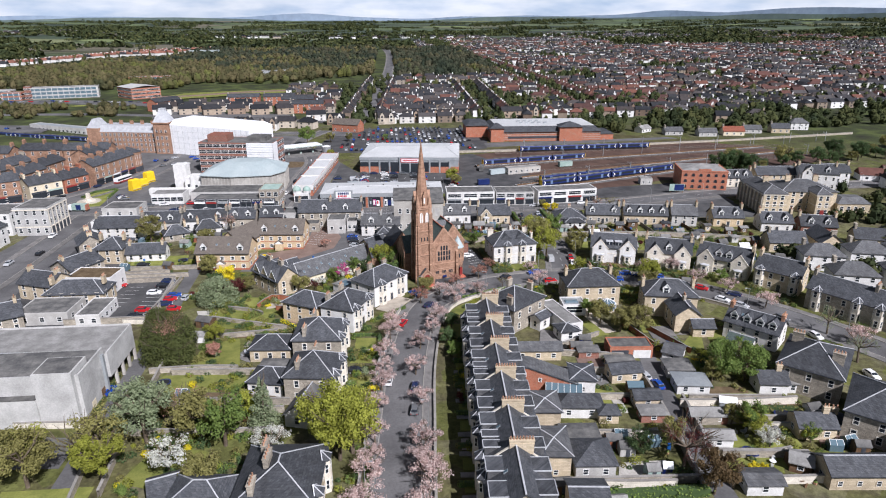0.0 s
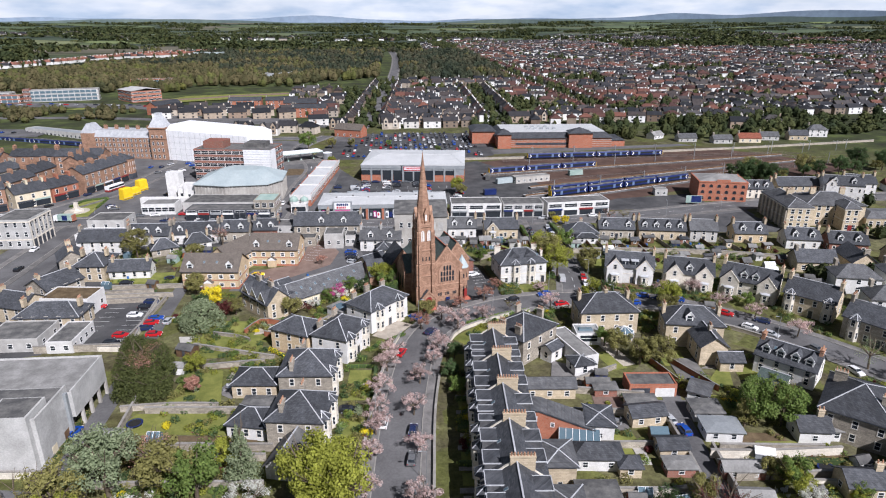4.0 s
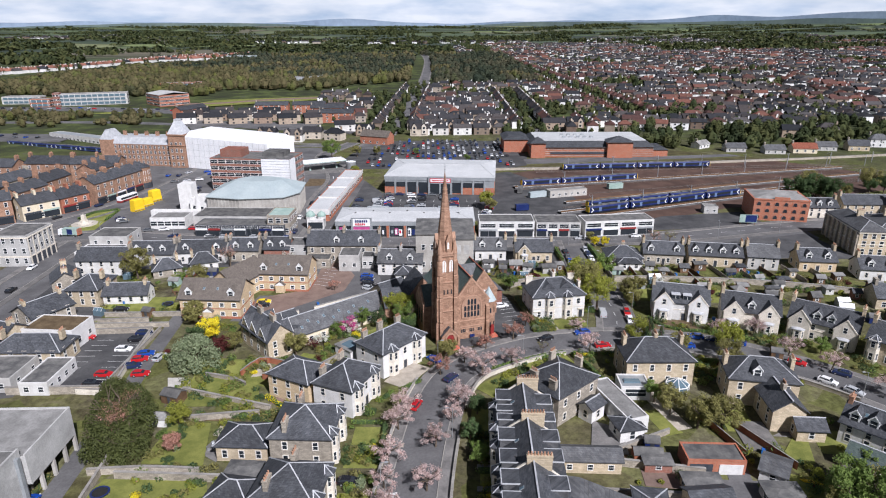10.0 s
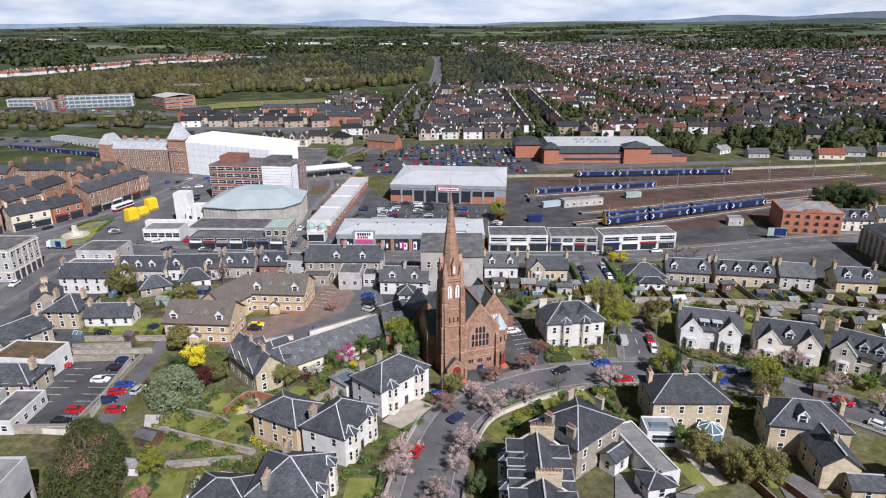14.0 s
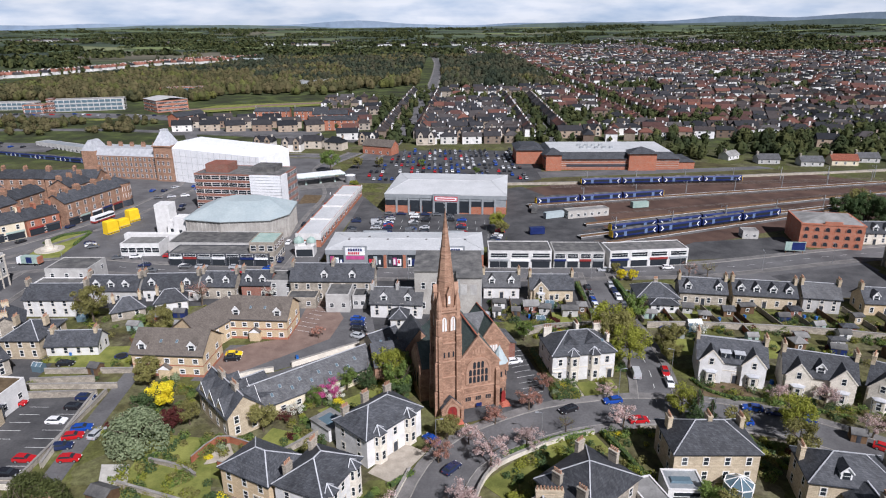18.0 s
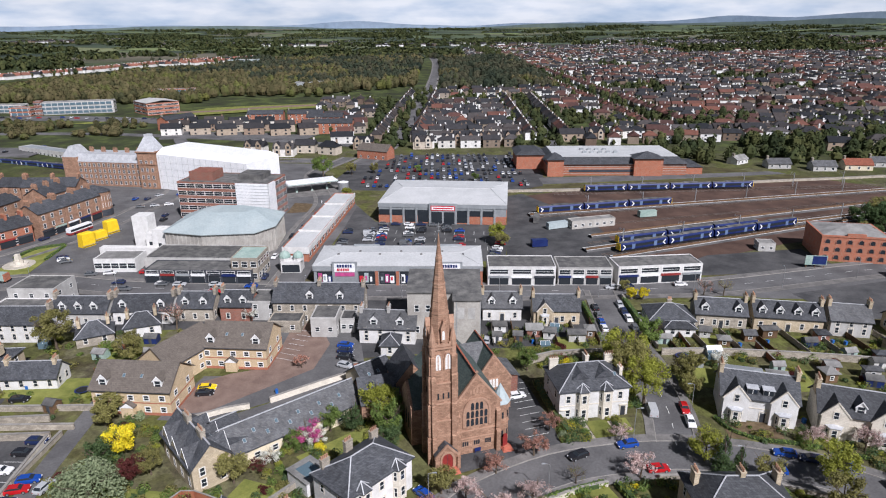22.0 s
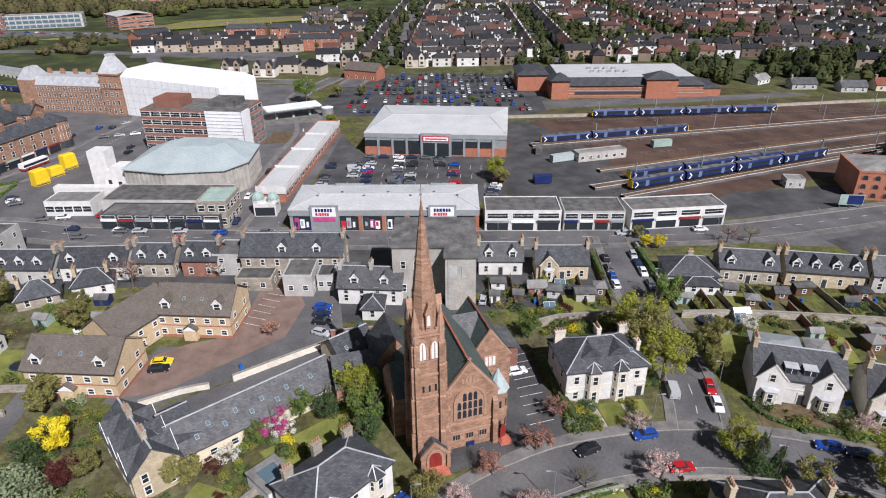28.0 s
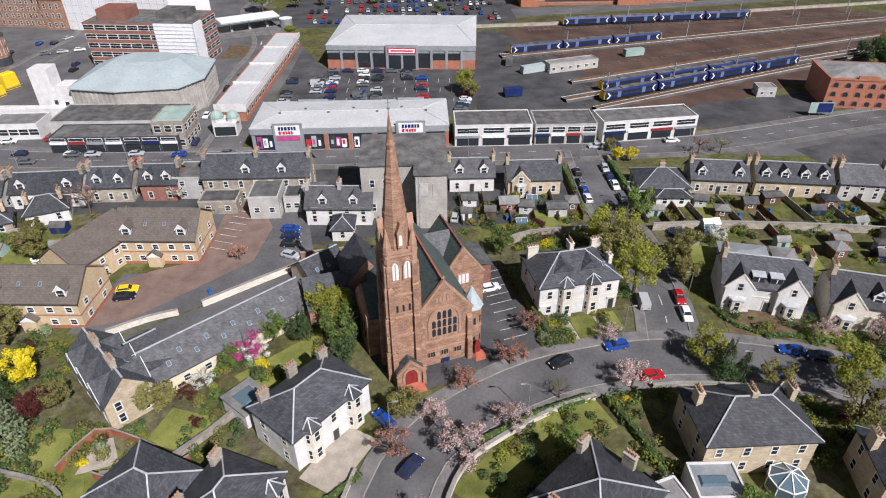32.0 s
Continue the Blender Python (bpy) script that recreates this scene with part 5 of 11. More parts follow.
t = flat_block(-111, 109.6, -1, 14.5, 9, 4.6, "render_white", "felt_pale", "shop_row", "pale single-storey shop with a grey roof", 1, 5, (2.6, 1.8), sides=(0, 3))
t = thing("domed_kiosk", -49.6, 105.5, 0, "pale corner shop with two green copper domes", "shop")
part("wall", Shape().box(-3.4, -3.0, 0, 3.4, 3.0, 4.2).prism(circle(8, 2.0, -2.2, -1.0), 4.2, 5.4).prism(circle(8, 1.8, 2.4, -1.0), 4.2, 5.2), "render_white", t)
for u, r in ((-2.2, 2.1), (2.4, 1.9)):
    d = Shape()
    for i in range(4):
        d.add([(x, y, 5.3 + r * math.sin(i * 0.35)) for x, y in circle(8, r * math.cos(i * 0.35), u, -1.0)] + [(x, y, 5.3 + r * math.sin(i * 0.35 + 0.35)) for x, y in circle(8, r * math.cos(i * 0.35 + 0.35), u, -1.0)], [(k, (k + 1) % 8, 8 + (k + 1) % 8, 8 + k) for k in range(8)])
    d.cone(circle(8, r * math.cos(1.4), u, -1.0), 5.3 + r * math.sin(1.4), (u, -1.0, 5.3 + r + 0.5))
    part("dome", d, "copper", t, "weathered green copper dome")
part("shopfront", Shape().box(-3.0, -3.08, 0.3, 3.0, -3.0, 3.0), "glass", t)
t = flat_block(-46.8, 154.0, -5, 9.5, 80, 5.0, "brick_orange", "roof_white", "shop_arcade", "long narrow arcade with a white roof", 1, 2, (2.2, 2.4), sides=(1,))
part("fascia", Shape().box(4.75, -40.1, 3.6, 5.05, 40.1, 5.5).box(-4.9, -40.3, 3.0, 5.0, -40.0, 5.5), "render_white", t)
for k in range(1, 4):
    part("roof_step", Shape().box(-4.7, -40 + 20 * k - 0.3, 5.0, 4.7, -40 + 20 * k + 0.3, 5.7), "render_white", t)


def civic_hall():
    t = thing("civic_hall", -81, 137, -4, "ribbed concrete hall with a pale green roof", "hall")
    ring = [(-17, -17), (-2, -20), (16, -17), (21, -8), (19, 10), (8, 16), (-10, 16), (-18, 6)]
    part("wall", Shape().prism(ring, 0, 9.4), "concrete", t)
    f = Shape()
    for (a, b), (c, e) in zip(ring, ring[1:] + ring[:1]):
        n = max(2, int(math.hypot(c - a, e - b) / 1.6))
        for i in range(n):
            p = (a + (c - a) * i / n, b + (e - b) * i / n)
            f.prism(circle(4, 0.28, p[0], p[1], 0.5), 0, 9.3)
    part("ribs", f, "concrete", t)
    big = [(x * 1.04, y * 1.04) for x, y in ring]
    top = [(-9, -3), (-1, -5), (8, -4), (11, 0), (10, 4), (4, 6), (-5, 6), (-9, 2)]
    r = Shape()
    n = len(ring)
    r.add([(x, y, 9.4) for x, y in big] + [(x, y, 9.75) for x, y in big] + [(x, y, 13.6) for x, y in top], [tuple(range(n))[::-1], tuple(range(2 * n, 3 * n))] + [(i, (i + 1) % n, n + (i + 1) % n, n + i) for i in range(n)] + [(n + i, n + (i + 1) % n, 2 * n + (i + 1) % n, 2 * n + i) for i in range(n)])
    part("roof", r, "copper_pale", t)
    t = thing("annexe", -111, 128, -4, "white rendered stair tower and steps beside the hall", "building")
    part("wall", Shape().box(-3.2, 0, 0, 2.8, 6, 13.5).box(2.8, -3, 0, 12, 8, 7.5).box(-14, -6, 0, 10, -3, 3.0).box(6, -4, 0, 12.5, -3, 9.5), "render_white", t)
    part("pane", Shape().box(4, -3.05, 3.2, 5.2, -3.0, 4.6).box(8, -4.05, 2.8, 9.2, -4.0, 4.4), "glass", t)


civic_hall()


def office_block():
    t = flat_block(-91, 178, -9, 42, 20, 16.5, "brick_red", "felt", "office_block", "dark brick office block with a scaffold-sheeted end", 5, 10, (2.6, 1.7), True)
    part("sheeting", Shape().box(6.5, -10.9, 0, 21.6, -10.2, 16.9).box(21.2, -10.9, 0, 21.8, -4, 16.9), "sheet_white", t, "pale scaffold sheeting")
    s = Shape()
    for k in range(12):
        s.box(6.4, -11.0, 1.1 + 1.35 * k, 21.7, -10.92, 1.22 + 1.35 * k)
    part("scaffold", s, "steel", t)
    part("plant_room", Shape().box(-17, -6, 16.6, -6, 4, 20.5), "brick_red", t)
    part("plant_room", Shape().box(4, -2, 16.6, 15, 8, 19.0), "felt", t)


office_block()


def hotel():
    t = thing("station_hotel", -168, 242, -11, "red sandstone station hotel with a grey mansard roof", "hotel")
    part("wall", Shape().box(-26, -8, 0, 18, 8, 13.0), "sandstone", t)
    part("mansard", Shape().box(-26.2, -8.2, 13.0, 18.2, 8.2, 17.0, 2.4), "lead", t)
    part("tower", Shape().box(14, -10.5, 0, 24, -0.5, 19.5).box(13.6, -10.9, 13.0, 24.4, -0.1, 13.5).box(13.5, -11, 19.2, 24.5, 0, 19.9), "sandstone", t)
    part("tower_roof", Shape().box(14, -10.5, 19.9, 24, -0.5, 27.5, 3.6).box(17.4, -7.1, 27.5, 20.6, -3.9, 28.3), "lead", t)
    part("tower", Shape().box(-32, -9.5, 0, -24, 3, 15.5), "sandstone", t)
    part("tower_roof", Shape().box(-32, -9.5, 15.5, -24, 3, 21.0, 3.0), "lead", t)
    for k in range(4):
        for i in range(13):
            simple_window(t, pose(-23 + 2.9 * i, -8, 1.2 + 3.1 * k), 1.1, 1.7)
        for i in range(3):
            simple_window(t, pose(16 + 3.0 * i, -10.5, 1.2 + 4.0 * k), 1.1, 1.9)
    for i in range(6):
        chimney(t, -21 + 7.2 * i, 0.5, 16.5, 2.2, 0.9, 2.4, "sandstone", 4)
    w = thing("sheeted_building", -114, 229, -23, "building wrapped in white protective sheeting", "building")
    s = Shape()
    c = [(-29, -13, 0), (29, -13, 0), (29, 13, 0), (-29, 13, 0), (-29, -13, 18.5), (29, -13, 17.5), (29, 13, 17.5), (-29, 13, 18.5), (-28, -9, 21.5), (26, -9, 20.0), (26, 9, 20.0), (-28, 9, 21.5)]
    s.add(c, [(3, 2, 1, 0), (0, 1, 5, 4), (1, 2, 6, 5), (2, 3, 7, 6), (3, 0, 4, 7), (4, 5, 9, 8), (5, 6, 10, 9), (6, 7, 11, 10), (7, 4, 8, 11), (8, 9, 10, 11)])
    part("sheeting", s, "sheet_white", w)
    f = Shape()
    for i in range(15):
        u = -27.5 + 3.9 * i
        f.box(u - 0.09, -13.1, 0, u + 0.09, -13.0, 17.6)
    for k in range(1, 5):
        f.box(-29, -13.08, 3.6 * k, 29, -13.0, 3.6 * k + 0.1)
    part("batten", f, "roof_white", w)


hotel()


def theatre():
    t = thing("theatre", 2.0, 58.5, -2, "tall bare concrete theatre with a dark roof", "theatre")
    part("wall", Shape().box(-9, -6.5, 0, 3.4, 6.5, 13.6), "concrete", t)
    part("wing", Shape().box(3.4, -11.5, 0, 10.2, 6.5, 13.6), "concrete", t)
    r = Shape().add([(-9.3, -6.9, 13.6), (3.0, -6.9, 13.6), (3.0, -11.9, 13.6), (10.6, -11.9, 13.6), (10.6, 6.9, 13.6), (-9.3, 6.9, 13.6), (-9.3, -6.9, 13.9), (3.0, -6.9, 13.9), (3.0, -11.9, 13.9), (10.6, -11.9, 13.9), (10.6, 6.9, 15.3), (-9.3, 6.9, 15.3)], [(5, 4, 3, 2, 1, 0), (6, 7, 8, 9, 10, 11), (0, 1, 7, 6), (1, 2, 8, 7), (2, 3, 9, 8), (3, 4, 10, 9), (4, 5, 11, 10), (5, 0, 6, 11)])
    part("roof", r, "felt", t)
    for u in (-6.5, -3.5):
        for z in (2.0, 8.2):
            simple_window(t, pose(u, -6.5, z), 1.0, 1.8)
    for u in (5.2, 8.0):
        part("blind_panel", Shape().box(u - 0.9, -11.6, 8.5, u + 0.9, -11.5, 11.6), "render_grey", t)
    part("pipe", Shape().box(4.0, -11.62, 0, 4.12, -11.5, 13.4).box(10.3, -9, 0, 10.42, -8.88, 13.4), "clad_grey", t)


theatre()


def supermarket():
    t = thing("supermarket", 106.5, 268, -1.5, "brick supermarket with dark hipped edges and white central roof", "supermarket")
    part("wall", Shape().box(-42, -18, 0, 36, 24, 6.5), "brick_orange", t)
    # no recess is cut: a flat dark strip carries its shade as colour
    part("side_recess", Shape().box(-30, -18.2, 2.0, 6, -18.1, 3.4), "door_dark", t)
    for k in range(4):
        part("stripe", Shape().box(-42.1, -18.1, 1.1 + 1.35 * k, 36.1, -18.0, 1.3 + 1.35 * k), "concrete", t)
    part("eave_roof", Shape().box(-43, -19, 6.5, 37, 25, 10.0, 4.6), "slate", t)
    part("roof", Shape().box(-38.0, -14.0, 10.0, 32.0, 20.0, 10.3), "roof_white", t)
    for u, w, hh in ((-38, 9, 9.5), (14, 16, 10.0)):
        part("pavilion", Shape().box(u - w / 2, -20.5, 0, u + w / 2, -10, hh), "brick_orange", t)
        part("pavilion_roof", Shape().cone([(u - w / 2 - 1, -21.5), (u + w / 2 + 1, -21.5), (u + w / 2 + 1, -9), (u - w / 2 - 1, -9)], hh, (u, -15.2, hh + 3.4)), "slate", t)
    part("entrance", Shape().box(-58, 0, 0, -42, 24, 8.5), "brick_orange", t)
    part("entrance_roof", Shape().box(-59, -1, 8.5, -41, 25, 10.6, 4.0), "slate", t)
    for i in range(9):
        u, v = -20 + 4.5 * (i % 5), -4 + 9 * (i // 5)
        part("roof_unit", Shape().box(u, v, 10.3, u + 2.2, v + 1.6, 11.3), "clad_grey", t)
    part("delivery_bay", Shape().box(34, -16, 0, 46, 4, 4.2), "brick_orange", t)
    part("delivery_roof", Shape().box(33.5, -16.5, 4.2, 46.5, 4.5, 5.5, 2.2), "slate", t)


supermarket()


def mill():
    t = thing("brick_warehouse", 150, 116, -13, "old red brick warehouse with arched windows", "warehouse")
    part("wall", Shape().box(-11, -9, 0, 11, 9, 9.2).box(-3, -9.1, 9.2, 3, -8.5, 10.4).box(-11.2, -9.2, 9.0, 11.2, 9.2, 9.5), "brick_orange", t)
    part("roof", Shape().cone([(-10.6, -8.4), (10.6, -8.4), (10.6, 8.8), (-10.6, 8.8)], 9.5, (0, 0, 11.6)), "felt_pale", t)
    for k in range(3):
        for i in range(6):
            o = part("window", arch_band(1.5, 1.5, 0.25, -9.16, -9.0, -9.0 + 3.6 * i, 0.8 + 2.9 * k, 5, 0.4), "brick_red", t)
            part("pane", pointed(1.5, 1.5, -9.06, -9.02, -9.0 + 3.6 * i, 0.8 + 2.9 * k, 5, 0.4), "glass", o)


mill()


def warehouse():
    t = thing("warehouse", -73.2, -41.4, 0, "windowless pale concrete warehouse with grey flat roofs", "warehouse")
    # rear hall over open bays, front block, projecting bay and low ledge
    part("wall", Shape().box(-44, -14.6, 0, -3.2, 0, 9.3).box(-3.2, -14.6, 3.6, 0, 0, 9.3), "render_pale", t)
    part("roof", Shape().box(-43.7, -14.3, 9.3, -0.3, -0.3, 9.45), "felt_pale", t)
    part("parapet", Shape().box(-44, -0.3, 9.3, 0, 0, 9.8).box(-0.3, -14.6, 9.3, 0, -0.3, 9.8), "render_pale", t)
    for v in (-11.8, -8.0, -4.2, -0.6):
        part("column", Shape().box(-0.6, v, 0, 0, v + 0.6, 3.6), "concrete", t)
    # dark sheet behind the columns: shade of the open bays, put into colour
    part("bay_opening", Shape().box(-3.24, -14.4, 0, -3.2, -0.2, 3.5), "door_dark", t)
    part("front_wall", Shape().box(-44, -26.4, 0, -0.8, -14.6, 10.6), "render_pale", t)
    part("front_roof", Shape().box(-43.6, -26.0, 10.6, -1.2, -15.0, 10.75), "felt", t)
    part("front_parapet", Shape().box(-44, -26.4, 10.6, -0.8, -26.0, 11.1).box(-1.2, -26.0, 10.6, -0.8, -14.6, 11.1), "render_pale", t)
    part("bay_wall", Shape().box(-9.4, -27.6, 0, -1.6, -20.5, 12.2), "render_pale", t)
    part("bay_roof", Shape().box(-9.0, -27.2, 12.2, -2.0, -20.9, 12.35), "felt", t)
    part("low_wall", Shape().box(-44, -28.0, 0, -9.4, -26.4, 6.6), "render_pale", t)
    part("low_roof", Shape().box(-44, -28.1, 6.6, -9.4, -26.4, 6.8), "felt", t)
    part("duct", Shape().beam((-44, -14.4, 10.0), (-26, -14.4, 10.4), 0.5, 0.5).beam((-26, -14.4, 10.4), (-0.9, -14.8, 9.9), 0.5, 0.5).box(-0.8, -16.4, 1.0, -0.2, -15.6, 10.0), "clad_grey", t, "grey-blue metal duct")
    part("service_door", Shape().box(-0.8, -23.4, 0, -0.74, -21.6, 2.6), "render_cream", t)
    part("service_door", Shape().box(-0.8, -18.6, 0, -0.74, -16.8, 2.6), "wood_dark", t)
    simple_window(t, pose(-1.6, -24.2, 6.6, 0, 0, 90), 0.9, 1.4)
    FOOT.append((-95, -55.5, 0.0, 22, 15))


warehouse()

# ---- villas along the avenue ----
house(-12.6, -8.2, 47, 14.6, 9.6, 6.6, 3.2, "hip", "render_white", label="white double-bayed villa with a grey slate hip roof", bays=((-4.0, 3.0), (4.0, 3.0)), chims=((-5.5, 3.6, 6.6, 1.6, 0.8, 2.6), (0.5, 4.6, 6.8, 1.6, 0.8, 2.4), (5.6, 3.4, 6.6, 1.6, 0.8, 2.6)), cols=3, sky=())
t = thing("sun_room", -23.2, -4.6, 47, "flat-roofed garden room with a glass roof light", "extension")
part("wall", Shape().box(-2.6, -3, 0, 2.6, 3, 2.8), "render_white", t)
part("roof", Shape().box(-2.8, -3.2, 2.8, 2.8, 3.2, 3.0), "felt_pale", t)
part("roof_light", Shape().box(-1.6, -1.8, 3.0, 1.6, 1.8, 3.35, 0.4), "glass_roof", t)
house(-21.6, -25.2, 65, 11.9, 9.8, 6.5, 3.3, "hip", "render_white", label="cream rendered villa with bay windows and slate roof", bays=((-3.6, 2.9), (3.6, 2.9)), chims=((-3.5, 3.8, 6.6, 1.7, 0.8, 2.6), (3.8, 3.8, 6.6, 1.7, 0.8, 2.6)), cols=3)
house(-32.6, -21.6, -28, 11.2, 9.0, 5.8, 2.6, "hip", "brick_buff", label="buff stone rear wing with a slate roof", chims=(), cols=3, door=2.5)
house(-27.4, -42.5, 86, 11.5, 11.7, 6.5, 3.6, "hip", "stone_grey", label="grey stone villa with a steep slate hip roof", bays=((-3.5, 2.9), (3.5, 2.9)), chims=((-4.0, 3.0, 6.9, 2.2, 0.8, 2.4), (4.2, 2.0, 6.9, 2.2, 0.8, 2.4)), cols=3)
house(-39.3, -42.6, -4, 9.9, 7.4, 3.6, 2.2, "hip", "stone", label="single-storey stone wing with slate and glass roof", floors=1, cols=3, door=None)
house(-27.0, -60.2, 82, 10.6, 11.2, 6.5, 3.8, "hip", "stone_grey", label="grey stone villa with a tall chimney and slate roof", bays=((-3.2, 2.8), (3.2, 2.8)), chims=((-3.0, 2.8, 7.0, 2.2, 0.8, 2.4), (4.2, 0.6, 7.0, 2.0, 0.8, 2.2)), cols=3)
house(-37.4, -58.3, -12, 8.2, 6.7, 3.4, 2.2, "hip", "render_white", label="white single-storey annexe with a slate hip roof", floors=1, cols=3, door=None)
house(-37.6, -51.6, -6, 6.0, 4.0, 2.6, 0.5, "hip", "door_red", "felt", "garden_shed", "red painted timber shed", floors=1, cols=1, side_cols=1, door=None, fine=False, lead=False)
house(-27.8, -68.6, 74, 12.0, 5.4, 2.9, 2.6, "gable", "render_white", "felt", "garage", "white gabled garage with a black roof", floors=1, cols=1, side_cols=1, door=None, fine=False)
house(-28.8, -97.3, 87, 15.5, 13.4, 7.0, 3.4, "hip", "stone", label="large honey stone villa with lead-edged slate roof", bays=((-4.4, 3.0), (4.4, 3.0)), chims=((-5, 3.6, 7.2, 2.6, 0.9, 2.6), (5, 3.6, 7.2, 2.6, 0.9, 2.6), (0, 2.0, 9.4, 3.2, 0.9, 1.8)), cols=4)
house(-41.7, -99.0, -5, 10.6, 8.4, 5.6, 2.6, "hip", "stone", label="stone wing of the large villa", cols=3, door=None)
house(-49.5, -93.0, 20, 6.0, 6.5, 2.6, 2.0, "gable", "stone_grey", "slate", "outhouse", "small slated stone outhouse", floors=1, cols=1, side_cols=1, door=None)
house(25.0, -28.5, -50, 11.2, 13.6, 6.9, 3.6, "hip", "stone_grey", label="square grey stone villa with four tall chimneys", chims=((-5.2, 4.2, 6.6, 1.7, 0.8, 3.0, "stone_grey", 4, 1), (-2.2, -5.6, 6.6, 1.7, 0.8, 3.0), (3.0, -5.6, 6.6, 1.7, 0.8, 3.0), (0.5, 6.4, 6.6, 1.7, 0.8, 3.0)), cols=3, side_cols=3, door=None)
house(31.4, -33.6, 40, 4.4, 3.4, 3.4, 1.2, "gable", "render_white", "slate", "porch_extension", "small white back porch", floors=1, cols=1, side_cols=1, door=None)
t = flat_block(37.2, -32.4, 16, 4.7, 16.0, 3.6, "render_white", "felt_pale", "long_extension", "long white flat-roofed extension", 1, 1, (1.4, 1.2), sides=(1, 2))
house(37.0, -40.2, 10, 5.2, 5.0, 3.0, 1.2, "hip", "render_white", "slate", "garage", "white garage with a slate roof", floors=1, cols=1, side_cols=1, door=None, fine=False)
house(50.3, -16.6, -1, 15.6, 10.4, 6.5, 3.6, "hip", "stone", label="buff stone villa with a white conservatory", chims=((-6.8, 2.0, 6.4, 1.8, 0.8, 3.2, "stone", 4, 1), (0.0, 0.6, 9.4, 1.8, 0.8, 1.4, "stone", 4, 1), (6.8, 2.0, 6.4, 1.8, 0.8, 3.2, "stone", 4, 1)), cols=4, door=None)
t = flat_block(43.0, -24.8, -3, 6.6, 5.6, 3.1, "render_white", "clad_grey", "kitchen_extension", "white flat-roofed kitchen extension with roof light", 1, 1, (4.6, 1.8), sides=(0,))
part("roof_light", Shape().box(-2.4, -1.0, 3.2, 1.6, 0.8, 3.55, 0.25), "glass_roof", t)


def conservatory(x, y, ang):
    t = thing("conservatory", x, y, ang, "white framed glass conservatory", "conservatory")
    ring = circle(8, 2.6, 0, 0, 0.5)
    part("glazing", Shape().prism(ring, 0.5, 2.3), "glass_roof", t)
    part("base_wall", Shape().prism(ring, 0, 0.5), "stone", t)
    part("glass_roof", Shape().cone(ring, 2.3, (0, 0, 3.7)), "glass_roof", t)
    for p in ring:
        part("frame_bar", Shape().beam((p[0], p[1], 2.36), (0, 0, 3.76), 0.14, 0.1).beam((p[0], p[1], 0.4), (p[0] + 0.001, p[1], 2.4), 0.12, 0.12), "frame_white", t)
    part("eaves_beam", Shape().prism(circle(8, 2.68, 0, 0, 0.5), 2.2, 2.36), "frame_white", t)


conservatory(53.4, -24.6, 10)
house(70.6, -26.4, -12, 14.4, 9.4, 6.5, 3.4, "hip", "stone", label="stone villa with dormer and rear gabled wing", chims=((-7.0, 1.5, 6.4, 1.8, 0.8, 3.0, "stone", 4, 1), (7.0, 1.5, 6.4, 1.8, 0.8, 3.0, "stone", 4, 1)), cols=3, dormers=(-1.5,), door=None)
house(70.8, -35.8, 84, 9.0, 6.6, 5.0, 2.6, "gable", "stone", label="gabled stone back wing", chims=((0, 0.0, 7.2, 1.4, 0.7, 1.6),), cols=2, door=None, sides=(0, 1, 2))
house(73.6, -41.6, -6, 5.6, 4.4, 2.8, 1.6, "gable", "stone", "slate", "outhouse", "low stone outhouse beside a patio", floors=1, cols=1, side_cols=1, door=None)
t = house(33.3, 20.2, 8, 15.4, 10.6, 7.0, 3.6, "hip", "render_white", "slate", "double_villa", "white pair of villas with twin bay windows", bays=((-2.6, 3.2), (2.6, 3.2)), chims=((-6.4, 3.6, 6.8, 2.0, 0.8, 3.2, "stone_pale"), (0.0, 1.2, 10.2, 1.8, 0.8, 1.6, "stone_pale", 4, 1), (6.4, 3.6, 6.8, 2.0, 0.8, 3.2, "stone_pale"), (7.2, -1.0, 7.2, 1.3, 0.7, 2.2, "stone_pale", 2, 1)), cols=4, door=6.6, sky=((3.6, 0.5), (5.2, 0.5)))

for z in (3.35, 6.55):
    part("string_course", Shape().box(-7.78, -5.38, z, 7.78, 5.38, z + 0.22), "stone_pale", t)
for u in (-6.6, 6.6):
    part("door_hood", Shape().box(u - 0.9, -5.6, 2.5, u + 0.9, -5.3, 2.75), "stone_pale", t)
for u in (-2.6, 2.6):
    part("roof_gablet", Shape().add([(u - 2.0, -3.6, 8.6), (u + 2.0, -3.6, 8.6), (u, -3.4, 10.2), (u, 0.4, 10.4)], [(0, 1, 2), (0, 2, 3), (2, 1, 3), (1, 0, 3)]), "slate", t)

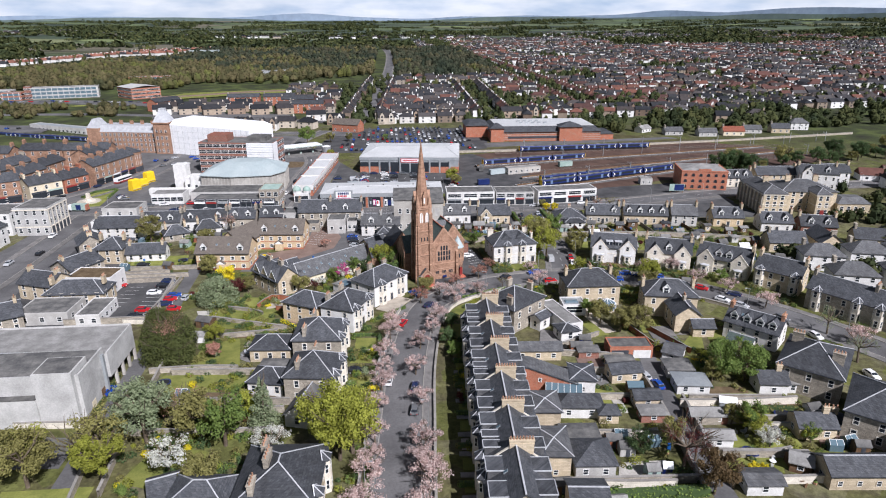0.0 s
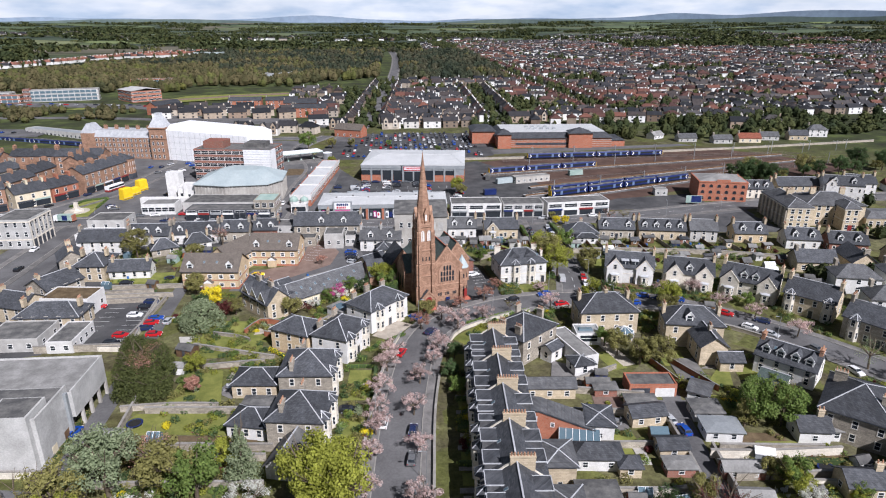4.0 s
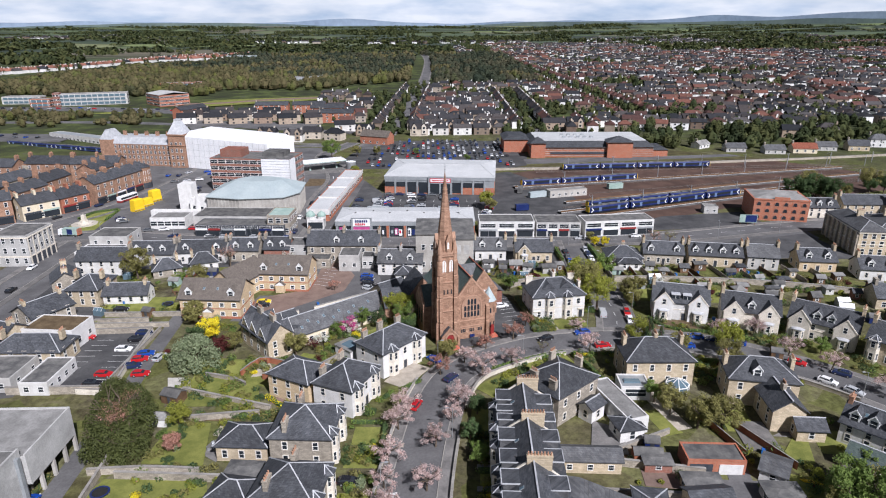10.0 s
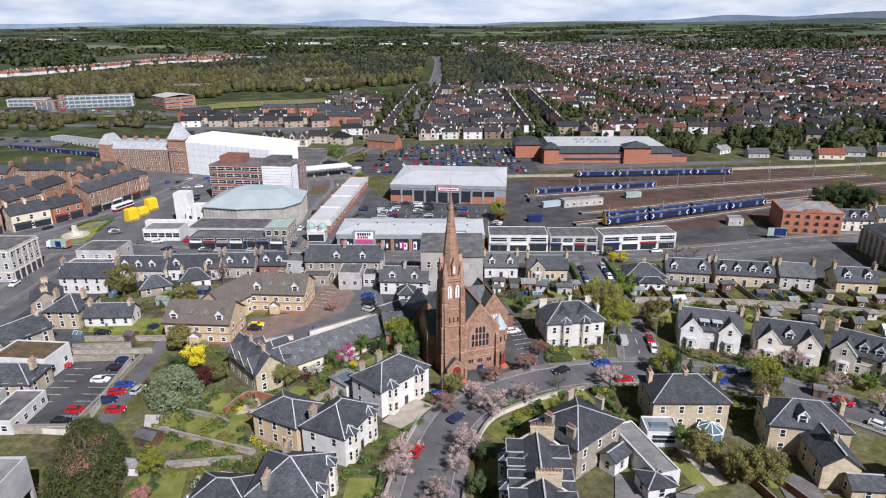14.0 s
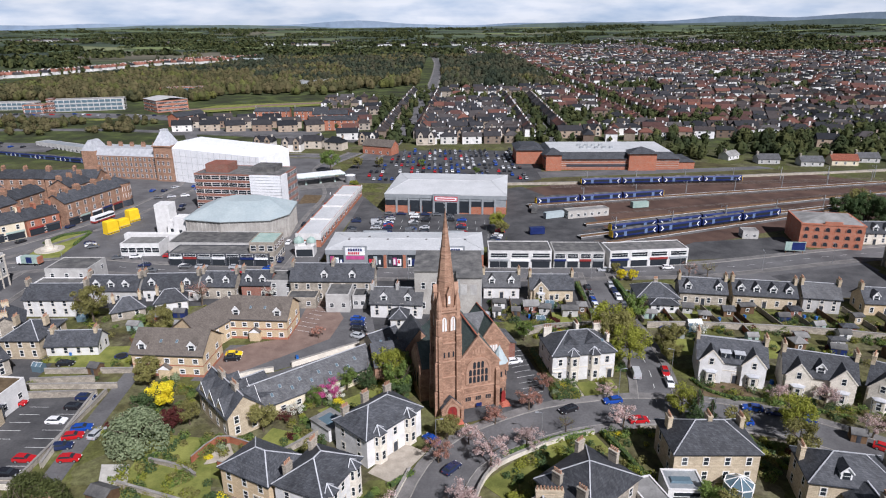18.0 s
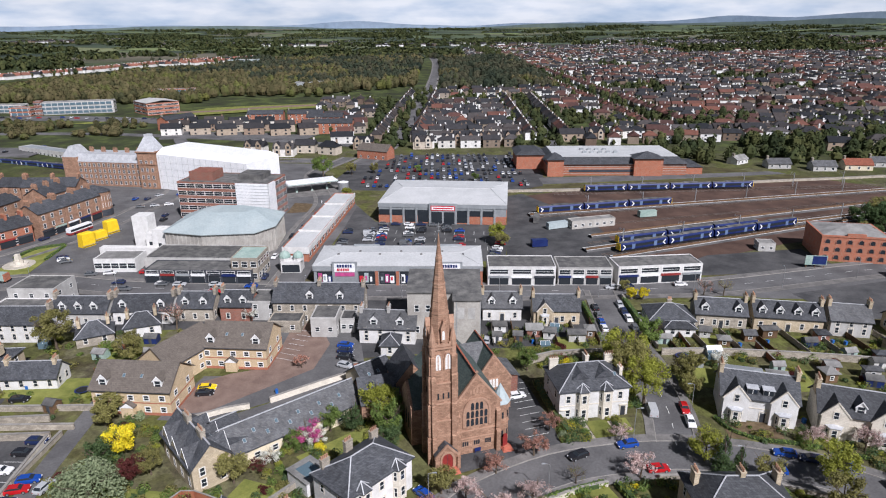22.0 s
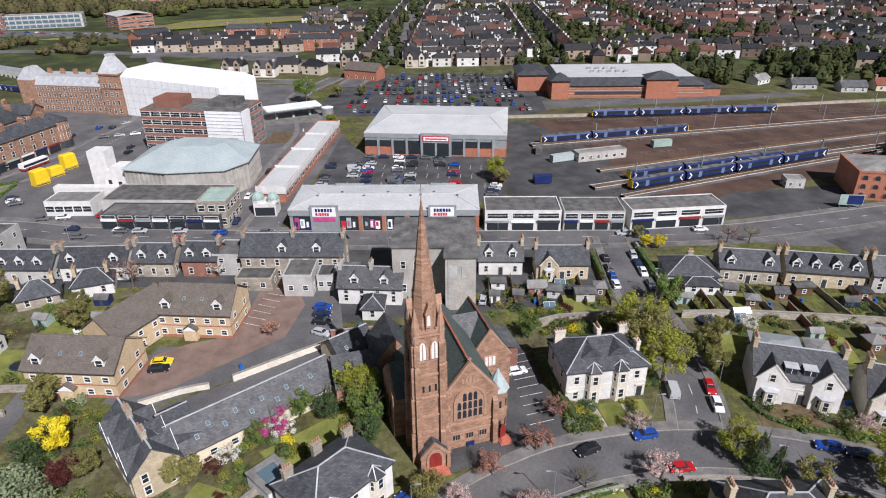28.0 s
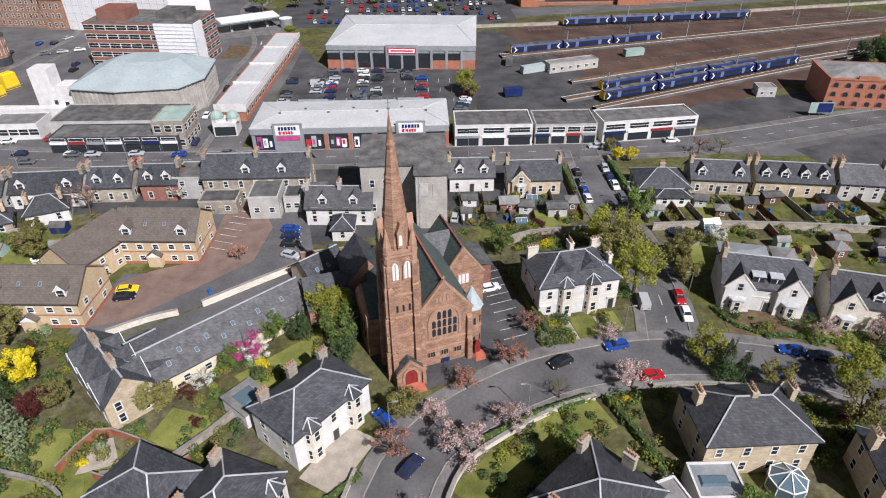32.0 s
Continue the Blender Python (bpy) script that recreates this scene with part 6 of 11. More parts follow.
# gabled pairs on the curve
for x, y, a, w, lab, wl in ((69.6, 17.2, -16.5, 15.0, "white pair of gabled villas with ground bays", "render_white"), (86.5, 10.0, -20, 14.6, "buff stone pair of gabled villas", "stone_pale"), (102.8, 1.2, -39, 16.2, "grey stone pair of villas with gables and hedges", "stone_pale")):
    t = house(x, y, a, w, 9.4, 5.4, 3.9, "gable", wl, "slate", "gabled_villa", lab, gables=((-w / 2 + 2.9, 5.0, 0.9), (w / 2 - 2.9, 5.0, 0.9)), chims=((-w / 2, 0.2, 7.2, 2.2, 0.8, 3.4, "stone", 5, 1), (w / 2, 0.2, 7.2, 2.2, 0.8, 3.4, "stone", 5, 1)), cols=4, dormers=(0.0,) if "buff" in lab else (() if wl == "render_white" else (-1.6, 1.6)), door=1.0, sides=(0, 2))
    part("string_course", Shape().box(-w / 2 - 0.06, -4.78, 3.1, w / 2 + 0.06, -4.7, 3.3), "stone_pale", t)
    if wl == "render_white":
        for u in (-1.5, 1.6):
            o = part("box_dormer", Shape().box(u - 1.1, -4.2, 5.6, u + 1.1, -0.9, 7.4), "slate_pale", t)
            part("dormer_roof", Shape().box(u - 1.2, -4.35, 7.4, u + 1.2, -0.8, 7.52), "lead", o)
            part("pane", Shape().box(u - 0.9, -4.26, 6.3, u + 0.9, -4.2, 7.2), "glass", o)
            part("window_bar", Shape().box(u - 0.06, -4.3, 6.3, u + 0.06, -4.26, 7.2), "frame_white", o)
house(113.8, -12.8, -48, 13.4, 9.6, 6.0, 3.6, "gable", "stone", "slate", "double_villa", "brown stone pair of villas with tall bays", bays=((-5.0, 3.0), (5.0, 3.0)), chims=((-6.6, 0, 8.4, 2.2, 0.8, 2.6, "stone", 5, 1), (6.6, 0, 8.4, 2.2, 0.8, 2.6, "stone", 5, 1)), cols=4, door=1.0)
for k in range(3):
    house(120.6 + 8.9 * k, -31.9 - 13.3 * k, -56, 16.0, 10.0, 6.2, 3.6, "gable", "stone_grey", "slate", "terraced_house", "grey stone terraced pair with bays and slate roof", bays=((-5.2, 3.0), (5.2, 3.0)), chims=((-8, 0, 8.6, 2.4, 0.8, 2.4, "stone_grey", 5, 1),), cols=4, door=1.0, group="stone terrace on the curve")
house(71.6, 27.2, -16, 9.0, 7.0, 3.0, 0.9, "hip", "clad_grey", "clad_grey", "back_extension", "grey sheet-roofed rear extension", floors=1, cols=2, side_cols=1, door=None, fine=False, lead=False)
house(79.4, 25.0, -16, 4.2, 8.0, 2.8, 0.8, "hip", "render_grey", "felt_pale", "back_extension", "narrow rear outbuilding with pale flat roof", floors=1, cols=1, side_cols=1, door=None, fine=False, lead=False)

# stone terrace with party-wall chimneys
for k in range(6):
    x, y = 10.9 + 0.86 * k, -104.5 + 12.2 * k
    t = house(x, y, -94, 12.2, 11.4, 6.9, 4.4, "gable", "stone_grey", "slate", "terraced_house", "grey stone terraced house with slate roof and dormers", bays=((-3.6, 2.9), (3.6, 2.9)), chims=((-6.1, 1.0, 9.4, 4.2, 0.9, 2.6, "stone", 8, 1),), cols=3, door=0.6, group="terrace on the avenue", sky=((2.6, 0.45), (-1.0, 0.62)), bay_tip=1.6, over=0.25)
    rows = ((-3.3, -1, 1.9), (2.9, -1, 1.9), (-3.0, 1, 1.8), (2.6, 1, 1.8)) if k % 2 == 0 else ((-4.0, -1, 1.9), (0.6, -1, 1.05), (3.6, -1, 1.05), (-2.6, 1, 1.8), (3.4, 1, 1.5))
    for u, sy, hw in rows:
        ya, yb = sorted((sy * 5.2, sy * 1.4))
        o = part("dormer", Shape().box(u - hw + 0.15, ya, 7.2, u + hw - 0.15, yb, 9.35), "slate_pale", t)
        part("dormer_roof", Shape().box(u - hw, sy * 3.3 - 2.15, 9.35, u + hw, sy * 3.3 + 2.15, 9.5), "slate", o)
        e = sy * 5.45
        part("trim", Shape().box(u - hw, e - 0.08, 9.34, u + hw, e + 0.06, 9.56).box(u - hw - 0.04, sy * 3.3 - 2.15, 9.36, u - hw + 0.1, sy * 3.3 + 2.15, 9.56).box(u + hw - 0.1, sy * 3.3 - 2.15, 9.36, u + hw + 0.04, sy * 3.3 + 2.15, 9.56), "lead", o)
        part("pane", Shape().box(u - hw + 0.5, sy * 5.22 - 0.03, 7.9, u + hw - 0.5, sy * 5.22 + 0.03, 9.1), "glass", o)
    part("party_coping", Shape().beam((-6.1, -5.9, 6.95), (-6.1, 0, 11.5), 0.34, 0.25).beam((-6.1, 0, 11.5), (-6.1, 5.9, 6.95), 0.34, 0.25), "stone_pale", t)

# back buildings behind the terrace
for x, y, a, w, d, h, rise, kd, wl, rf, lab in (
        (26.8, -49.6, -4, 11.6, 4.4, 2.9, 1.4, "gable", "stone", "slate_pale", "low stone back wing with skylights"),
        (33.8, -64.2, -10, 5.4, 7.0, 3.9, 0.5, "hip", "render_white", "slate", "white flat-topped extension"),
        (21.8, -77.4, -5, 5.6, 7.4, 5.4, 0.7, "hip", "stone", "slate_pale", "tall stone back wing with a slate roof"),
        (30.2, -74.0, -6, 9.6, 5.0, 2.8, 1.9, "hip", "render_white", "slate", "white single-storey extension"),
        (35.6, -77.2, -6, 4.0, 3.4, 2.4, 1.4, "hip", "stone", "slate", "small hipped garden wing"),
        (20.4, -90.2, -6, 5.4, 8.6, 5.2, 0.7, "hip", "stone", "slate_pale", "pale stone back wing"),
        (27.6, -91.2, -4, 7.4, 7.6, 3.0, 2.2, "hip", "render_grey", "slate", "grey extension with two skylights"),
        (27.2, -84.8, -4, 7.0, 4.6, 3.0, 0.4, "hip", "render_grey", "felt", "flat-roofed link behind the extension"),
        (22.8, -104.0, -6, 6.2, 7.0, 4.6, 1.4, "gable", "stone", "slate", "stone back wing"),
        (39.6, -50.6, -5, 5.0, 3.0, 2.2, 0.35, "hip", "brick_red", "felt", "low brick store with a felt roof"),
        (44.8, -61.4, 4, 7.4, 4.6, 2.7, 1.4, "gable", "stone", "slate", "stone garage on the lane"),
        (45.6, -56.6, -4, 6.4, 3.0, 2.4, 0.3, "hip", "stone", "felt", "long dark-roofed lean-to store"),
        (45.8, -72.2, -2, 5.6, 4.0, 2.4, 1.2, "gable", "stone", "slate", "low stone store with a slate roof"),
        (45.0, -77.8, -5, 5.2, 3.4, 2.2, 0.4, "hip", "brick_red", "felt_pale", "brick store with a flat roof"),
        (58.4, -60.6, -6, 6.0, 5.0, 2.5, 0.5, "hip", "render_grey", "felt", "grey lane garage"),
        (58.4, -67.4, -8, 7.2, 5.2, 2.6, 0.35, "hip", "render_white", "clad_grey", "garage with a pale sheet roof"),
        (56.4, -79.6, -6, 7.6, 3.0, 2.2, 1.1, "gable", "brick_red", "felt_pale", "long brick shed"),
        (54.4, -87.4, -7, 5.6, 3.0, 2.4, 1.0, "gable", "render_white", "felt_pale", "white rendered shed"),
        (56.0, -100.2, -5, 6.4, 4.2, 2.5, 0.8, "gable", "render_white", "slate_pale", "white shed with dark felt roof"),
        (66.6, -95.6, -30, 3.6, 4.0, 2.2, 1.1, "gable", "wood_dark", "felt_pale", "timber garden shed"),
        (75.4, -99.6, -5, 14.0, 6.0, 3.2, 2.0, "gable", "stone", "slate", "stone cottage with a brown slate roof"),
        (76.2, -69.2, -8, 6.2, 5.6, 3.0, 2.0, "gable", "render_white", "slate", "white cottage with one chimney"),
        (81.0, -69.2, -8, 3.6, 4.6, 2.6, 0.4, "hip", "render_white", "felt_pale", "white flat-roofed cottage extension"),
        (75.6, -85.4, -8, 7.4, 5.4, 2.9, 1.9, "gable", "stone", "slate", "stone cottage with glazed doors"),
        (80.6, -84.6, -8, 3.0, 4.6, 2.6, 1.0, "gable", "render_white", "slate", "white glazed garden room"),
        (60.8, -53.4, -36, 4.4, 5.8, 2.5, 1.1, "gable", "render_white", "slate_pale", "white garage with a slate roof")):
    house(x, y, a, w, d, h, rise, kd, wl, rf, "outbuilding", lab, floors=1, cols=max(1, int(w / 3.5)), side_cols=1, door=None, fine=h > 3.0, win=(0.9, 1.1), lead=h > 3.0, trim=wl, chims=((w / 2 - 1.5, 0, h + rise - 0.6, 1.2, 0.7, 1.8, "stone", 2),) if "chimney" in lab or "glazed" in lab else ())
t = thing("brick_wing", 26.0, -64.4, -14, "orange brick back wing with a long sloping slate roof", "outbuilding")
part("wall", Shape().add([(-6.3, -2.6, 0), (6.3, -2.6, 0), (6.3, 2.6, 0), (-6.3, 2.6, 0), (-6.3, -2.6, 6.2), (-4.6, -2.6, 6.2), (6.3, -2.6, 3.0), (6.3, 2.6, 3.0), (-4.6, 2.6, 6.2), (-6.3, 2.6, 6.2)], [(3, 2, 1, 0), (0, 1, 6, 5, 4), (2, 3, 9, 8, 7), (1, 2, 7, 6), (3, 0, 4, 9), (4, 5, 8, 9), (5, 6, 7, 8)]), "brick_orange", t)
part("roof", Shape().beam((-6.5, 0.1, 6.35), (-4.5, 0.1, 6.35), 5.4, 0.2).beam((-4.6, 0.1, 6.35), (6.6, 0.1, 3.06), 5.4, 0.2), "slate_pale", t)
part("verge", Shape().beam((-6.5, -2.7, 6.45), (-4.6, -2.7, 6.45), 0.16, 0.28).beam((-4.6, -2.7, 6.45), (6.6, -2.7, 3.15), 0.16, 0.28), "slate", t)
for u, z in ((-5.4, 4.3), (-1.9, 3.2), (2.4, 2.0)):
    simple_window(t, pose(u, -2.62, z), 0.6, 0.8)
FOOT.append((26, -64.4, radians(-14), 7.2, 3.4))
t = flat_block(50.3, -50.0, -4, 10.8, 5.4, 2.8, "brick_orange", "felt", "double_garage", "brick double garage, one white and one dark door", 1, 1, (0.6, 0.6), sides=(2,))
part("garage_door", Shape().box(-4.9, -2.8, 0, -0.7, -2.7, 2.2), "door_dark", t)
part("garage_door", Shape().box(0.5, -2.8, 0, 4.9, -2.7, 2.2), "render_white", t, "white garage door")
house(86.3, -45.6, -47, 13.2, 8.2, 4.7, 3.2, "gable", "render_white", "slate", "white_house", "white rendered house with a black slate roof", chims=((-6.3, 0, 7.0, 1.6, 0.8, 1.9, "terracotta", 3, 1), (6.3, 0, 7.0, 1.6, 0.8, 1.9, "terracotta", 3, 1)), cols=4, sky=((-3, 0.6), (1.2, 0.6)), dormers=(-4.6, -1.4, 1.8, 4.8), door=None)
house(79.0, -51.8, -47, 5.6, 5.4, 2.8, 1.9, "gable", "render_white", "slate_green", "sun_lounge", "white gabled garden room", floors=1, cols=2, side_cols=1, door=None)
house(88.5, -66.5, -42, 13.0, 17.0, 6.4, 3.6, "hip", "stone_grey", label="dark stone villa with lead-edged slate roof", chims=((4.5, -3.0, 6.8, 2.4, 0.9, 3.0), (-4.5, 3.0, 7.4, 2.4, 0.9, 2.4)), cols=3, side_cols=4, door=None)
house(91.0, -85.5, -42, 13.0, 17.0, 6.4, 3.6, "hip", "stone_grey", label="dark stone villa beside a walled garden", chims=((4.5, -3.0, 6.8, 2.4, 0.9, 3.0),), cols=3, side_cols=4, door=None)
house(90.0, -103.0, -30, 12.0, 14.0, 6.4, 3.4, "hip", "stone_grey", label="stone villa with a slate hip roof", chims=((4.0, 0, 7.4, 2.4, 0.9, 2.4),), cols=3, side_cols=3, door=None)

# ---- flats, school and old houses west of the church ----
for x, y, a, w, d, lab in ((-65.4, 23.8, -5, 17.6, 11.2, "buff brick flats with white dormers and brown tiles"), (-49.0, 43.2, -5, 16.6, 11.6, "buff brick block of flats with a small white porch")):
    t = house(x, y, a, w, d, 6.0, 4.3, "gable", "brick_buff", "tile_brown", "flats", lab, cols=5, win=(1.2, 1.2), dormers=(-w / 2 + 2.6, w / 2 - 2.6), door=-0.4, trim="frame_white", sky=((-2.2, 0.5), (1.8, 0.5)), lead=False, over=0.5)
    part("band", Shape().box(-w / 2 - 0.03, -d / 2 - 0.03, 2.9, w / 2 + 0.03, d / 2 + 0.03, 3.15).box(-w / 2 - 0.03, -d / 2 - 0.03, 0, w / 2 + 0.03, d / 2 + 0.03, 0.7), "brick_orange", t)
    part("porch", gable_block(-1.8, 1.0, -d / 2 - 1.4, -d / 2, 2.4, 1.1), "brick_buff", t)
    part("porch_gable", Shape().add([(-1.9, -d / 2 - 1.46, 2.5), (1.1, -d / 2 - 1.46, 2.5), (-0.4, -d / 2 - 1.46, 3.6), (-1.9, -d / 2 - 1.42, 2.5), (1.1, -d / 2 - 1.42, 2.5), (-0.4, -d / 2 - 1.42, 3.6)], [(0, 1, 2), (5, 4, 3), (0, 3, 4, 1), (1, 4, 5, 2), (2, 5, 3, 0)]), "frame_white", t)
    part("porch_roof", gable_roof(-1.8, 1.0, -d / 2 - 1.5, -d / 2, 2.5, 1.1, "y", 0.2, 0.1), "tile_brown", t)
house(-62.6, 37.4, 64, 15.0, 10.0, 5.6, 4.2, "gable", "brick_buff", "tile_brown", "flats", "buff brick link block with long brown tiled roof", cols=4, win=(1.0, 1.1), door=None, trim="frame_white", lead=False)
house(-30.0, 11.2, 39, 29.5, 9.0, 3.4, 3.6, "gable", "render_cream", "slate_pale", "school_hall", "long low cream school hall with slate roof", floors=1, cols=8, win=(1.2, 1.3), door=None, sky=tuple((-11 + 2.4 * i, 0.36 + 0.22 * (i % 2)) for i in range(10)))
house(-14.9, 28.4, 39, 8.0, 9.0, 3.4, 3.6, "gable", "render_cream", "slate", "school_wing", "gabled end of the school hall", floors=1, cols=2, side_cols=1, door=None, sky=((-2, 0.5), (0.5, 0.5)))
t = house(-45.4, 0.6, 131, 15.0, 7.4, 5.2, 4.0, "gable", "stone", "slate", "school_house", "old stone school house with half-timbered gable", chims=((-4.0, 0, 8.0, 2.0, 0.9, 2.4), (2.5, 0, 8.0, 2.0, 0.9, 2.4)), cols=4, door=None, sky=((-5, 0.5), (-2, 0.4), (1, 0.5), (4, 0.4)))
for u, bk in ((-4.6, False), (-0.6, False), (3.4, False), (-4.6, True), (0.0, True), (4.4, True)):
    dormer(t, u, -3.8, 3.9, 3.6, 1.9, "stone", "slate", 3.6, bk, 2.6)
house(-41.2, 4.8, 41, 4.6, 9.0, 5.0, 3.2, "gable", "stone", "slate", "school_porch", "steep slated side block of the school house", cols=1, side_cols=2, door=None)
house(-12.3, 54.0, -5, 14.9, 8.4, 4.4, 3.6, "gable", "render_white", "slate_pale", "cottage", "white semi-detached cottages with dormers", cols=4, dormers=(-3.6, 3.4), chims=((-7.4, 0, 7.0, 2.0, 0.8, 2.0, "render_grey", 4, 1), (0, 0, 7.4, 2.0, 0.8, 1.8, "render_grey", 4, 1), (7.4, 0, 7.0, 2.0, 0.8, 2.0, "render_grey", 4, 1)), door=None)
house(-11.4, 46.0, 88, 6.0, 4.6, 3.0, 2.0, "hip", "render_white", "slate", "back_wing", "small white back wing", floors=1, cols=1, side_cols=1, door=None)
house(-33.0, 67.6, -2, 25.4, 10.0, 6.6, 4.0, "gable", "stone_grey", "slate", "tenement", "long stone tenement with dormers and skylights", cols=7, dormers=(-2.2, 6.4), chims=((-12.6, 0, 9.0, 2.6, 0.9, 2.2, "stone_grey", 6, 1), (0, 0, 9.9, 2.6, 0.9, 1.6, "stone_grey", 6, 1), (12.6, 0, 9.0, 2.6, 0.9, 2.2, "stone_grey", 6, 1)), door=None)
for x, y, a, w, d, h, wl, lab in ((-30.0, 58.5, -2, 7.0, 9.0, 5.5, "render_grey", "grey rendered rear block"), (-24.0, 59.5, -2, 4.0, 6.0, 4.0, "render_grey", "small grey rear block"), (-41.5, 60.0, -2, 9.0, 6.0, 3.2, "stone_grey", "low stone rear block with a dark flat roof"), (-19.5, 61.0, -2, 6.5, 7.0, 3.4, "felt", "dark flat-roofed rear block"), (-119.2, 77.6, -2, 14.0, 11.0, 7.4, "render_grey", "grey two-storey block with a flat roof"), (-119.6, 67.2, -2, 15.0, 9.0, 4.6, "render_white", "white block with a dark flat roof"), (-101.5, 5.0, -6, 14.0, 9.0, 5.4, "render_white", "flat mossy-roofed block"), (-93.2, -15.5, -1, 6.6, 12.0, 3.0, "render_white", "white flat-roofed extension"), (-106.0, -14.5, -1, 14.0, 11.0, 3.4, "render_grey", "low grey flat-roofed block"), (-49.0, 69.5, -4, 9.0, 9.0, 5.6, "render_grey", "grey block with peeling roof")):
    flat_block(x, y, a, w, d, h, wl, "soil" if "mossy" in lab else "felt", "flat_roofed_building", lab, max(1, int(h / 2.8)), max(2, int(w / 4.4)), (1.1, 1.2))
for x, y, a, w, h, wl, dm, lab in ((-83.5, 67.6, 1, 16.4, 4.2, "render_white", (-5.4, 5.4), "white gabled town house with dormers"), (-68.9, 69.0, -2, 10.4, 4.2, "stone_grey", (-2.6, 2.6), "slated cottage with two dormers"), (-57.0, 68.8, -3, 9.0, 4.6, "brick_red", (-2.2, 2.2), "small brick house with dormers"), (-100.7, 66.4, -2, 15.7, 4.2, "render_grey", (-4.5, 0, 4.5), "row of slated cottages with dormers"), (-113.1, 57.0, -1, 17.2, 5.4, "render_white", (), "white rendered house with slate roof")):
    house(x, y, a, w, 8.2, h, 3.5, "gable", wl, "slate", "cottage", lab, cols=max(2, int(w / 3.2)), floors=2 if h > 5 else 1, dormers=dm, chims=((-w / 2, 0, h + 2.6, 1.9, 0.8, 2.0, "stone_grey", 4, 1), (w / 2, 0, h + 2.6, 1.9, 0.8, 2.0, "stone_grey", 4, 1)), door=None)
for x, y, a, w, d, h, wl, lab in ((-81.0, 58.5, 20, 9.0, 6.0, 3.2, "render_white", "white back wing"), (-92.0, 54.0, 25, 9.0, 7.0, 2.8, "stone_grey", "slated back building"), (-102.2, -4.6, -1, 17.0, 8.4, 4.4, "stone", "stone house with several slate hips"), (-112.5, 17.5, 60, 12.0, 10.0, 4.4, "stone_grey", "old stone house with gable end to the street"), (-106.8, 33.4, -1, 9.8, 12.0, 5.4, "stone", "sandstone house with hipped slates"), (-95.0, 31.8, 2, 13.0, 6.0, 3.0, "render_white", "low white cottage row"), (-118.0, 40.0, -60, 10.0, 8.0, 5.0, "stone_grey", "grey house beside the street"), (-115.0, 2.0, -20, 12.0, 9.0, 5.0, "stone", "stone house with slate roof"), (-116.0, -22.0, 30, 11.0, 9.0, 4.8, "stone_grey", "grey slated house")):
    house(x, y, a, w, d, h, 3.0, "hip" if "hip" in lab or w < 9.5 else "gable", wl, "slate", "house", lab, cols=max(2, int(w / 3.2)), floors=2 if h > 4.3 else 1, chims=((-w / 2 + 1, 0, h + 1.6, 1.7, 0.8, 2.2, "stone", 4, 1), (w / 2 - 1, 0, h + 1.6, 1.7, 0.8, 2.2, "stone", 4, 1)), door=None)

# cottages between the side street and the shops
for x, y, a, w, d, h, wl, rf, dm, lab in ((19.4, 67.2, -2, 11.0, 8.0, 4.0, "render_white", "slate_pale", (-3, 3), "white cottage with dormers"), (34.5, 64.3, -2, 12.9, 8.0, 4.2, "stone", "slate", (), "stone cottage with a front gable"), (80.2, 60.9, -10, 13.4, 8.2, 4.0, "stone_grey", "slate", (-4.4, 4.4), "stone cottages with white dormers"), (97.6, 58.2, -11, 17.6, 8.2, 4.0, "stone", "slate", (-6.8, -2.4, 2.2, 6.6), "stone cottages with four white dormers"), (112.6, 54.6, -12, 10.0, 8.0, 4.6, "render_grey", "slate_pale", (), "grey roughcast house"), (130.0, 52.4, -8, 12.0, 8.5, 3.8, "brick_buff", "slate", (-3, 3), "yellow-fronted cottage with dormers"), (146.0, 44.0, -12, 12.0, 9.0, 3.8, "render_white", "slate", (-3, 3), "white cottages with dormers"), (160.0, 38.0, -17, 13.0, 9.0, 3.8, "brick_red", "slate", (-3, 3), "red brick cottages with dormers"), (168.0, 116.0, -4, 16.0, 9.0, 4.6, "stone_pale", "slate", (-4.5, 0, 4.5), "pale stone cottages with three dormers"), (190.0, 117.0, -4, 21.0, 9.5, 5.6, "stone", "slate", (), "long stone house"), (207.0, 108.0, -20, 17.0, 11.0, 8.0, "render_white", "slate", (-4, 4), "tall white house with gables"), (223.0, 118.0, -14, 14.0, 10.0, 6.0, "render_white", "slate", (), "white house by the tracks")):
    g = ((-w / 2 + 3.0, 4.2, 0.6),) if "gable" in lab else ()
    house(x, y, a, w, d, h, 3.4, "gable", wl, rf, "cottage", lab, cols=max(2, int(w / 3.2)), floors=2 if h > 4.5 else 1, dormers=dm, gables=g, chims=((-w / 2, 0, h + 2.4, 1.9, 0.8, 2.2, "stone", 4, 1), (w / 2, 0, h + 2.4, 1.9, 0.8, 2.2, "stone", 4, 1)), door=0.0)
house(66.0, 60.6, -5, 12.2, 10.0, 3.1, 3.0, "hip", "render_white", "slate", "bungalow", "white bungalow with a slate hip roof", floors=1, cols=3, door=None, chims=((0, 0.5, 5.6, 1.2, 0.8, 1.4),))
house(66.5, 53.8, -5, 8.0, 4.0, 2.6, 1.2, "hip", "render_white", "slate", "back_wing", "white back extension of the bungalow", floors=1, cols=2, side_cols=1, door=None, fine=False)
rng = random.Random(11)
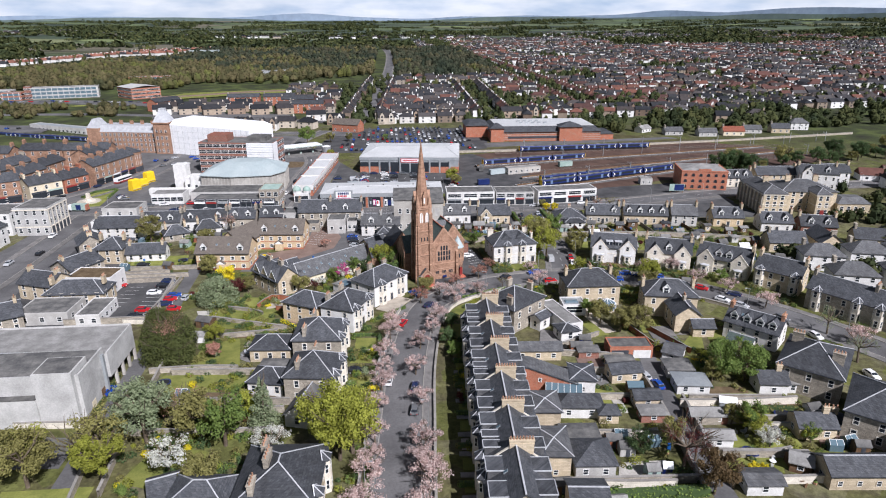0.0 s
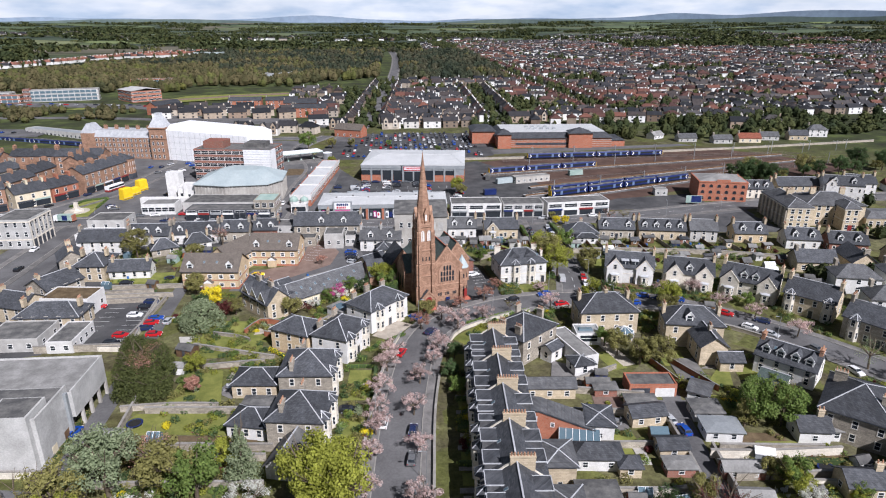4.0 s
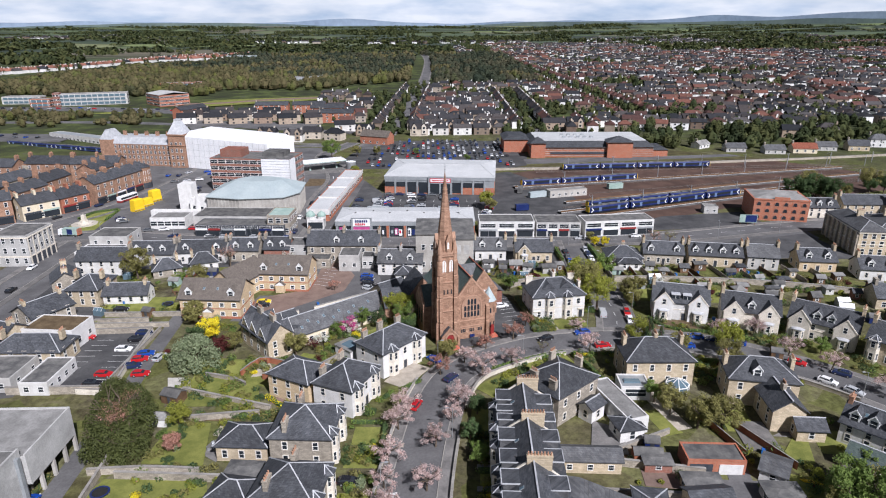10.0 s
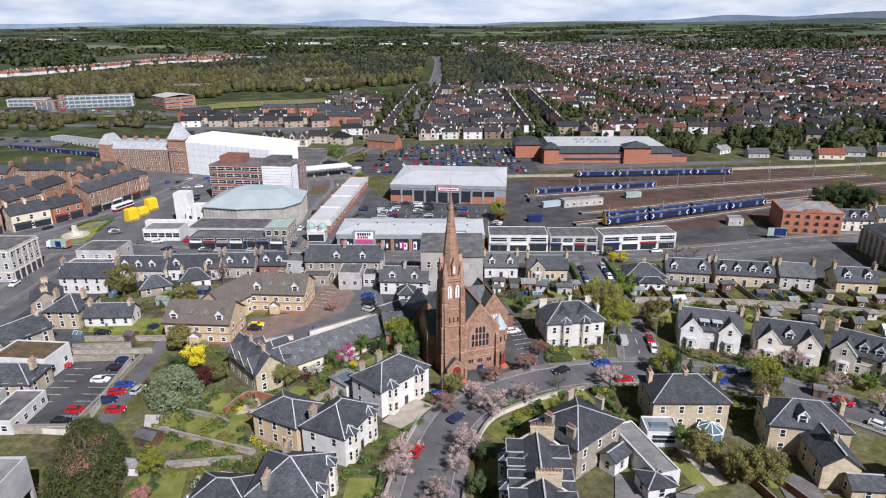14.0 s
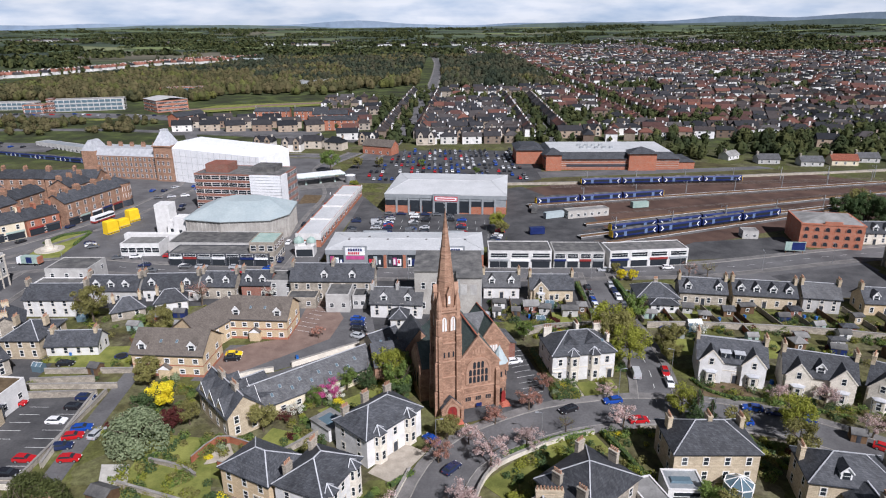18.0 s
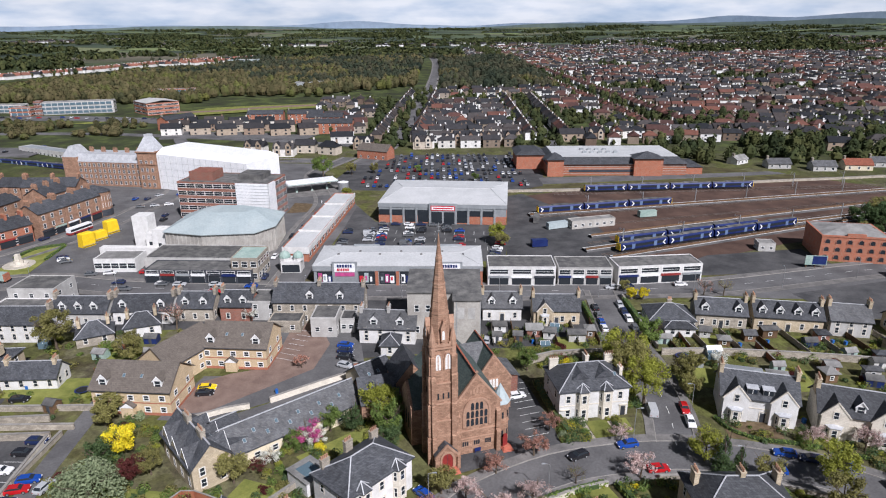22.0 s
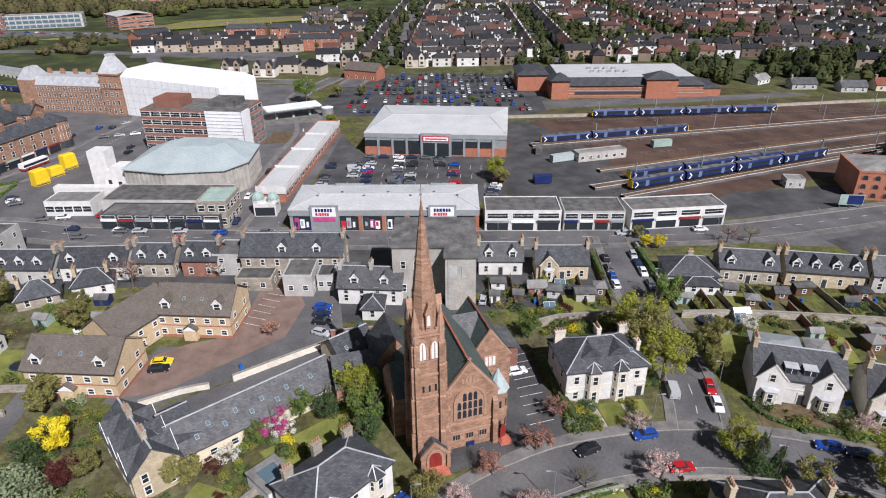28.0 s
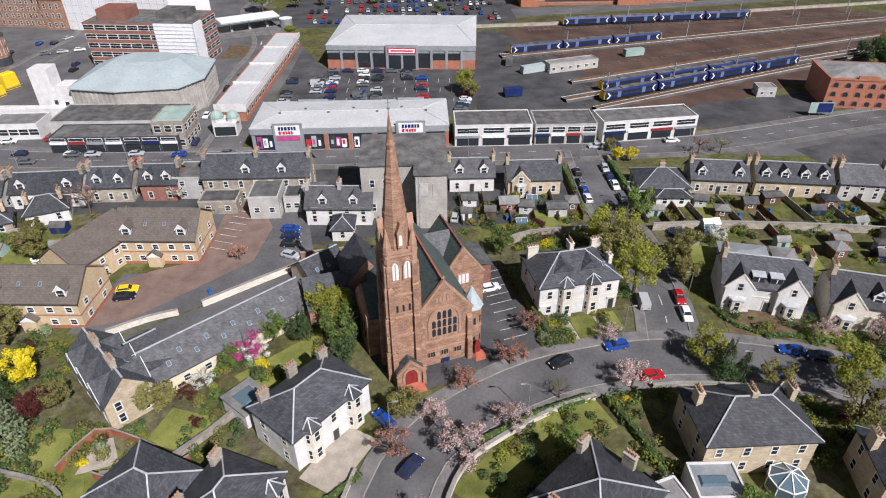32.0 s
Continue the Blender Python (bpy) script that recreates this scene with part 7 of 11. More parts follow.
for k, (x, y) in enumerate(((27, 54), (31, 52.5), (38, 51), (42, 53), (73, 52), (84, 50), (90, 51.5), (103, 49), (118, 44), (124, 38), (112, 38), (131, 40), (96, 33), (104, 30), (122, 30), (114, 24), (128, 26), (138, 32), (18, 57), (76, 47), (93, 29), (140, 20), (134, 12), (127, 5))):
    wl = rng.choice(["wood_dark", "render_white", "stone", "brick_red", "render_grey", "wood_dark"])
    w, d = rng.uniform(2.2, 4.4), rng.uniform(1.8, 3.2)
    house(x, y, rng.uniform(-14, 4), round(w, 1), round(d, 1), round(rng.uniform(2.1, 2.8), 1), rng.uniform(0.4, 1.4), rng.choice(["gable", "gable", "hip"]), wl, rng.choice(["felt", "felt_pale", "slate", "slate_pale"]), "garden_shed", {"wood_dark": "timber garden shed with felt roof", "render_white": "white rendered garage", "stone": "stone outhouse", "brick_red": "brick store", "render_grey": "grey rendered garage"}[wl], floors=1, cols=1, side_cols=1, door=None, fine=False, lead=False, win=(0.8, 0.9), sides=(0, 1))


def old_school():
    t = thing("old_school", 168, 73, -8, "large buff stone school with slate roofs", "school")
    part("wall", Shape().box(-14, -12, 0, -4, 14, 9.5).box(-4, -6, 0, 20, 12, 9.0).box(8, -13, 0, 14, -6, 9.6), "stone", t)
    for x, y, w, d, z, turn, rise in ((-9, 1, 26, 10, 9.5, 90, 2.8), (11, -7.5, 11, 6, 9.6, 90, 2.2), (8, 3, 24, 18, 9.0, 0, 3.6)):
        r, l = roof_shapes(w, d, z, rise, "hip", 0.4)
        part("roof", r, "slate_pale", t).matrix_local = pose(x, y, 0, 0, 0, turn)
        part("ridge", l, "lead", t).matrix_local = pose(x, y, 0, 0, 0, turn)
    part("cornice", Shape().box(-14.3, -12.3, 8.7, -3.7, 14, 9.1).box(7.7, -13.3, 8.8, 14.3, -6, 9.2), "stone_pale", t)
    part("band", Shape().box(-14.15, -12.15, 4.4, -3.85, 14, 4.7).box(7.85, -13.15, 4.4, 14.15, -6, 4.7), "stone_pale", t)
    part("low_wing", Shape().box(20, -8, 0, 34, 2, 4.2), "stone", t)
    part("low_roof", Shape().box(19.7, -8.3, 4.2, 34.3, 2.3, 6.6, 3.0), "slate_pale", t)
    part("door", Shape().box(10.2, -13.1, 0, 11.8, -13.0, 2.6), "door_red", t)
    for k in range(3):
        for u in (-12, -9, -6):
            simple_window(t, pose(u, -12, 0.8 + 3.0 * k), 1.3, 2.0)
    for u in (22, 25, 28, 31):
        simple_window(t, pose(u, -8, 1.0), 1.3, 1.9)
    for i in range(8):
        part("buttress", Shape().box(-14.7, -11.8 + 3.6 * i, 0, -14.0, -11.2 + 3.6 * i, 8.4), "stone_grey", t)
    for k in range(3):
        for i in range(7):
            simple_window(t, side_pose(3, 28, 28, -11 + 3.6 * i, 0.8 + 3.0 * k) @ pose(0, 0, 0), 1.2, 1.9)
        for i in range(6):
            simple_window(t, pose(-2 + 3.4 * i, -6, 0.8 + 3.0 * k), 1.2, 1.9)
        for u in (9.6, 12.4):
            simple_window(t, pose(u, -13, 0.8 + 3.0 * k), 1.2, 1.9)
    for u, v in ((-9, 0), (2, 3), (14, 3)):
        chimney(t, u, v, 11.5, 2.2, 0.9, 2.6, "stone", 4)


old_school()

# ---- sandstone tenements and the square ----
def tenement(x, y, ang, w, wall, label, storeys=3, shops=True, d=11.0, roof="slate", back=False):
    h = 3.3 * storeys + 0.6
    t = house(x, y, ang, w, d, h, 3.4, "gable", wall, roof, "tenement", label, floors=storeys, cols=max(3, int(w / 4.6)), side_cols=1, fine=False, door=None, chims=tuple((u, 0, h + 2.4, 2.6, 0.9, 2.2, wall, 6, 1) for u in ((-w / 2 + 0.5, w / 2 - 0.5) if back else (-w / 2 + 0.5, 0, w / 2 - 0.5))), win=(1.1, 1.8), lead=False, sides=(1, 3) if back else (0, 1, 3))
    if shops:
        n = max(2, int(w / 6))
        cl = ["train_blue", "door_dark", "sheet_white", "door_red", "copper"]
        for i in range(n):
            u = (i - (n - 1) / 2) * w / n
            part("fascia_sign", Shape().box(u - w / n * 0.45, -d / 2 - 0.25, 2.9, u + w / n * 0.45, -d / 2 - 0.1, 3.6), cl[(i * 3 + int(abs(x))) % 5], t)
            part("shopfront", Shape().box(u - w / n * 0.42, -d / 2 - 0.2, 0.3, u + w / n * 0.42, -d / 2 - 0.1, 2.8), "glass", t)


tenement(-157.3, 165.7, 75, 19.5, "sandstone", "red sandstone tenement over shops")
tenement(-161.6, 150.2, 73, 12.5, "sandstone", "red sandstone tenement with a corner shop")
tenement(-168.5, 137.7, 61, 13.4, "brick_orange", "orange brick building over a blue shopfront", 2)
tenement(-176.8, 126.7, 50.6, 15, "render_cream", "cream tenement with shopfronts", 2)
tenement(-188.6, 116.6, 36, 13, "sandstone", "narrow sandstone tenement over shops", 3)
for x, y, a, w in ((-182, 196, 2, 25), (-207, 197, -3, 24), (-176, 180, 78, 14), (-232, 190, -6, 24)):
    tenement(x, y, a, w, "sandstone", "red sandstone back tenement with tall chimneys", 3, False)
for i in range(6):
    x, y = -196 - 18 * (i % 3), 150 + 22 * (i // 3)
    tenement(x, y, 76 + 6 * (i % 2), 18, ["sandstone", "stone_grey", "brick_red"][i % 3], "tenement block behind the street", 2, False, back=i % 3 > 0)
t = thing("rounded_corner_building", -152.6, 178.4, 20, "round-ended sandstone corner over dark shopfronts", "building")
part("wall", Shape().prism(circle(12, 5.2), 0, 11.2), "sandstone", t)
part("shopfront", Shape().prism(circle(12, 5.3), 0.3, 3.2), "door_dark", t)
part("roof", Shape().cone(circle(12, 5.5), 11.2, (-1.5, 1.0, 14.2)), "slate", t)
for k in range(2):
    for i in range(6):
        a = -150 + 30 * i
        simple_window(t, pose(5.05 * math.cos(radians(a + 0)), 5.05 * math.sin(radians(a)), 4.4 + 3.3 * k, 0, 0, a + 90), 1.1, 1.8)
t = flat_block(-148.8, 70.4, -1, 13, 15.6, 11.0, "render_pale", "felt", "bank_building", "pale three-storey corner building over a dark shopfront", 3, 4, (1.1, 1.8))
part("shopfront", Shape().box(6.5, -7.6, 0.3, 6.66, 7.6, 3.3), "door_dark", t)
part("cornice", Shape().box(-6.7, -8.0, 10.3, 6.8, 8.0, 10.7).box(-6.6, -7.9, 3.4, 6.75, 7.9, 3.8), "stone_pale", t)
for i in range(6):
    part("pilaster", Shape().box(6.66, -7.6 + 2.9 * i, 0, 6.84, -7.1 + 2.9 * i, 10.3), "stone_pale", t)
flat_block(-166, 72, -3, 18, 16, 8.5, "render_white", "felt", "flat_roofed_building", "white block beside the street", 3, 5, (1.2, 1.5))
tenement(-160, 44, 88, 22, "render_white", "white town house row", 2, False)
tenement(-161, 18, 90, 24, "stone_grey", "grey stone town house row", 2, False)
tenement(-161, -10, 90, 24, "render_white", "white and grey house row", 2, False)
for i in range(3):
    x, y = -136.0 + 0.6 * i, 134 + 8.6 * i
    t = thing("yellow_hoarding", x, y, 62, "bright yellow sheeted site cabin", "site cabin", "yellow cabins in the square")
    part("cover", Shape().box(-2.6, -1.7, 0, 2.6, 1.7, 5.2 if i != 1 else 3.4, 0.25), "yellow", t)
    part("cap", Shape().box(-2.3, -1.4, 5.2 if i != 1 else 3.4, 2.3, 1.4, 5.6 if i != 1 else 3.7, 0.4), "yellow", t)
    part("rail", Shape().box(-3.3, -2.3, 0.9, 3.3, -2.12, 1.05), "steel", t)


# ---- lawns, paths, walls, hedges ----
def lawn(x, y, w, d, ang=0, mat="grass", label="clipped green lawn", name="lawn"):
    lawn.n = (lawn.n + 1) % 9
    sheet(name, block(x, y, w, d, ang), mat, 0.05 + 0.004 * lawn.n, label, name)


lawn.n = 0
for x, y, w, d, a in ((-45, -14, 12, 8, -20), (-33, -8, 8, 7, -20), (-52, -85, 13, 12, -20), (-72, -95, 16, 12, 0), (-18, 5, 17, 8, 38), (-16.5, -46, 6.5, 6, -3), (-16.0, -39, 6, 6, -3), (-17, -61, 6.5, 10, -4), (-19, -76, 8, 10, -4), (-84, 26, 22, 7, 2), (-77, 44, 16, 10, 2)):
    lawn(x, y, w, d, a)
for x, y, w, d, a in ((29.2, 9.8, 4.5, 6, 8), (34.8, 10.8, 4.5, 6, 8), (39.6, 12, 3.4, 5, 8), (63, 31, 11, 9, -8), (85, 29, 8, 10, -10), (78.5, 6, 9, 4, -12), (36, 48.5, 9, 8, -3), (74, 48.5, 5, 8, -3), (98, 47, 6, 9, -5), (15.5, -20, 9, 14, -48), (26, -11.5, 14, 7, 20), (8.2, -36, 6, 12, -8), (62, -36, 6, 8, -6), (78, -44, 7, 8, -10), (63, -91, 13, 9, -12), (66, -80, 16, 5, -10), (46, -36, 4, 9, 14), (36, -67, 7, 4, -8), (68, -58, 14, 8, -10)):
    lawn(x, y, w, d, a)
for x, y, w, d, a in ((66, 9.6, 11, 6, -6), (38, -45.5, 8, 4, -5), (66, -70, 10, 5, -8)):
    lawn(x, y, w, d, a, "soil", "dug garden bed", "garden_bed")
for x, y, w, d, a in ((-8.5, -15, 6, 11, -33), (31.8, 10.2, 1.2, 7, 10), (37.3, 11.4, 1.2, 6, 10), (75.5, 12.3, 6, 3, -10), (-44, -36, 7, 5, -10), (48, -31, 3.4, 16, 14), (-12.5, -42, 8, 1.4, -4)):
    lawn(x, y, w, d, a, "gravel", "pale gravel path", "garden_path")
t = sheet("petrol_forecourt", [(-80, 204), (-50, 212), (-50, 234), (-74, 230)], "paving", 0.06, "petrol station forecourt", "forecourt")


def wall_line(points, h=1.5, mat="stone_grey", label="old rubble stone garden wall", thick=0.4, name="garden_wall", step=8.0):
    body = ribbon(points, thick, -0.2, h, 0, step)
    ob = tagged(new(name, body.mesh(name, mat)), label, "wall", kind="structure")
    c = ribbon(points, thick + 0.14, h, h + 0.12, 0, step)
    part("coping", c, "kerb", ob)


def offset_line(points, o):
    line, out = curve_points(points, 5.0), []
    for i, q in enumerate(line):
        a, b = line[max(0, i - 1)], line[min(len(line) - 1, i + 1)]
        n = Vector(((b - a).y, -(b - a).x, 0)).normalized()
        out.append(((q + n * o).x, (q + n * o).y))
    return out


west = [p for p in offset_line(AVENUE, -7.0) if p[1] < -16 and p[0] < -4]
east = [p for p in offset_line(AVENUE, 7.0) if p[0] < 95]
wall_line(west, 0.8, "stone_pale", "low pale stone wall along the avenue")
for ring, mat, lab, nm in (([(-59, -46.3), (-46.8, -47.4), (-49.6, -33.6), (-57.8, -32.3)], "grass", "smooth mown lawn behind a villa", "lawn"), ([(-66.4, -57.9), (-42.3, -59.6), (-44.6, -51.7), (-63.8, -50.7)], "grass", "patchy green lawn inside stone walls", "lawn"), ([(-60, -19), (-41, -26.2), (-44.5, -15.5), (-59.5, -10.2)], "grass", "rough sloping lawn with flower beds", "lawn"), ([(-58.6, -60.4), (-36, -62.4), (-35.6, -60.6), (-58.8, -58.8)], "soil", "long bare vegetable bed", "garden_bed"), ([(-60, -31.6), (-46, -33.0), (-46, -31.6), (-60, -30.2)], "soil", "planted border along the lawn", "garden_bed"), ([(-39, -26.4), (-33.6, -28.6), (-32, -26.0), (-37.4, -23.4)], "monoblock", "reddish paved terrace", "patio"), ([(-47.2, -44.6), (-44.6, -46.4), (-44.6, -38.4), (-47.4, -39.6), (-48.2, -42)], "paving", "curved stone patio beside a wing", "patio"), ([(36.0, -55.5), (43.0, -56.8), (44.4, -51.8), (36.6, -50.4)], "monoblock", "reddish brick patio behind a garage", "patio"), ([(35.6, -64.0), (40.6, -65.0), (41.2, -60.2), (36.2, -59.4)], "paving", "pale paved terrace with garden seats", "patio"), ([(35.4, -68.0), (41.0, -69.0), (40.6, -65.2), (35.6, -64.3)], "grass", "small square of bright lawn", "lawn"), ([(34.0, -74.4), (38.6, -75.2), (38.8, -69.8), (35.0, -69.2)], "grass", "small square of bright lawn", "lawn"), ([(38.8, -75.4), (41.0, -75.6), (41.2, -69.4), (39.0, -69.6)], "concrete", "concrete back path beside a lawn", "patio"), ([(64.0, -49.5), (70.5, -50.4), (73.5, -42.4), (70.6, -42.2)], "grass", "curved bright lawn with edging", "lawn"), ([(66.8, -41.6), (76.0, -42.6), (76.4, -37.6), (74.5, -37.4)], "paving", "paved terrace with a parasol", "patio"), ([(66, -75.4), (80, -77.2), (80.4, -73.4), (66.4, -71.4)], "soil", "dug bed beside a cottage", "garden_bed"), ([(66.0, -73.4), (77, -74.4), (77, -72.0), (66.2, -70.8)], "grass", "narrow lawn beside a cottage", "lawn"), ([(64, -82.4), (76, -83.2), (77, -78.2), (66, -77.6)], "grass", "bright lawn below a garden wall", "lawn")):
    lawn.n = (lawn.n + 1) % 9
    sheet(nm, ring, mat, 0.09 + 0.004 * lawn.n, lab, nm.replace("_", " "))
wall_line([(-67.6, -49.4), (-57, -48.9), (-46.6, -49.8)], 1.4, label="old rubble wall between two gardens")
wall_line([(-60.4, -63.4), (-48, -64.2), (-32, -65.6)], 1.7, label="pale rubble wall between two gardens")
wall_line([p for p in east if p[1] < -36], 0.8, "stone_pale", "low pale stone wall along the avenue")
wall_line([p for p in east if p[1] >= -32 and p[0] < 34], 1.1, "stone_pale", "curved pale stone wall round the corner garden")
wall_line([p for p in east if p[0] > 39], 1.0, "stone_grey", "curved grey stone wall beside the street")
for pts, h in (([(-62, -50.5), (-42, -52)], 1.6), ([(-64, -66), (-33, -68.5)], 1.6), ([(-63, -74), (-32, -76)], 1.4), ([(-66, -35), (-64, -70), (-62, -92)], 1.5), ([(-58, -33), (-40, -31)], 1.4), ([(-42, -16), (-33, -14), (-24, -4)], 1.3), ([(-60, -21), (-38, -29)], 1.2), ([(-79, -19), (-77.5, 11)], 1.1), ([(-97, 13), (-76, 13)], 1.4), ([(-97, 20), (-74, 20)], 1.4), ([(-100, -21), (-78, -21)], 2.0), ([(-100, -35.5), (-80, -35), (-74, -66)], 1.0), ([(-70, -70), (-66, -96)], 1.4)):
    wall_line(pts, h)
for pts, h in (([(22, 37), (30, 41), (46, 42)], 2.0), ([(58, 42), (75, 41.5), (110, 36), (140, 26)], 1.8), ([(58, 45), (58, 78)], 1.4), ([(55.6, -72.6), (76, -74.5)], 1.8), ([(54.5, -81), (82, -82)], 1.7), ([(53.5, -91.5), (70, -93)], 1.6), ([(20, -47), (48, -53)], 1.6), ([(20, -57), (48, -60)], 1.6), ([(20, -69), (49, -71)], 1.6), ([(20, -82), (49, -84.5)], 1.6), ([(20, -96.5), (49, -98)], 1.7), ([(54.4, -72), (52.6, -86), (51.2, -100)], 1.8), ([(49.2, -64), (48.6, -75), (47.4, -86), (45.6, -100)], 1.6), ([(46, -40), (33, -46)], 1.2)):
    wall_line(pts, h)
wall_line([(-52.5, 15), (-46, 18.5), (-41, 20)], 1.3, "stone_pale", "curved pale wall at the school entrance")
wall_line([(-37, 22), (-26, 29.5), (-19, 34)], 1.5, "stone_pale", "pale stone yard wall")
wall_line([(-8.5, 38), (-20, 36.5)], 1.8, "brick_red", "brick yard wall")
for pts in ([(-30, -14), (-36, -18), (-43, -16)], [(54.5, -35), (58, -48)], [(60, -38), (66, -52)], [(84, 36), (84, 46)], [(66, 44), (66, 52)]):
    wall_line(pts, 1.6, "wood_red", "reddish timber fence", 0.08, "fence", 4.0)
for i in range(6):
    x = 15.5 + 5.6 * i
    tagged(new("fence", ribbon([(x, 47.5), (x + 0.4, 61.5)], 0.1, -0.1, 1.6, 0, 4.0).mesh("fence", "wood_dark" if i % 2 else "stone_grey")), "weathered board fence between narrow gardens", "fence", kind="structure")
for i in range(9):
    x = 61.5 + 8.2 * i
    tagged(new("fence", ribbon([(x + 1.0, 42.0 - 0.6 * i), (x, 55.5 - 0.5 * i)], 0.12, -0.1, 1.5, 0, 4.0).mesh("fence", "stone_grey" if i % 3 else "wood_dark")), "low weathered divide between back gardens", "fence", kind="structure")
BAYS = Shape()
for i in range(9):
    BAYS.add([(x, y, 0.065) for x, y in block(19.2 + 0.28 * i, 21 - 2.5 * i + 8, 4.6, 0.12, 16)], [(0, 1, 2, 3)])
for i in range(8):
    BAYS.add([(x, y, 0.065) for x, y in block(-92 + 0.3 * i, -15 + 2.9 * i, 4.4, 0.12, -2)], [(0, 1, 2, 3)])
    BAYS.add([(x, y, 0.065) for x, y in block(-82, -15 + 2.9 * i, 4.4, 0.12, -2)], [(0, 1, 2, 3)])
for i in range(7):
    BAYS.add([(x, y, 0.065) for x, y in block(-38.5 + 0.5 * i, 42 + 2.6 * i, 4.6, 0.12, -20)], [(0, 1, 2, 3)])
for r in range(4):
    for i in range(13):
        BAYS.add([(x, y, 0.065) for x, y in block(-28 + 4.0 * i, 120 + 9.5 * r - 0.3 * i, 0.12, 4.6, -5)], [(0, 1, 2, 3)])
tagged(new("bay_lines", raw_mesh("bay_lines", BAYS, "paint_white")), "painted white parking bay lines", "road marking", kind="structure")


def clump_quads(s, rng, centre, radius, count, size, flat=1.0, shell=0.65):
    """Loose leaf clumps through the outer part of an ellipsoid."""
    for _ in range(count):
        v = Vector((rng.gauss(0, 1), rng.gauss(0, 1), rng.gauss(0, 1)))
        v.normalize()
        r = shell + (1 - shell) * rng.random() ** 0.6
        p = Vector(centre) + Vector((v.x * radius[0], v.y * radius[1], v.z * radius[2])) * r
        n = (v + Vector((rng.gauss(0, 0.4), rng.gauss(0, 0.4), rng.gauss(0, 0.4) + 0.25))).normalized()
        a = n.orthogonal().normalized()
        a.rotate(Matrix.Rotation(rng.random() * math.tau, 3, n))
        b = n.cross(a) * flat
        k = size * rng.uniform(0.55, 1.25)
        n0 = len(s.v)
        bend = n * k * 0.25
        s.v += [tuple(p - a * k + b * k * rng.uniform(-0.3, 0.3)), tuple(p - b * k * 0.8 + bend), tuple(p + a * k), tuple(p + b * k * 0.8 + bend)]
        s.f.append((n0, n0 + 1, n0 + 2, n0 + 3))


def hedge(points, h, w, mat="leaf_green", label="clipped green hedge beside a garden path"):
    rng = random.Random(int(abs(points[0][0]) * 7 + h * 13))
    s = Shape()
    line = curve_points(points, 0.8)
    for q in line:
        clump_quads(s, rng, (q.x, q.y, h * 0.5), (w * 0.62, w * 0.62, h * 0.56), 26, 0.22, 1.0, 0.75)
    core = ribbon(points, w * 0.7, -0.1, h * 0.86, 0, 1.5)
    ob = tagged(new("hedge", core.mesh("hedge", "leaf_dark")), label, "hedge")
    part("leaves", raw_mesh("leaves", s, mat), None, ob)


hedge([(23.8, 28), (25.8, 16), (27.6, 8.5)], 1.8, 1.6, "leaf_olive", "loose hedge between church and villa")
hedge([(60, 14), (61.5, 9.5), (66, 6.2), (73, 4.6), (80, 1.8), (90, -3.5)], 0.8, 0.8)
hedge([(57.6, 74), (57.8, 60)], 2.2, 1.6)
hedge([(44.5, 72), (44.5, 60)], 2.0, 1.2)
hedge([(12.5, -14), (22, -9.5), (31, -6.5)], 1.4, 1.2)
hedge([(33.5, -7), (36, -14), (37.5, -20)], 1.4, 1.2)
hedge([(26.3, 6.5), (29.6, 7.6)], 1.2, 1.2)
hedge([(-9.5, -22), (-5.5, -18.5)], 1.0, 0.9)
hedge([(-19.5, -34.5), (-13.2, -34.8)], 0.9, 0.8)
hedge([(-13.0, -48), (-12.6, -36)], 1.3, 1.0, "leaf_dark", "dark clipped hedge beside a villa")
hedge([(-15.0, -98), (-14.4, -84)], 1.6, 1.4, "leaf_green")
hedge([(-17.5, -66.5), (-13.8, -66.5)], 1.0, 0.9)
hedge([(20.5, -100.5), (46, -101)], 2.0, 2.0)
for k in range(12):
    x, y = 4.0 + 0.43 * k, -110.5 + 6.1 * k
    sheet("garden_path", block(x, y, 5.4, 1.3, -4), "kerb", 0.16, "pale paved path to a terrace door", "path")
    sheet("lawn", block(x + 0.2, y + 3.0, 4.2, 3.4, -4), "gravel" if k % 3 == 1 else "grass", 0.15, "small front garden behind a low wall", "lawn")
for k in range(7):
    hedge([(1.2 + 0.9 * k, -106 + 11 * k), (7.0 + 0.9 * k, -106.5 + 11 * k)], 1.3, 0.9, "leaf_green" if k % 2 else "leaf_olive")
hedge([(68, -77.5), (80, -79)], 1.6, 1.4, "leaf_olive", "loose mixed hedge beside a lawn")
hedge([(-40, -24), (-34, -30)], 0.9, 1.2, "leaf_yellow", "golden shrubs along the wall")


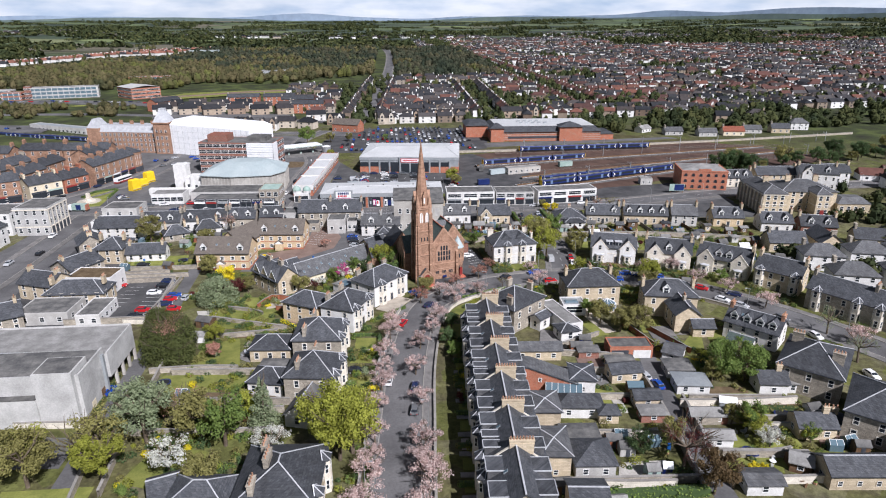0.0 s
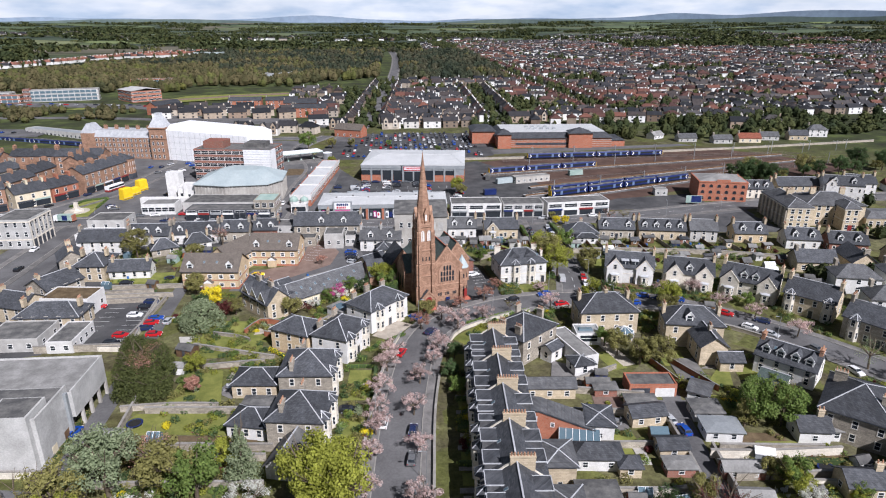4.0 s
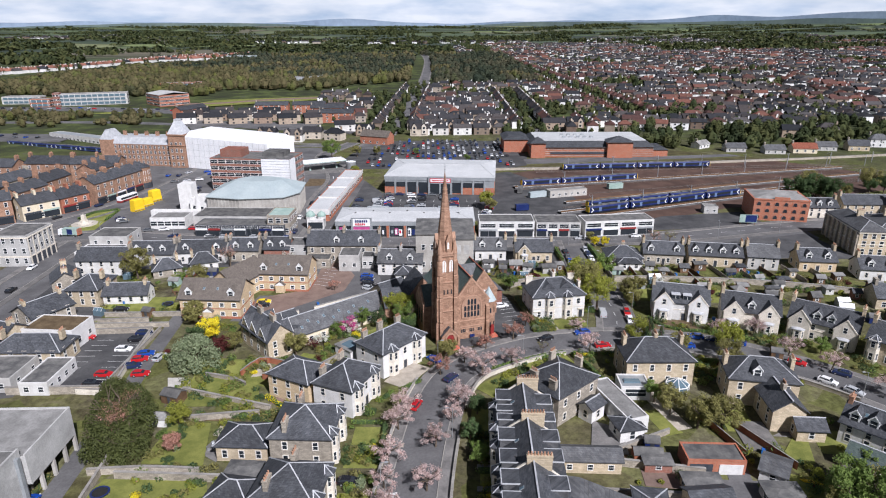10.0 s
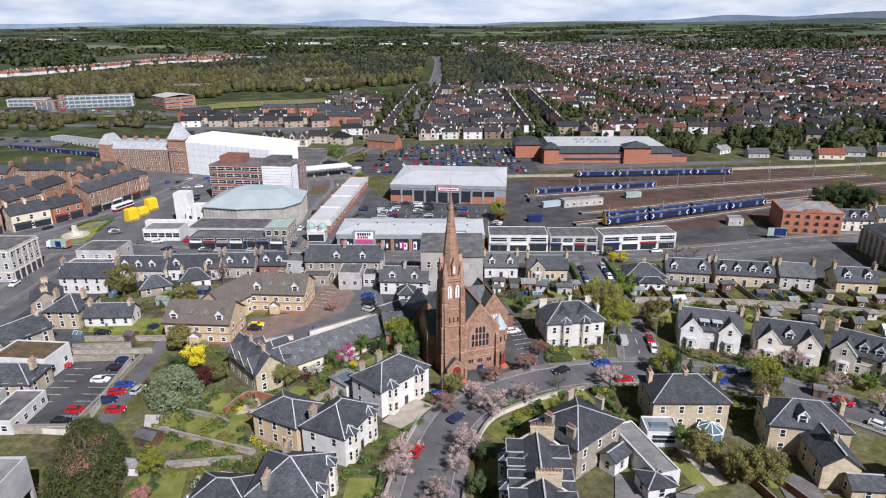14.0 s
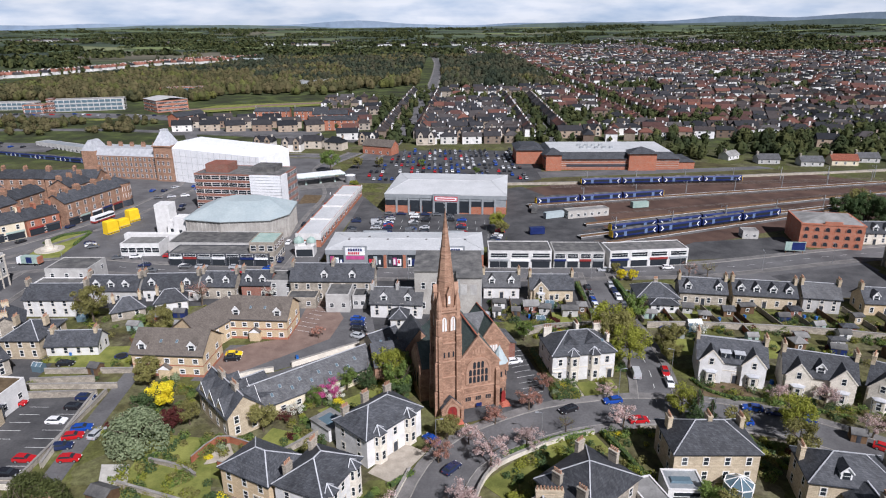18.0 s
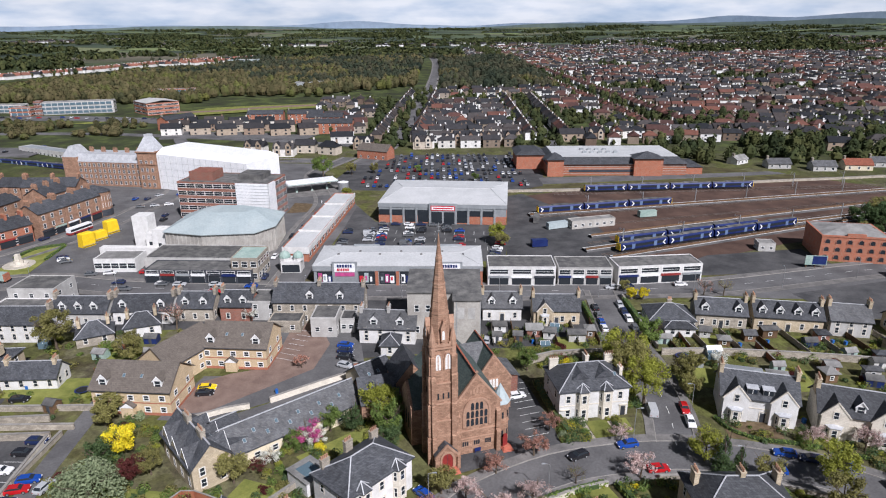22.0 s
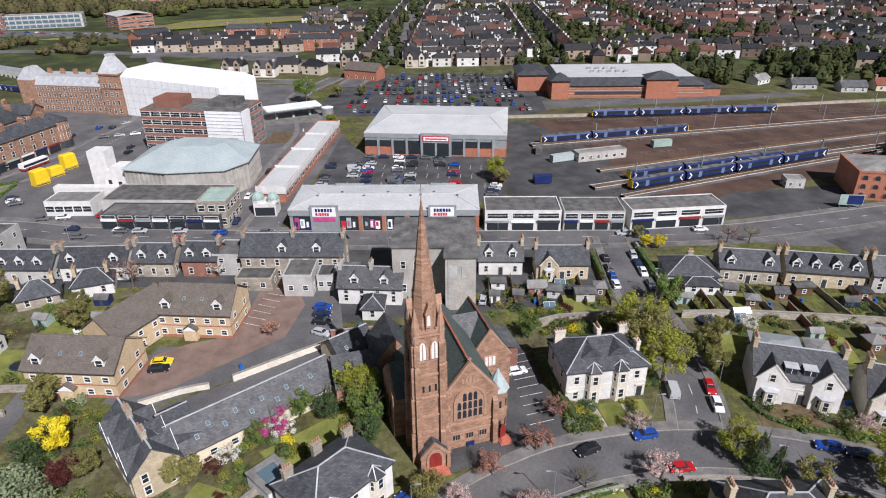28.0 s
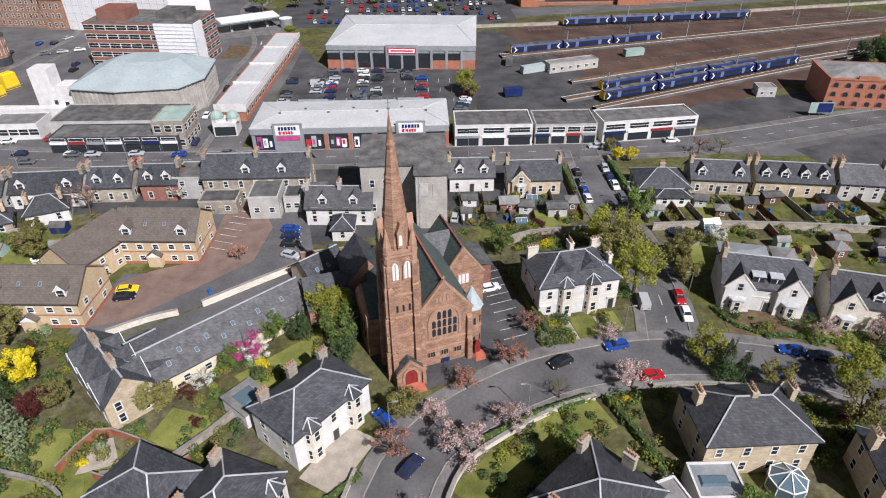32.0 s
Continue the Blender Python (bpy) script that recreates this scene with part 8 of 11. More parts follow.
for nm, ring, mat, lab in (("lawn", [(50.6, -97.7), (63.0, -97.0), (64.2, -93.4), (52.0, -93.1)], "grass", "bright lawn with a round white table"), ("lawn", [(56.4, -89.6), (71.2, -91.0), (71.4, -86.4), (59.0, -84.9)], "grass", "bright lawn with young fruit trees"), ("lawn", [(67.2, -80.2), (73.8, -80.8), (74.9, -79.1), (68.3, -78.4)], "grass", "lawn strip below a garden wall"), ("lawn", [(63.1, -72.8), (72.3, -73.7), (73.8, -71.1), (64.5, -70.2)], "grass", "lawn strip above a garden wall"), ("patio", [(74.5, -90.5), (79.0, -91.3), (81.3, -87.3), (76.4, -86.9)], "monoblock", "red paved terrace beside a cottage"), ("yard", [(31.4, -95.9), (40.6, -96.8), (42.4, -91.4), (33.2, -91.4)], "concrete", "cluttered concrete back yard"), ("lawn", [(71.9, -94.5), (76.4, -94.9), (78.5, -92.0), (73.9, -91.6)], "grass", "small lawn in villa shade")):
    lawn.n = (lawn.n + 1) % 9
    sheet(nm, ring, mat, 0.13 + 0.004 * lawn.n, lab, nm)
wall_line([(52.9, -74.3), (64.1, -75.3), (79.0, -75.5)], 1.9, "stone_pale", "pale rendered wall between the gardens")
wall_line([(51.2, -90.5), (62.6, -91.9), (67.6, -91.4)], 1.5, "stone_pale", "pale rubble wall between lawns")
wall_line([(57.6, -99.4), (68.6, -100.0)], 1.7, "stone_pale", "pale rubble wall between lawns")
wall_line([(21.1, -96.8), (33.7, -98.2), (41.3, -98.6)], 1.6, "stone_pale", "pale rubble wall behind the yards")
wall_line([(32.5, -84.5), (46.8, -83.3)], 1.6, "stone_pale", "pale rubble wall behind the yards")
wall_line([(66.6, -83.4), (74.0, -84.0)], 1.4, "stone_pale", "rubble wall beside a cottage")


sheet("driveway", [(-86, -82.6), (-72.9, -83.2), (-72.9, -73.9), (-86, -72.4)], "asphalt", 0.07, "worn asphalt drive below the warehouse", "drive")
wall_line([(-88, -69.4), (-80, -69.9), (-73.2, -70.2)], 1.5, "stone_pale", "pale rubble wall below the warehouse")
hedge([(-74.0, -66), (-74.4, -50)], 1.0, 1.2, "leaf_olive", "rough weeds along the warehouse wall")


wall_line([(-79.5, 10.2), (-78.3, -4.2), (-76.9, -15.8)], 1.3, "stone_pale", "pale stone wall through the car park")
wall_line([(-95.8, 9.0), (-79.0, 9.7)], 1.6, "stone_grey", "rubble wall behind the car park")
wall_line([(-97.5, 15.1), (-82.8, 16.0)], 1.6, "stone_grey", "rubble wall along the lane")
wall_line([(-84.2, -21.1), (-77.4, -21.8)], 1.5, "stone_pale", "low pale wall below the car park")
wall_line([(-56.9, -14.2), (-49.5, -16.6), (-46.2, -19.0)], 1.0, "stone_grey", "dry stone wall on a garden bank")
wall_line([(-48.5, -14.7), (-45.4, -8.3), (-40.4, -9.4), (-35.3, -12.0)], 1.6, "wood_red", "red-brown timber garden fence", 0.12, "fence")


for nm, ring, mat, lab in (("lawn", [(-58.4, -27.2), (-42.6, -27.0), (-45.6, -20.7), (-58.0, -19.9)], "grass", "bright rough lawn below a garden bank"), ("lawn", [(-60.0, -14.1), (-48.1, -13.4), (-46.3, -7.3), (-59.7, -5.1)], "grass", "bright mown lawn beside a timber fence"), ("lawn", [(-99.8, 25.3), (-80.0, 25.0), (-81.7, 33.8), (-102.4, 32.6)], "grass", "long lawn beside low cottages"), ("patio", [(-63.5, -20.9), (-58.1, -21.0), (-60.4, -15.0), (-65.8, -14.9)], "concrete", "concrete drive beside a shed"), ("patio", [(-46.0, -15.2), (-40.4, -13.5), (-42.9, -8.8), (-45.1, -9.3)], "gravel", "pale gravel corner inside a fence")):
    lawn.n = (lawn.n + 1) % 9
    sheet(nm, ring, mat, 0.17 + 0.004 * lawn.n, lab, nm)


for nm, ring, mat, lab in (("yard", [(28.4, -45.8), (35.6, -46.8), (37.0, -38.4), (31.2, -35.4)], "paving", "paved yard behind a stone villa"), ("yard", [(44.0, -61.5), (60.5, -61.8), (61.0, -55.4), (45.0, -54.0)], "asphalt", "worn asphalt turning place between garages"), ("yard", [(59.5, -46.0), (66.4, -46.6), (67.0, -36.8), (60.4, -36.4)], "paving", "paved yard behind a stone villa"), ("garden_bed", [(26.5, -49.0), (38.0, -50.2), (38.4, -46.8), (28.4, -46.6)], "soil", "planted border behind the terrace")):
    lawn.n = (lawn.n + 1) % 9
    sheet(nm, ring, mat, 0.21 + 0.004 * lawn.n, lab, nm.replace("_", " "))


# ---- railway ----
def railway():
    rails = Shape()
    beds = []
    lines = [((44, 172), (330, 232)), ((44, 167), (330, 227)), ((60, 131), (330, 214)), ((60, 126), (330, 209)), ((62, 117.5), (240, 185)), ((60, 211), (340, 228)), ((60, 207), (340, 224)), ((58, 152), (330, 221))]
    for (a, b), (c, e) in lines:
        n = Vector((-(e - b), c - a, 0)).normalized()
        for o in (-0.72, 0.72):
            rails.beam((a + n.x * o, b + n.y * o, 0.2), (c + n.x * o, e + n.y * o, 0.2), 0.09, 0.16)
        L = math.hypot(c - a, e - b)
        for i in range(int(L / 2.4)):
            f = i * 2.4 / L
            p = (a + (c - a) * f, b + (e - b) * f)
            rails.beam((p[0] - n.x * 1.25, p[1] - n.y * 1.25, 0.1), (p[0] + n.x * 1.25, p[1] + n.y * 1.25, 0.1), 0.26, 0.1)
    tagged(new("railway_track", raw_mesh("railway_track", rails, "rail")), "rusty rails on sleepers", "railway track", kind="stuff")
    for pts, w, lab in (([(42, 169.4), (140, 190), (240, 211)], 4.0, "long station platform with pale edge"), ([(56, 121.6), (150, 153), (215, 173)], 3.6, "long narrow station platform"), ([(64, 113), (150, 146), (210, 168)], 2.6, "side platform along the siding"), ([(62, 138), (160, 170), (240, 193)], 2.6, "narrow loading platform")):
        p = new("platform", ribbon(pts, w, -0.2, 0.95).mesh("platform", "asphalt"))
        tagged(p, lab, "platform", kind="structure")
        for sgn in (-1, 1):
            part("platform_fence", ribbon(pts, 0.06, 0.95, 1.75, sgn * (w / 2 - 0.7)), "wood_dark", p) if sgn > 0 else None
            part("platform_edge", ribbon(pts, 0.35, 0.95, 0.98, sgn * (w / 2 - 0.25)), "paint_white", p)


railway()


def carriage_meshes():
    L, W, H = 22.0, 2.8, 3.7
    b = Shape()
    prof = [(-W / 2, 0.95), (-W / 2 - 0.04, 1.6), (-W / 2, 3.0), (-W / 2 + 0.45, H - 0.15), (0, H), (W / 2 - 0.45, H - 0.15), (W / 2, 3.0), (W / 2 + 0.04, 1.6), (W / 2, 0.95)]
    n = len(prof)
    b.add([(x, y, z) for x in (-L / 2 + 0.3, L / 2 - 0.3) for y, z in prof], [tuple(range(n)), tuple(range(2 * n - 1, n - 1, -1))] + [(i, n + i, n + (i + 1) % n, (i + 1) % n) for i in range(n)])
    roof = Shape().add([(x, y, z) for x in (-L / 2 + 0.3, L / 2 - 0.3) for y, z in ((-0.98, H - 0.13), (0, H + 0.03), (0.98, H - 0.13))], [(0, 3, 4, 1), (1, 4, 5, 2)])
    roof.box(-4, -0.8, H - 0.05, 4, 0.8, H + 0.25)
    win = Shape().box(-9.8, -W / 2 - 0.06, 1.75, 9.8, W / 2 + 0.06, 2.75)
    doors = [Shape().box(u - 0.7, -W / 2 - 0.075, 1.05, u + 0.7, W / 2 + 0.075, 2.95).mesh("door", "train_door") for u in (-5.0, 5.0)]
    under = Shape().box(-L / 2 + 1, -1.2, 0.3, L / 2 - 1, 1.2, 0.95)
    k = W / 2 + 0.07
    waves = []
    for q in (-1, 1):
        ring = [(q * 9.9, 1.0), (q * 9.4, 1.0), (q * 8.4, 2.0), (q * 9.4, 2.98), (q * 9.9, 2.98), (q * 9.0, 2.0)]
        waves.append(Shape().add([(x, y, z) for y in (-k, k) for x, z in ring], [tuple(range(6)), tuple(range(11, 5, -1))] + [(n, 6 + n, 6 + (n + 1) % 6, (n + 1) % 6) for n in range(6)]).mesh("livery_mark", "sheet_white"))
    return [("carriage", b.mesh("carriage", "train_blue")), ("carriage_roof", roof.mesh("carriage_roof", "felt")), ("window_band", win.mesh("window_band", "glass")), ("door", doors[0]), ("door", doors[1]), ("underframe", under.mesh("underframe", "rubber")), ("livery_mark", waves[0]), ("livery_mark", waves[1])]


CAR_PARTS = carriage_meshes()


def train(a, b, n, nose=True):
    ang = math.degrees(math.atan2(b[1] - a[1], b[0] - a[0]))
    t = thing("train", a[0], a[1], ang, "blue and white electric train of %s coaches" % {3: "three", 4: "four"}[n], "train", z=0.28)
    for i in range(n):
        c = part(CAR_PARTS[0][0], CAR_PARTS[0][1], None, t)
        c.matrix_local = pose(11 + 22.3 * i, 0, 0)
        for nm, me in CAR_PARTS[1:]:
            part(nm, me, None, c)
    for u in (0.2, 22.3 * n - 0.5):
        part("cab_front", Shape().box(u - 0.15, -1.3, 0.95, u + 0.25, 1.3, 3.3, 0.1), "yellow", t)


train((76, 211.9), (166, 217.4), 4)
train((46, 172.4), (114, 186.7), 3)
train((68, 119.8), (149, 150.5), 4)
train((70, 129.0), (123, 145.4), 3)


def mast(x, y, ang, wide=7.0):
    if "mast" not in CACHE:
        p = Shape().box(-0.14, -0.14, 0, 0.14, 0.14, 7.2)
        a = Shape().beam((0, 0, 6.4), (3.2, 0, 6.6), 0.1, 0.1).beam((0, 0, 5.4), (3.2, 0, 6.4), 0.07, 0.07).box(3.1, -0.03, 5.2, 3.16, 0.03, 6.6)
        CACHE["mast"] = (p.mesh("post", "steel"), a.mesh("bracket", "steel"))
    t = tagged(new("overhead_line_mast", CACHE["mast"][0]), "galvanised steel overhead line mast", "mast", "overhead line masts")
    t.matrix_basis = pose(x, y, 0, 0, 0, ang)
    part("bracket", CACHE["mast"][1], None, t)


for i in range(9):
    mast(72 + 26 * i, 127.5 + 8.1 * i, 107)
    mast(70 + 27 * i, 178 + 5.6 * i, 102)
    mast(80 + 27 * i, 214.5 + 1.6 * i, 93)
wall_line([(36, 213), (90, 216), (200, 232), (330, 246)], 1.4, "stone_grey", "dark railway boundary wall")
sheet("embankment", [(40, 216), (110, 219), (330, 250), (330, 268), (150, 240), (60, 228)], "rough_grass", 0.07, "rough brown grass along the railway", "embankment")
sheet("access_road", [(58, 230), (150, 242), (200, 250), (196, 257), (150, 252), (58, 246)], "asphalt", 0.09, "asphalt access road beside the supermarket", "road")
sheet("rough_ground", [(150, 254), (196, 259), (330, 270), (345, 345), (160, 345)], "rough_grass", 0.03, "rough ground with scrub behind the bungalows", "ground")
t = flat_block(66, 154, 15, 20, 5, 3.2, "concrete", "felt_pale", "goods_shed", "low concrete station store", 1, 6, (1.2, 1.0))
flat_block(124, 122, -8, 6, 5, 3.0, "render_grey", "felt_pale", "hut", "grey railway hut standing on asphalt", 1, 2, (0.9, 0.9))
for x, y, a, w, m, lab in ((40, 128, 8, 6, "train_blue", "blue steel container standing on asphalt"), (51, 151, 20, 9, "copper_pale", "pale green lorry trailer"), (94, 167, 12, 8, "copper", "green steel container standing on asphalt"), (44, 161, 80, 6, "felt", "dark skip lorry standing on asphalt")):
    t = thing("container", x, y, a, lab, "container")
    part("body", Shape().box(-w / 2, -1.25, 0.3, w / 2, 1.25, 2.9), m, t)
    part("rib", Shape().box(-w / 2 - 0.03, -1.3, 0.3, -w / 2 + 0.2, 1.3, 2.95).box(w / 2 - 0.2, -1.3, 0.3, w / 2 + 0.03, 1.3, 2.95), m, t)
    part("skid", Shape().box(-w / 2 + 0.4, -1.1, 0, w / 2 - 0.4, 1.1, 0.3), "rubber", t)


# petrol station, roundabout, bus
t = thing("petrol_canopy", -64.5, 221, 26, "petrol station with a pale flat canopy", "canopy")
part("canopy", Shape().box(-13, -5, 4.6, 13, 5, 5.4), "sheet_white", t)
part("canopy_band", Shape().box(-13.05, -5.05, 4.7, 13.05, -5.0, 5.1), "copper", t)
for u in (-8, 0, 8):
    part("column", Shape().box(u - 0.2, -0.2, 0, u + 0.2, 0.2, 4.6), "steel", t)
    part("pump", Shape().box(u - 0.5, -1.2, 0, u + 0.5, -0.5, 1.6), "copper", t)
t = thing("water_tank", -48, 222, 0, "round pale steel tank", "tank")
part("body", Shape().prism(circle(20, 2.8), 0, 4.2), "steel", t)
part("cover", Shape().cone(circle(20, 2.9), 4.2, (0, 0, 4.9)), "sheet_white", t)
t = thing("bus", -148.6, 152.4, 72, "red and white single-decker bus", "bus")
part("body", Shape().box(-5.6, -1.25, 0.9, 5.6, 1.25, 3.0, 0.08), "sheet_white", t)
part("skirt", Shape().box(-5.62, -1.27, 0.35, 5.62, 1.27, 1.2), "door_red", t)
part("window_band", Shape().box(-5.3, -1.29, 1.6, 5.3, 1.29, 2.5), "glass", t)
for u in (-3.6, 3.6):
    for s in (-1, 1):
        w = part("wheel", Shape().prism(circle(14, 0.48), -0.13, 0.13), "rubber", t)
        w.matrix_local = pose(u, s * 1.15, 0.48, 90, 0, 0)
sheet("garden_lawn", [(-154, 101.6), (-141, 102.7), (-144.8, 135.2), (-155, 130)], "grass", 0.16, "lawn with a monument in the town square", "lawn")
t = thing("monument", -149.5, 113, 0, "pale stone monument on a round paved plinth", "monument")
part("plinth", Shape().prism(circle(20, 5.2), 0, 0.35).prism(circle(12, 3.0), 0.35, 0.8), "stone_pale", t)
part("step", Shape().prism(circle(8, 1.6), 0.8, 1.8), "stone_pale", t)
part("pedestal", Shape().box(-0.8, -0.8, 1.8, 0.8, 0.8, 4.2, 0.1), "stone_pale", t)
hedge([(-155.5, 120), (-153.6, 130), (-145.4, 135)], 1.0, 1.4)
hedge([(-143, 118), (-144.6, 134)], 0.9, 1.2)
t = thing("recycling_lorry", -147, 97, -6, "recycling lorry with green and blue sides", "lorry")
part("body", Shape().box(-2.6, -1.2, 0.8, 3.6, 1.2, 3.4, 0.05), "copper", t)
part("side_panel", Shape().box(-0.6, -1.24, 1.0, 1.6, -1.15, 3.2), "train_blue", t)
part("tailgate", Shape().box(3.6, -1.2, 0.8, 4.2, 1.2, 3.2), "brick_orange", t)
part("cab", Shape().box(-4.4, -1.2, 0.7, -2.6, 1.2, 3.0, 0.1), "sheet_white", t)
part("windscreen", Shape().box(-4.42, -1.0, 1.8, -4.3, 1.0, 2.7), "glass", t)
for u in (-3.5, 2.4):
    for v in (-1.05, 1.05):
        w = part("wheel", Shape().prism(circle(12, 0.5), -0.15, 0.15), "rubber", t)
        w.matrix_local = pose(u, v, 0.5, 90, 0, 0)
for i in range(10):
    a = i / 9
    t = thing("barrier", -55 + 7 * math.sin(a * 3.0), 196 - 20 * a, 90 + 60 * a, "red and white site barrier", "barrier", "site barriers")
    part("panel", Shape().box(-1.0, -0.15, 0.1, 1.0, 0.15, 1.0, 0.05), "door_red" if i % 2 else "sheet_white", t)
    part("foot", Shape().box(-1.0, -0.3, 0, 1.0, 0.3, 0.1), "rubber", t)
sheet("building_site", [(-68, 178), (-56, 180), (-57, 194), (-68, 196)], "soil", 0.06, "dug-over building site", "site")


def street_lamp(x, y, ang, h=7.0):
    if "lamp" not in CACHE:
        CACHE["lamp"] = (Shape().prism(circle(8, 0.1), 0, 1.2).prism(circle(8, 0.06), 1.2, h).mesh("post", "steel"), Shape().beam((0, 0, h), (1.0, 0, h + 0.25), 0.07, 0.07).mesh("arm", "steel"), Shape().box(0.8, -0.13, h + 0.15, 1.5, 0.13, h + 0.3, 0.04).mesh("lantern", "clad_grey"))
    t = tagged(new("street_lamp", CACHE["lamp"][0]), "slim grey steel street lamp", "street lamp", "street lamps")
    t.matrix_basis = pose(x, y, 0, 0, 0, ang)
    for n, me in zip(("arm", "lantern"), CACHE["lamp"][1:]):
        part(n, me, None, t)


for i, p in enumerate(offset_line(AVENUE, 5.6)[2::7]):
    street_lamp(p[0], p[1], 180)
for i, p in enumerate(offset_line(AVENUE, -5.6)[6::7]):
    street_lamp(p[0], p[1], 0)
for i, p in enumerate(offset_line(CROSS, 6.0)[1::6]):
    street_lamp(p[0], p[1], 90)
for i, p in enumerate(offset_line(SIDE, 4.8)[2::6]):
    street_lamp(p[0], p[1], 180)
rng = random.Random(5)
for k, (x, y) in enumerate(((52.5, 44.5), (105, 47), (108, 46.2), (88, 47.5), (-77, -62), (42, -86), (44.5, -88), (-95.5, 29), (-36.5, 26), (26, 49), (80, 46), (62, -47), (30.5, 31), (-43, 62), (-14, 40), (78, 12))):
    t = thing("wheelie_bin", x, y, rng.uniform(-30, 30), "blue plastic wheelie bin", "bin", "wheelie bins")
    if "bin" not in CACHE:
        CACHE["bin"] = (Shape().box(-0.29, -0.35, 0.05, 0.29, 0.35, 0.98, -0.03).mesh("body", glossy("bin_blue", (0.02, 0.13, 0.42), 0.4)), Shape().box(-0.32, -0.4, 0.98, 0.32, 0.38, 1.07).mesh("lid", glossy("bin_lid", (0.02, 0.10, 0.34), 0.4)), Shape().box(-0.3, 0.28, 0, 0.3, 0.42, 0.18).mesh("wheels", "rubber"))
    for n, me in zip(("body", "lid", "wheels"), CACHE["bin"]):
        part(n, me, None, t)


# ---- garden things ----
def parasol(x, y):
    t = thing("garden_parasol", x, y, 20, "white garden parasol over a round table", "parasol")
    part("pole", Shape().prism(circle(8, 0.04), 0, 2.5), "steel", t)
    part("canopy", Shape().cone(circle(8, 1.5), 2.0, (0, 0, 2.6)), "sheet_white", t)
    part("base", Shape().prism(circle(12, 0.3), 0, 0.1), "concrete", t)


def garden_table(x, y, ang, mat="wood_dark", seats=4):
    t = thing("garden_table", x, y, ang, "outdoor table standing on a patio", "table")
    part("tabletop", Shape().prism(circle(12, 0.62), 0.68, 0.73), mat, t)
    for i in range(3):
        part("leg", Shape().beam((0.4 * math.cos(2.1 * i), 0.4 * math.sin(2.1 * i), 0), (0.1 * math.cos(2.1 * i), 0.1 * math.sin(2.1 * i), 0.7), 0.06, 0.06), mat, t)
    for i in range(seats):
        a = math.tau * (i + 0.3) / seats
        c = thing("garden_chair", x + 1.15 * math.cos(a), y + 1.15 * math.sin(a), math.degrees(a) - 90, "outdoor chair drawn up to a table", "chair", "garden chairs")
        part("seat", Shape().box(-0.25, -0.25, 0.4, 0.25, 0.25, 0.45), mat, c)
        part("backrest", Shape().box(-0.25, 0.22, 0.45, 0.25, 0.28, 0.95), mat, c)
        part("leg_frame", Shape().box(-0.24, -0.24, 0, 0.24, 0.24, 0.4, 0.03), mat, c)


def greenhouse(x, y, ang, w=2.6, d=1.9):
    t = thing("greenhouse", x, y, ang, "small aluminium framed garden greenhouse", "greenhouse")
    part("glazing", Shape().add([(-w / 2, -d / 2, 0), (w / 2, -d / 2, 0), (w / 2, d / 2, 0), (-w / 2, d / 2, 0), (-w / 2, -d / 2, 1.6), (w / 2, -d / 2, 1.6), (w / 2, d / 2, 1.6), (-w / 2, d / 2, 1.6), (-w / 2, 0, 2.3), (w / 2, 0, 2.3)], [(0, 1, 5, 4), (2, 3, 7, 6), (1, 2, 6, 9, 5), (3, 0, 4, 8, 7), (4, 5, 9, 8), (6, 7, 8, 9)]), "glass_roof", t)
    part("ridge_bar", Shape().beam((-w / 2, 0, 2.34), (w / 2, 0, 2.34), 0.08, 0.08), "frame_white", t)
    for u in (-w / 2, 0, w / 2):
        part("frame_bar", Shape().beam((u, -d / 2 - 0.02, 1.6), (u, 0, 2.33), 0.06, 0.05), "frame_white", t)


def trampoline(x, y):
    t = thing("trampoline", x, y, 0, "round garden trampoline with blue rim", "trampoline")
    part("mat", Shape().prism(circle(16, 1.35), 0.72, 0.75), "rubber", t)
    ring = Shape()
    a, b = circle(16, 1.35), circle(16, 1.7)
    ring.add([(p, q, 0.78) for p, q in a + b], [(i, (i + 1) % 16, 16 + (i + 1) % 16, 16 + i) for i in range(16)])
    part("rim", ring, "train_blue", t)
    for i in range(4):
        p = circle(4, 1.55)[i]
        part("leg", Shape().box(p[0] - 0.04, p[1] - 0.04, 0, p[0] + 0.04, p[1] + 0.04, 0.76), "steel", t)


def play_house(x, y, ang, w, d, h, wall, roof, label, name="garden_shed"):
    t = thing(name, x, y, ang, label, "shed")
    part("wall", body_shape(w, d, h, 0.9, True), wall, t)
    part("roof", roof_shapes(w, d, h, 0.9, "gable", 0.15)[0], roof, t)
    part("door", Shape().box(-0.4, -d / 2 - 0.04, 0, 0.4, -d / 2, 1.8), "door_dark", t)


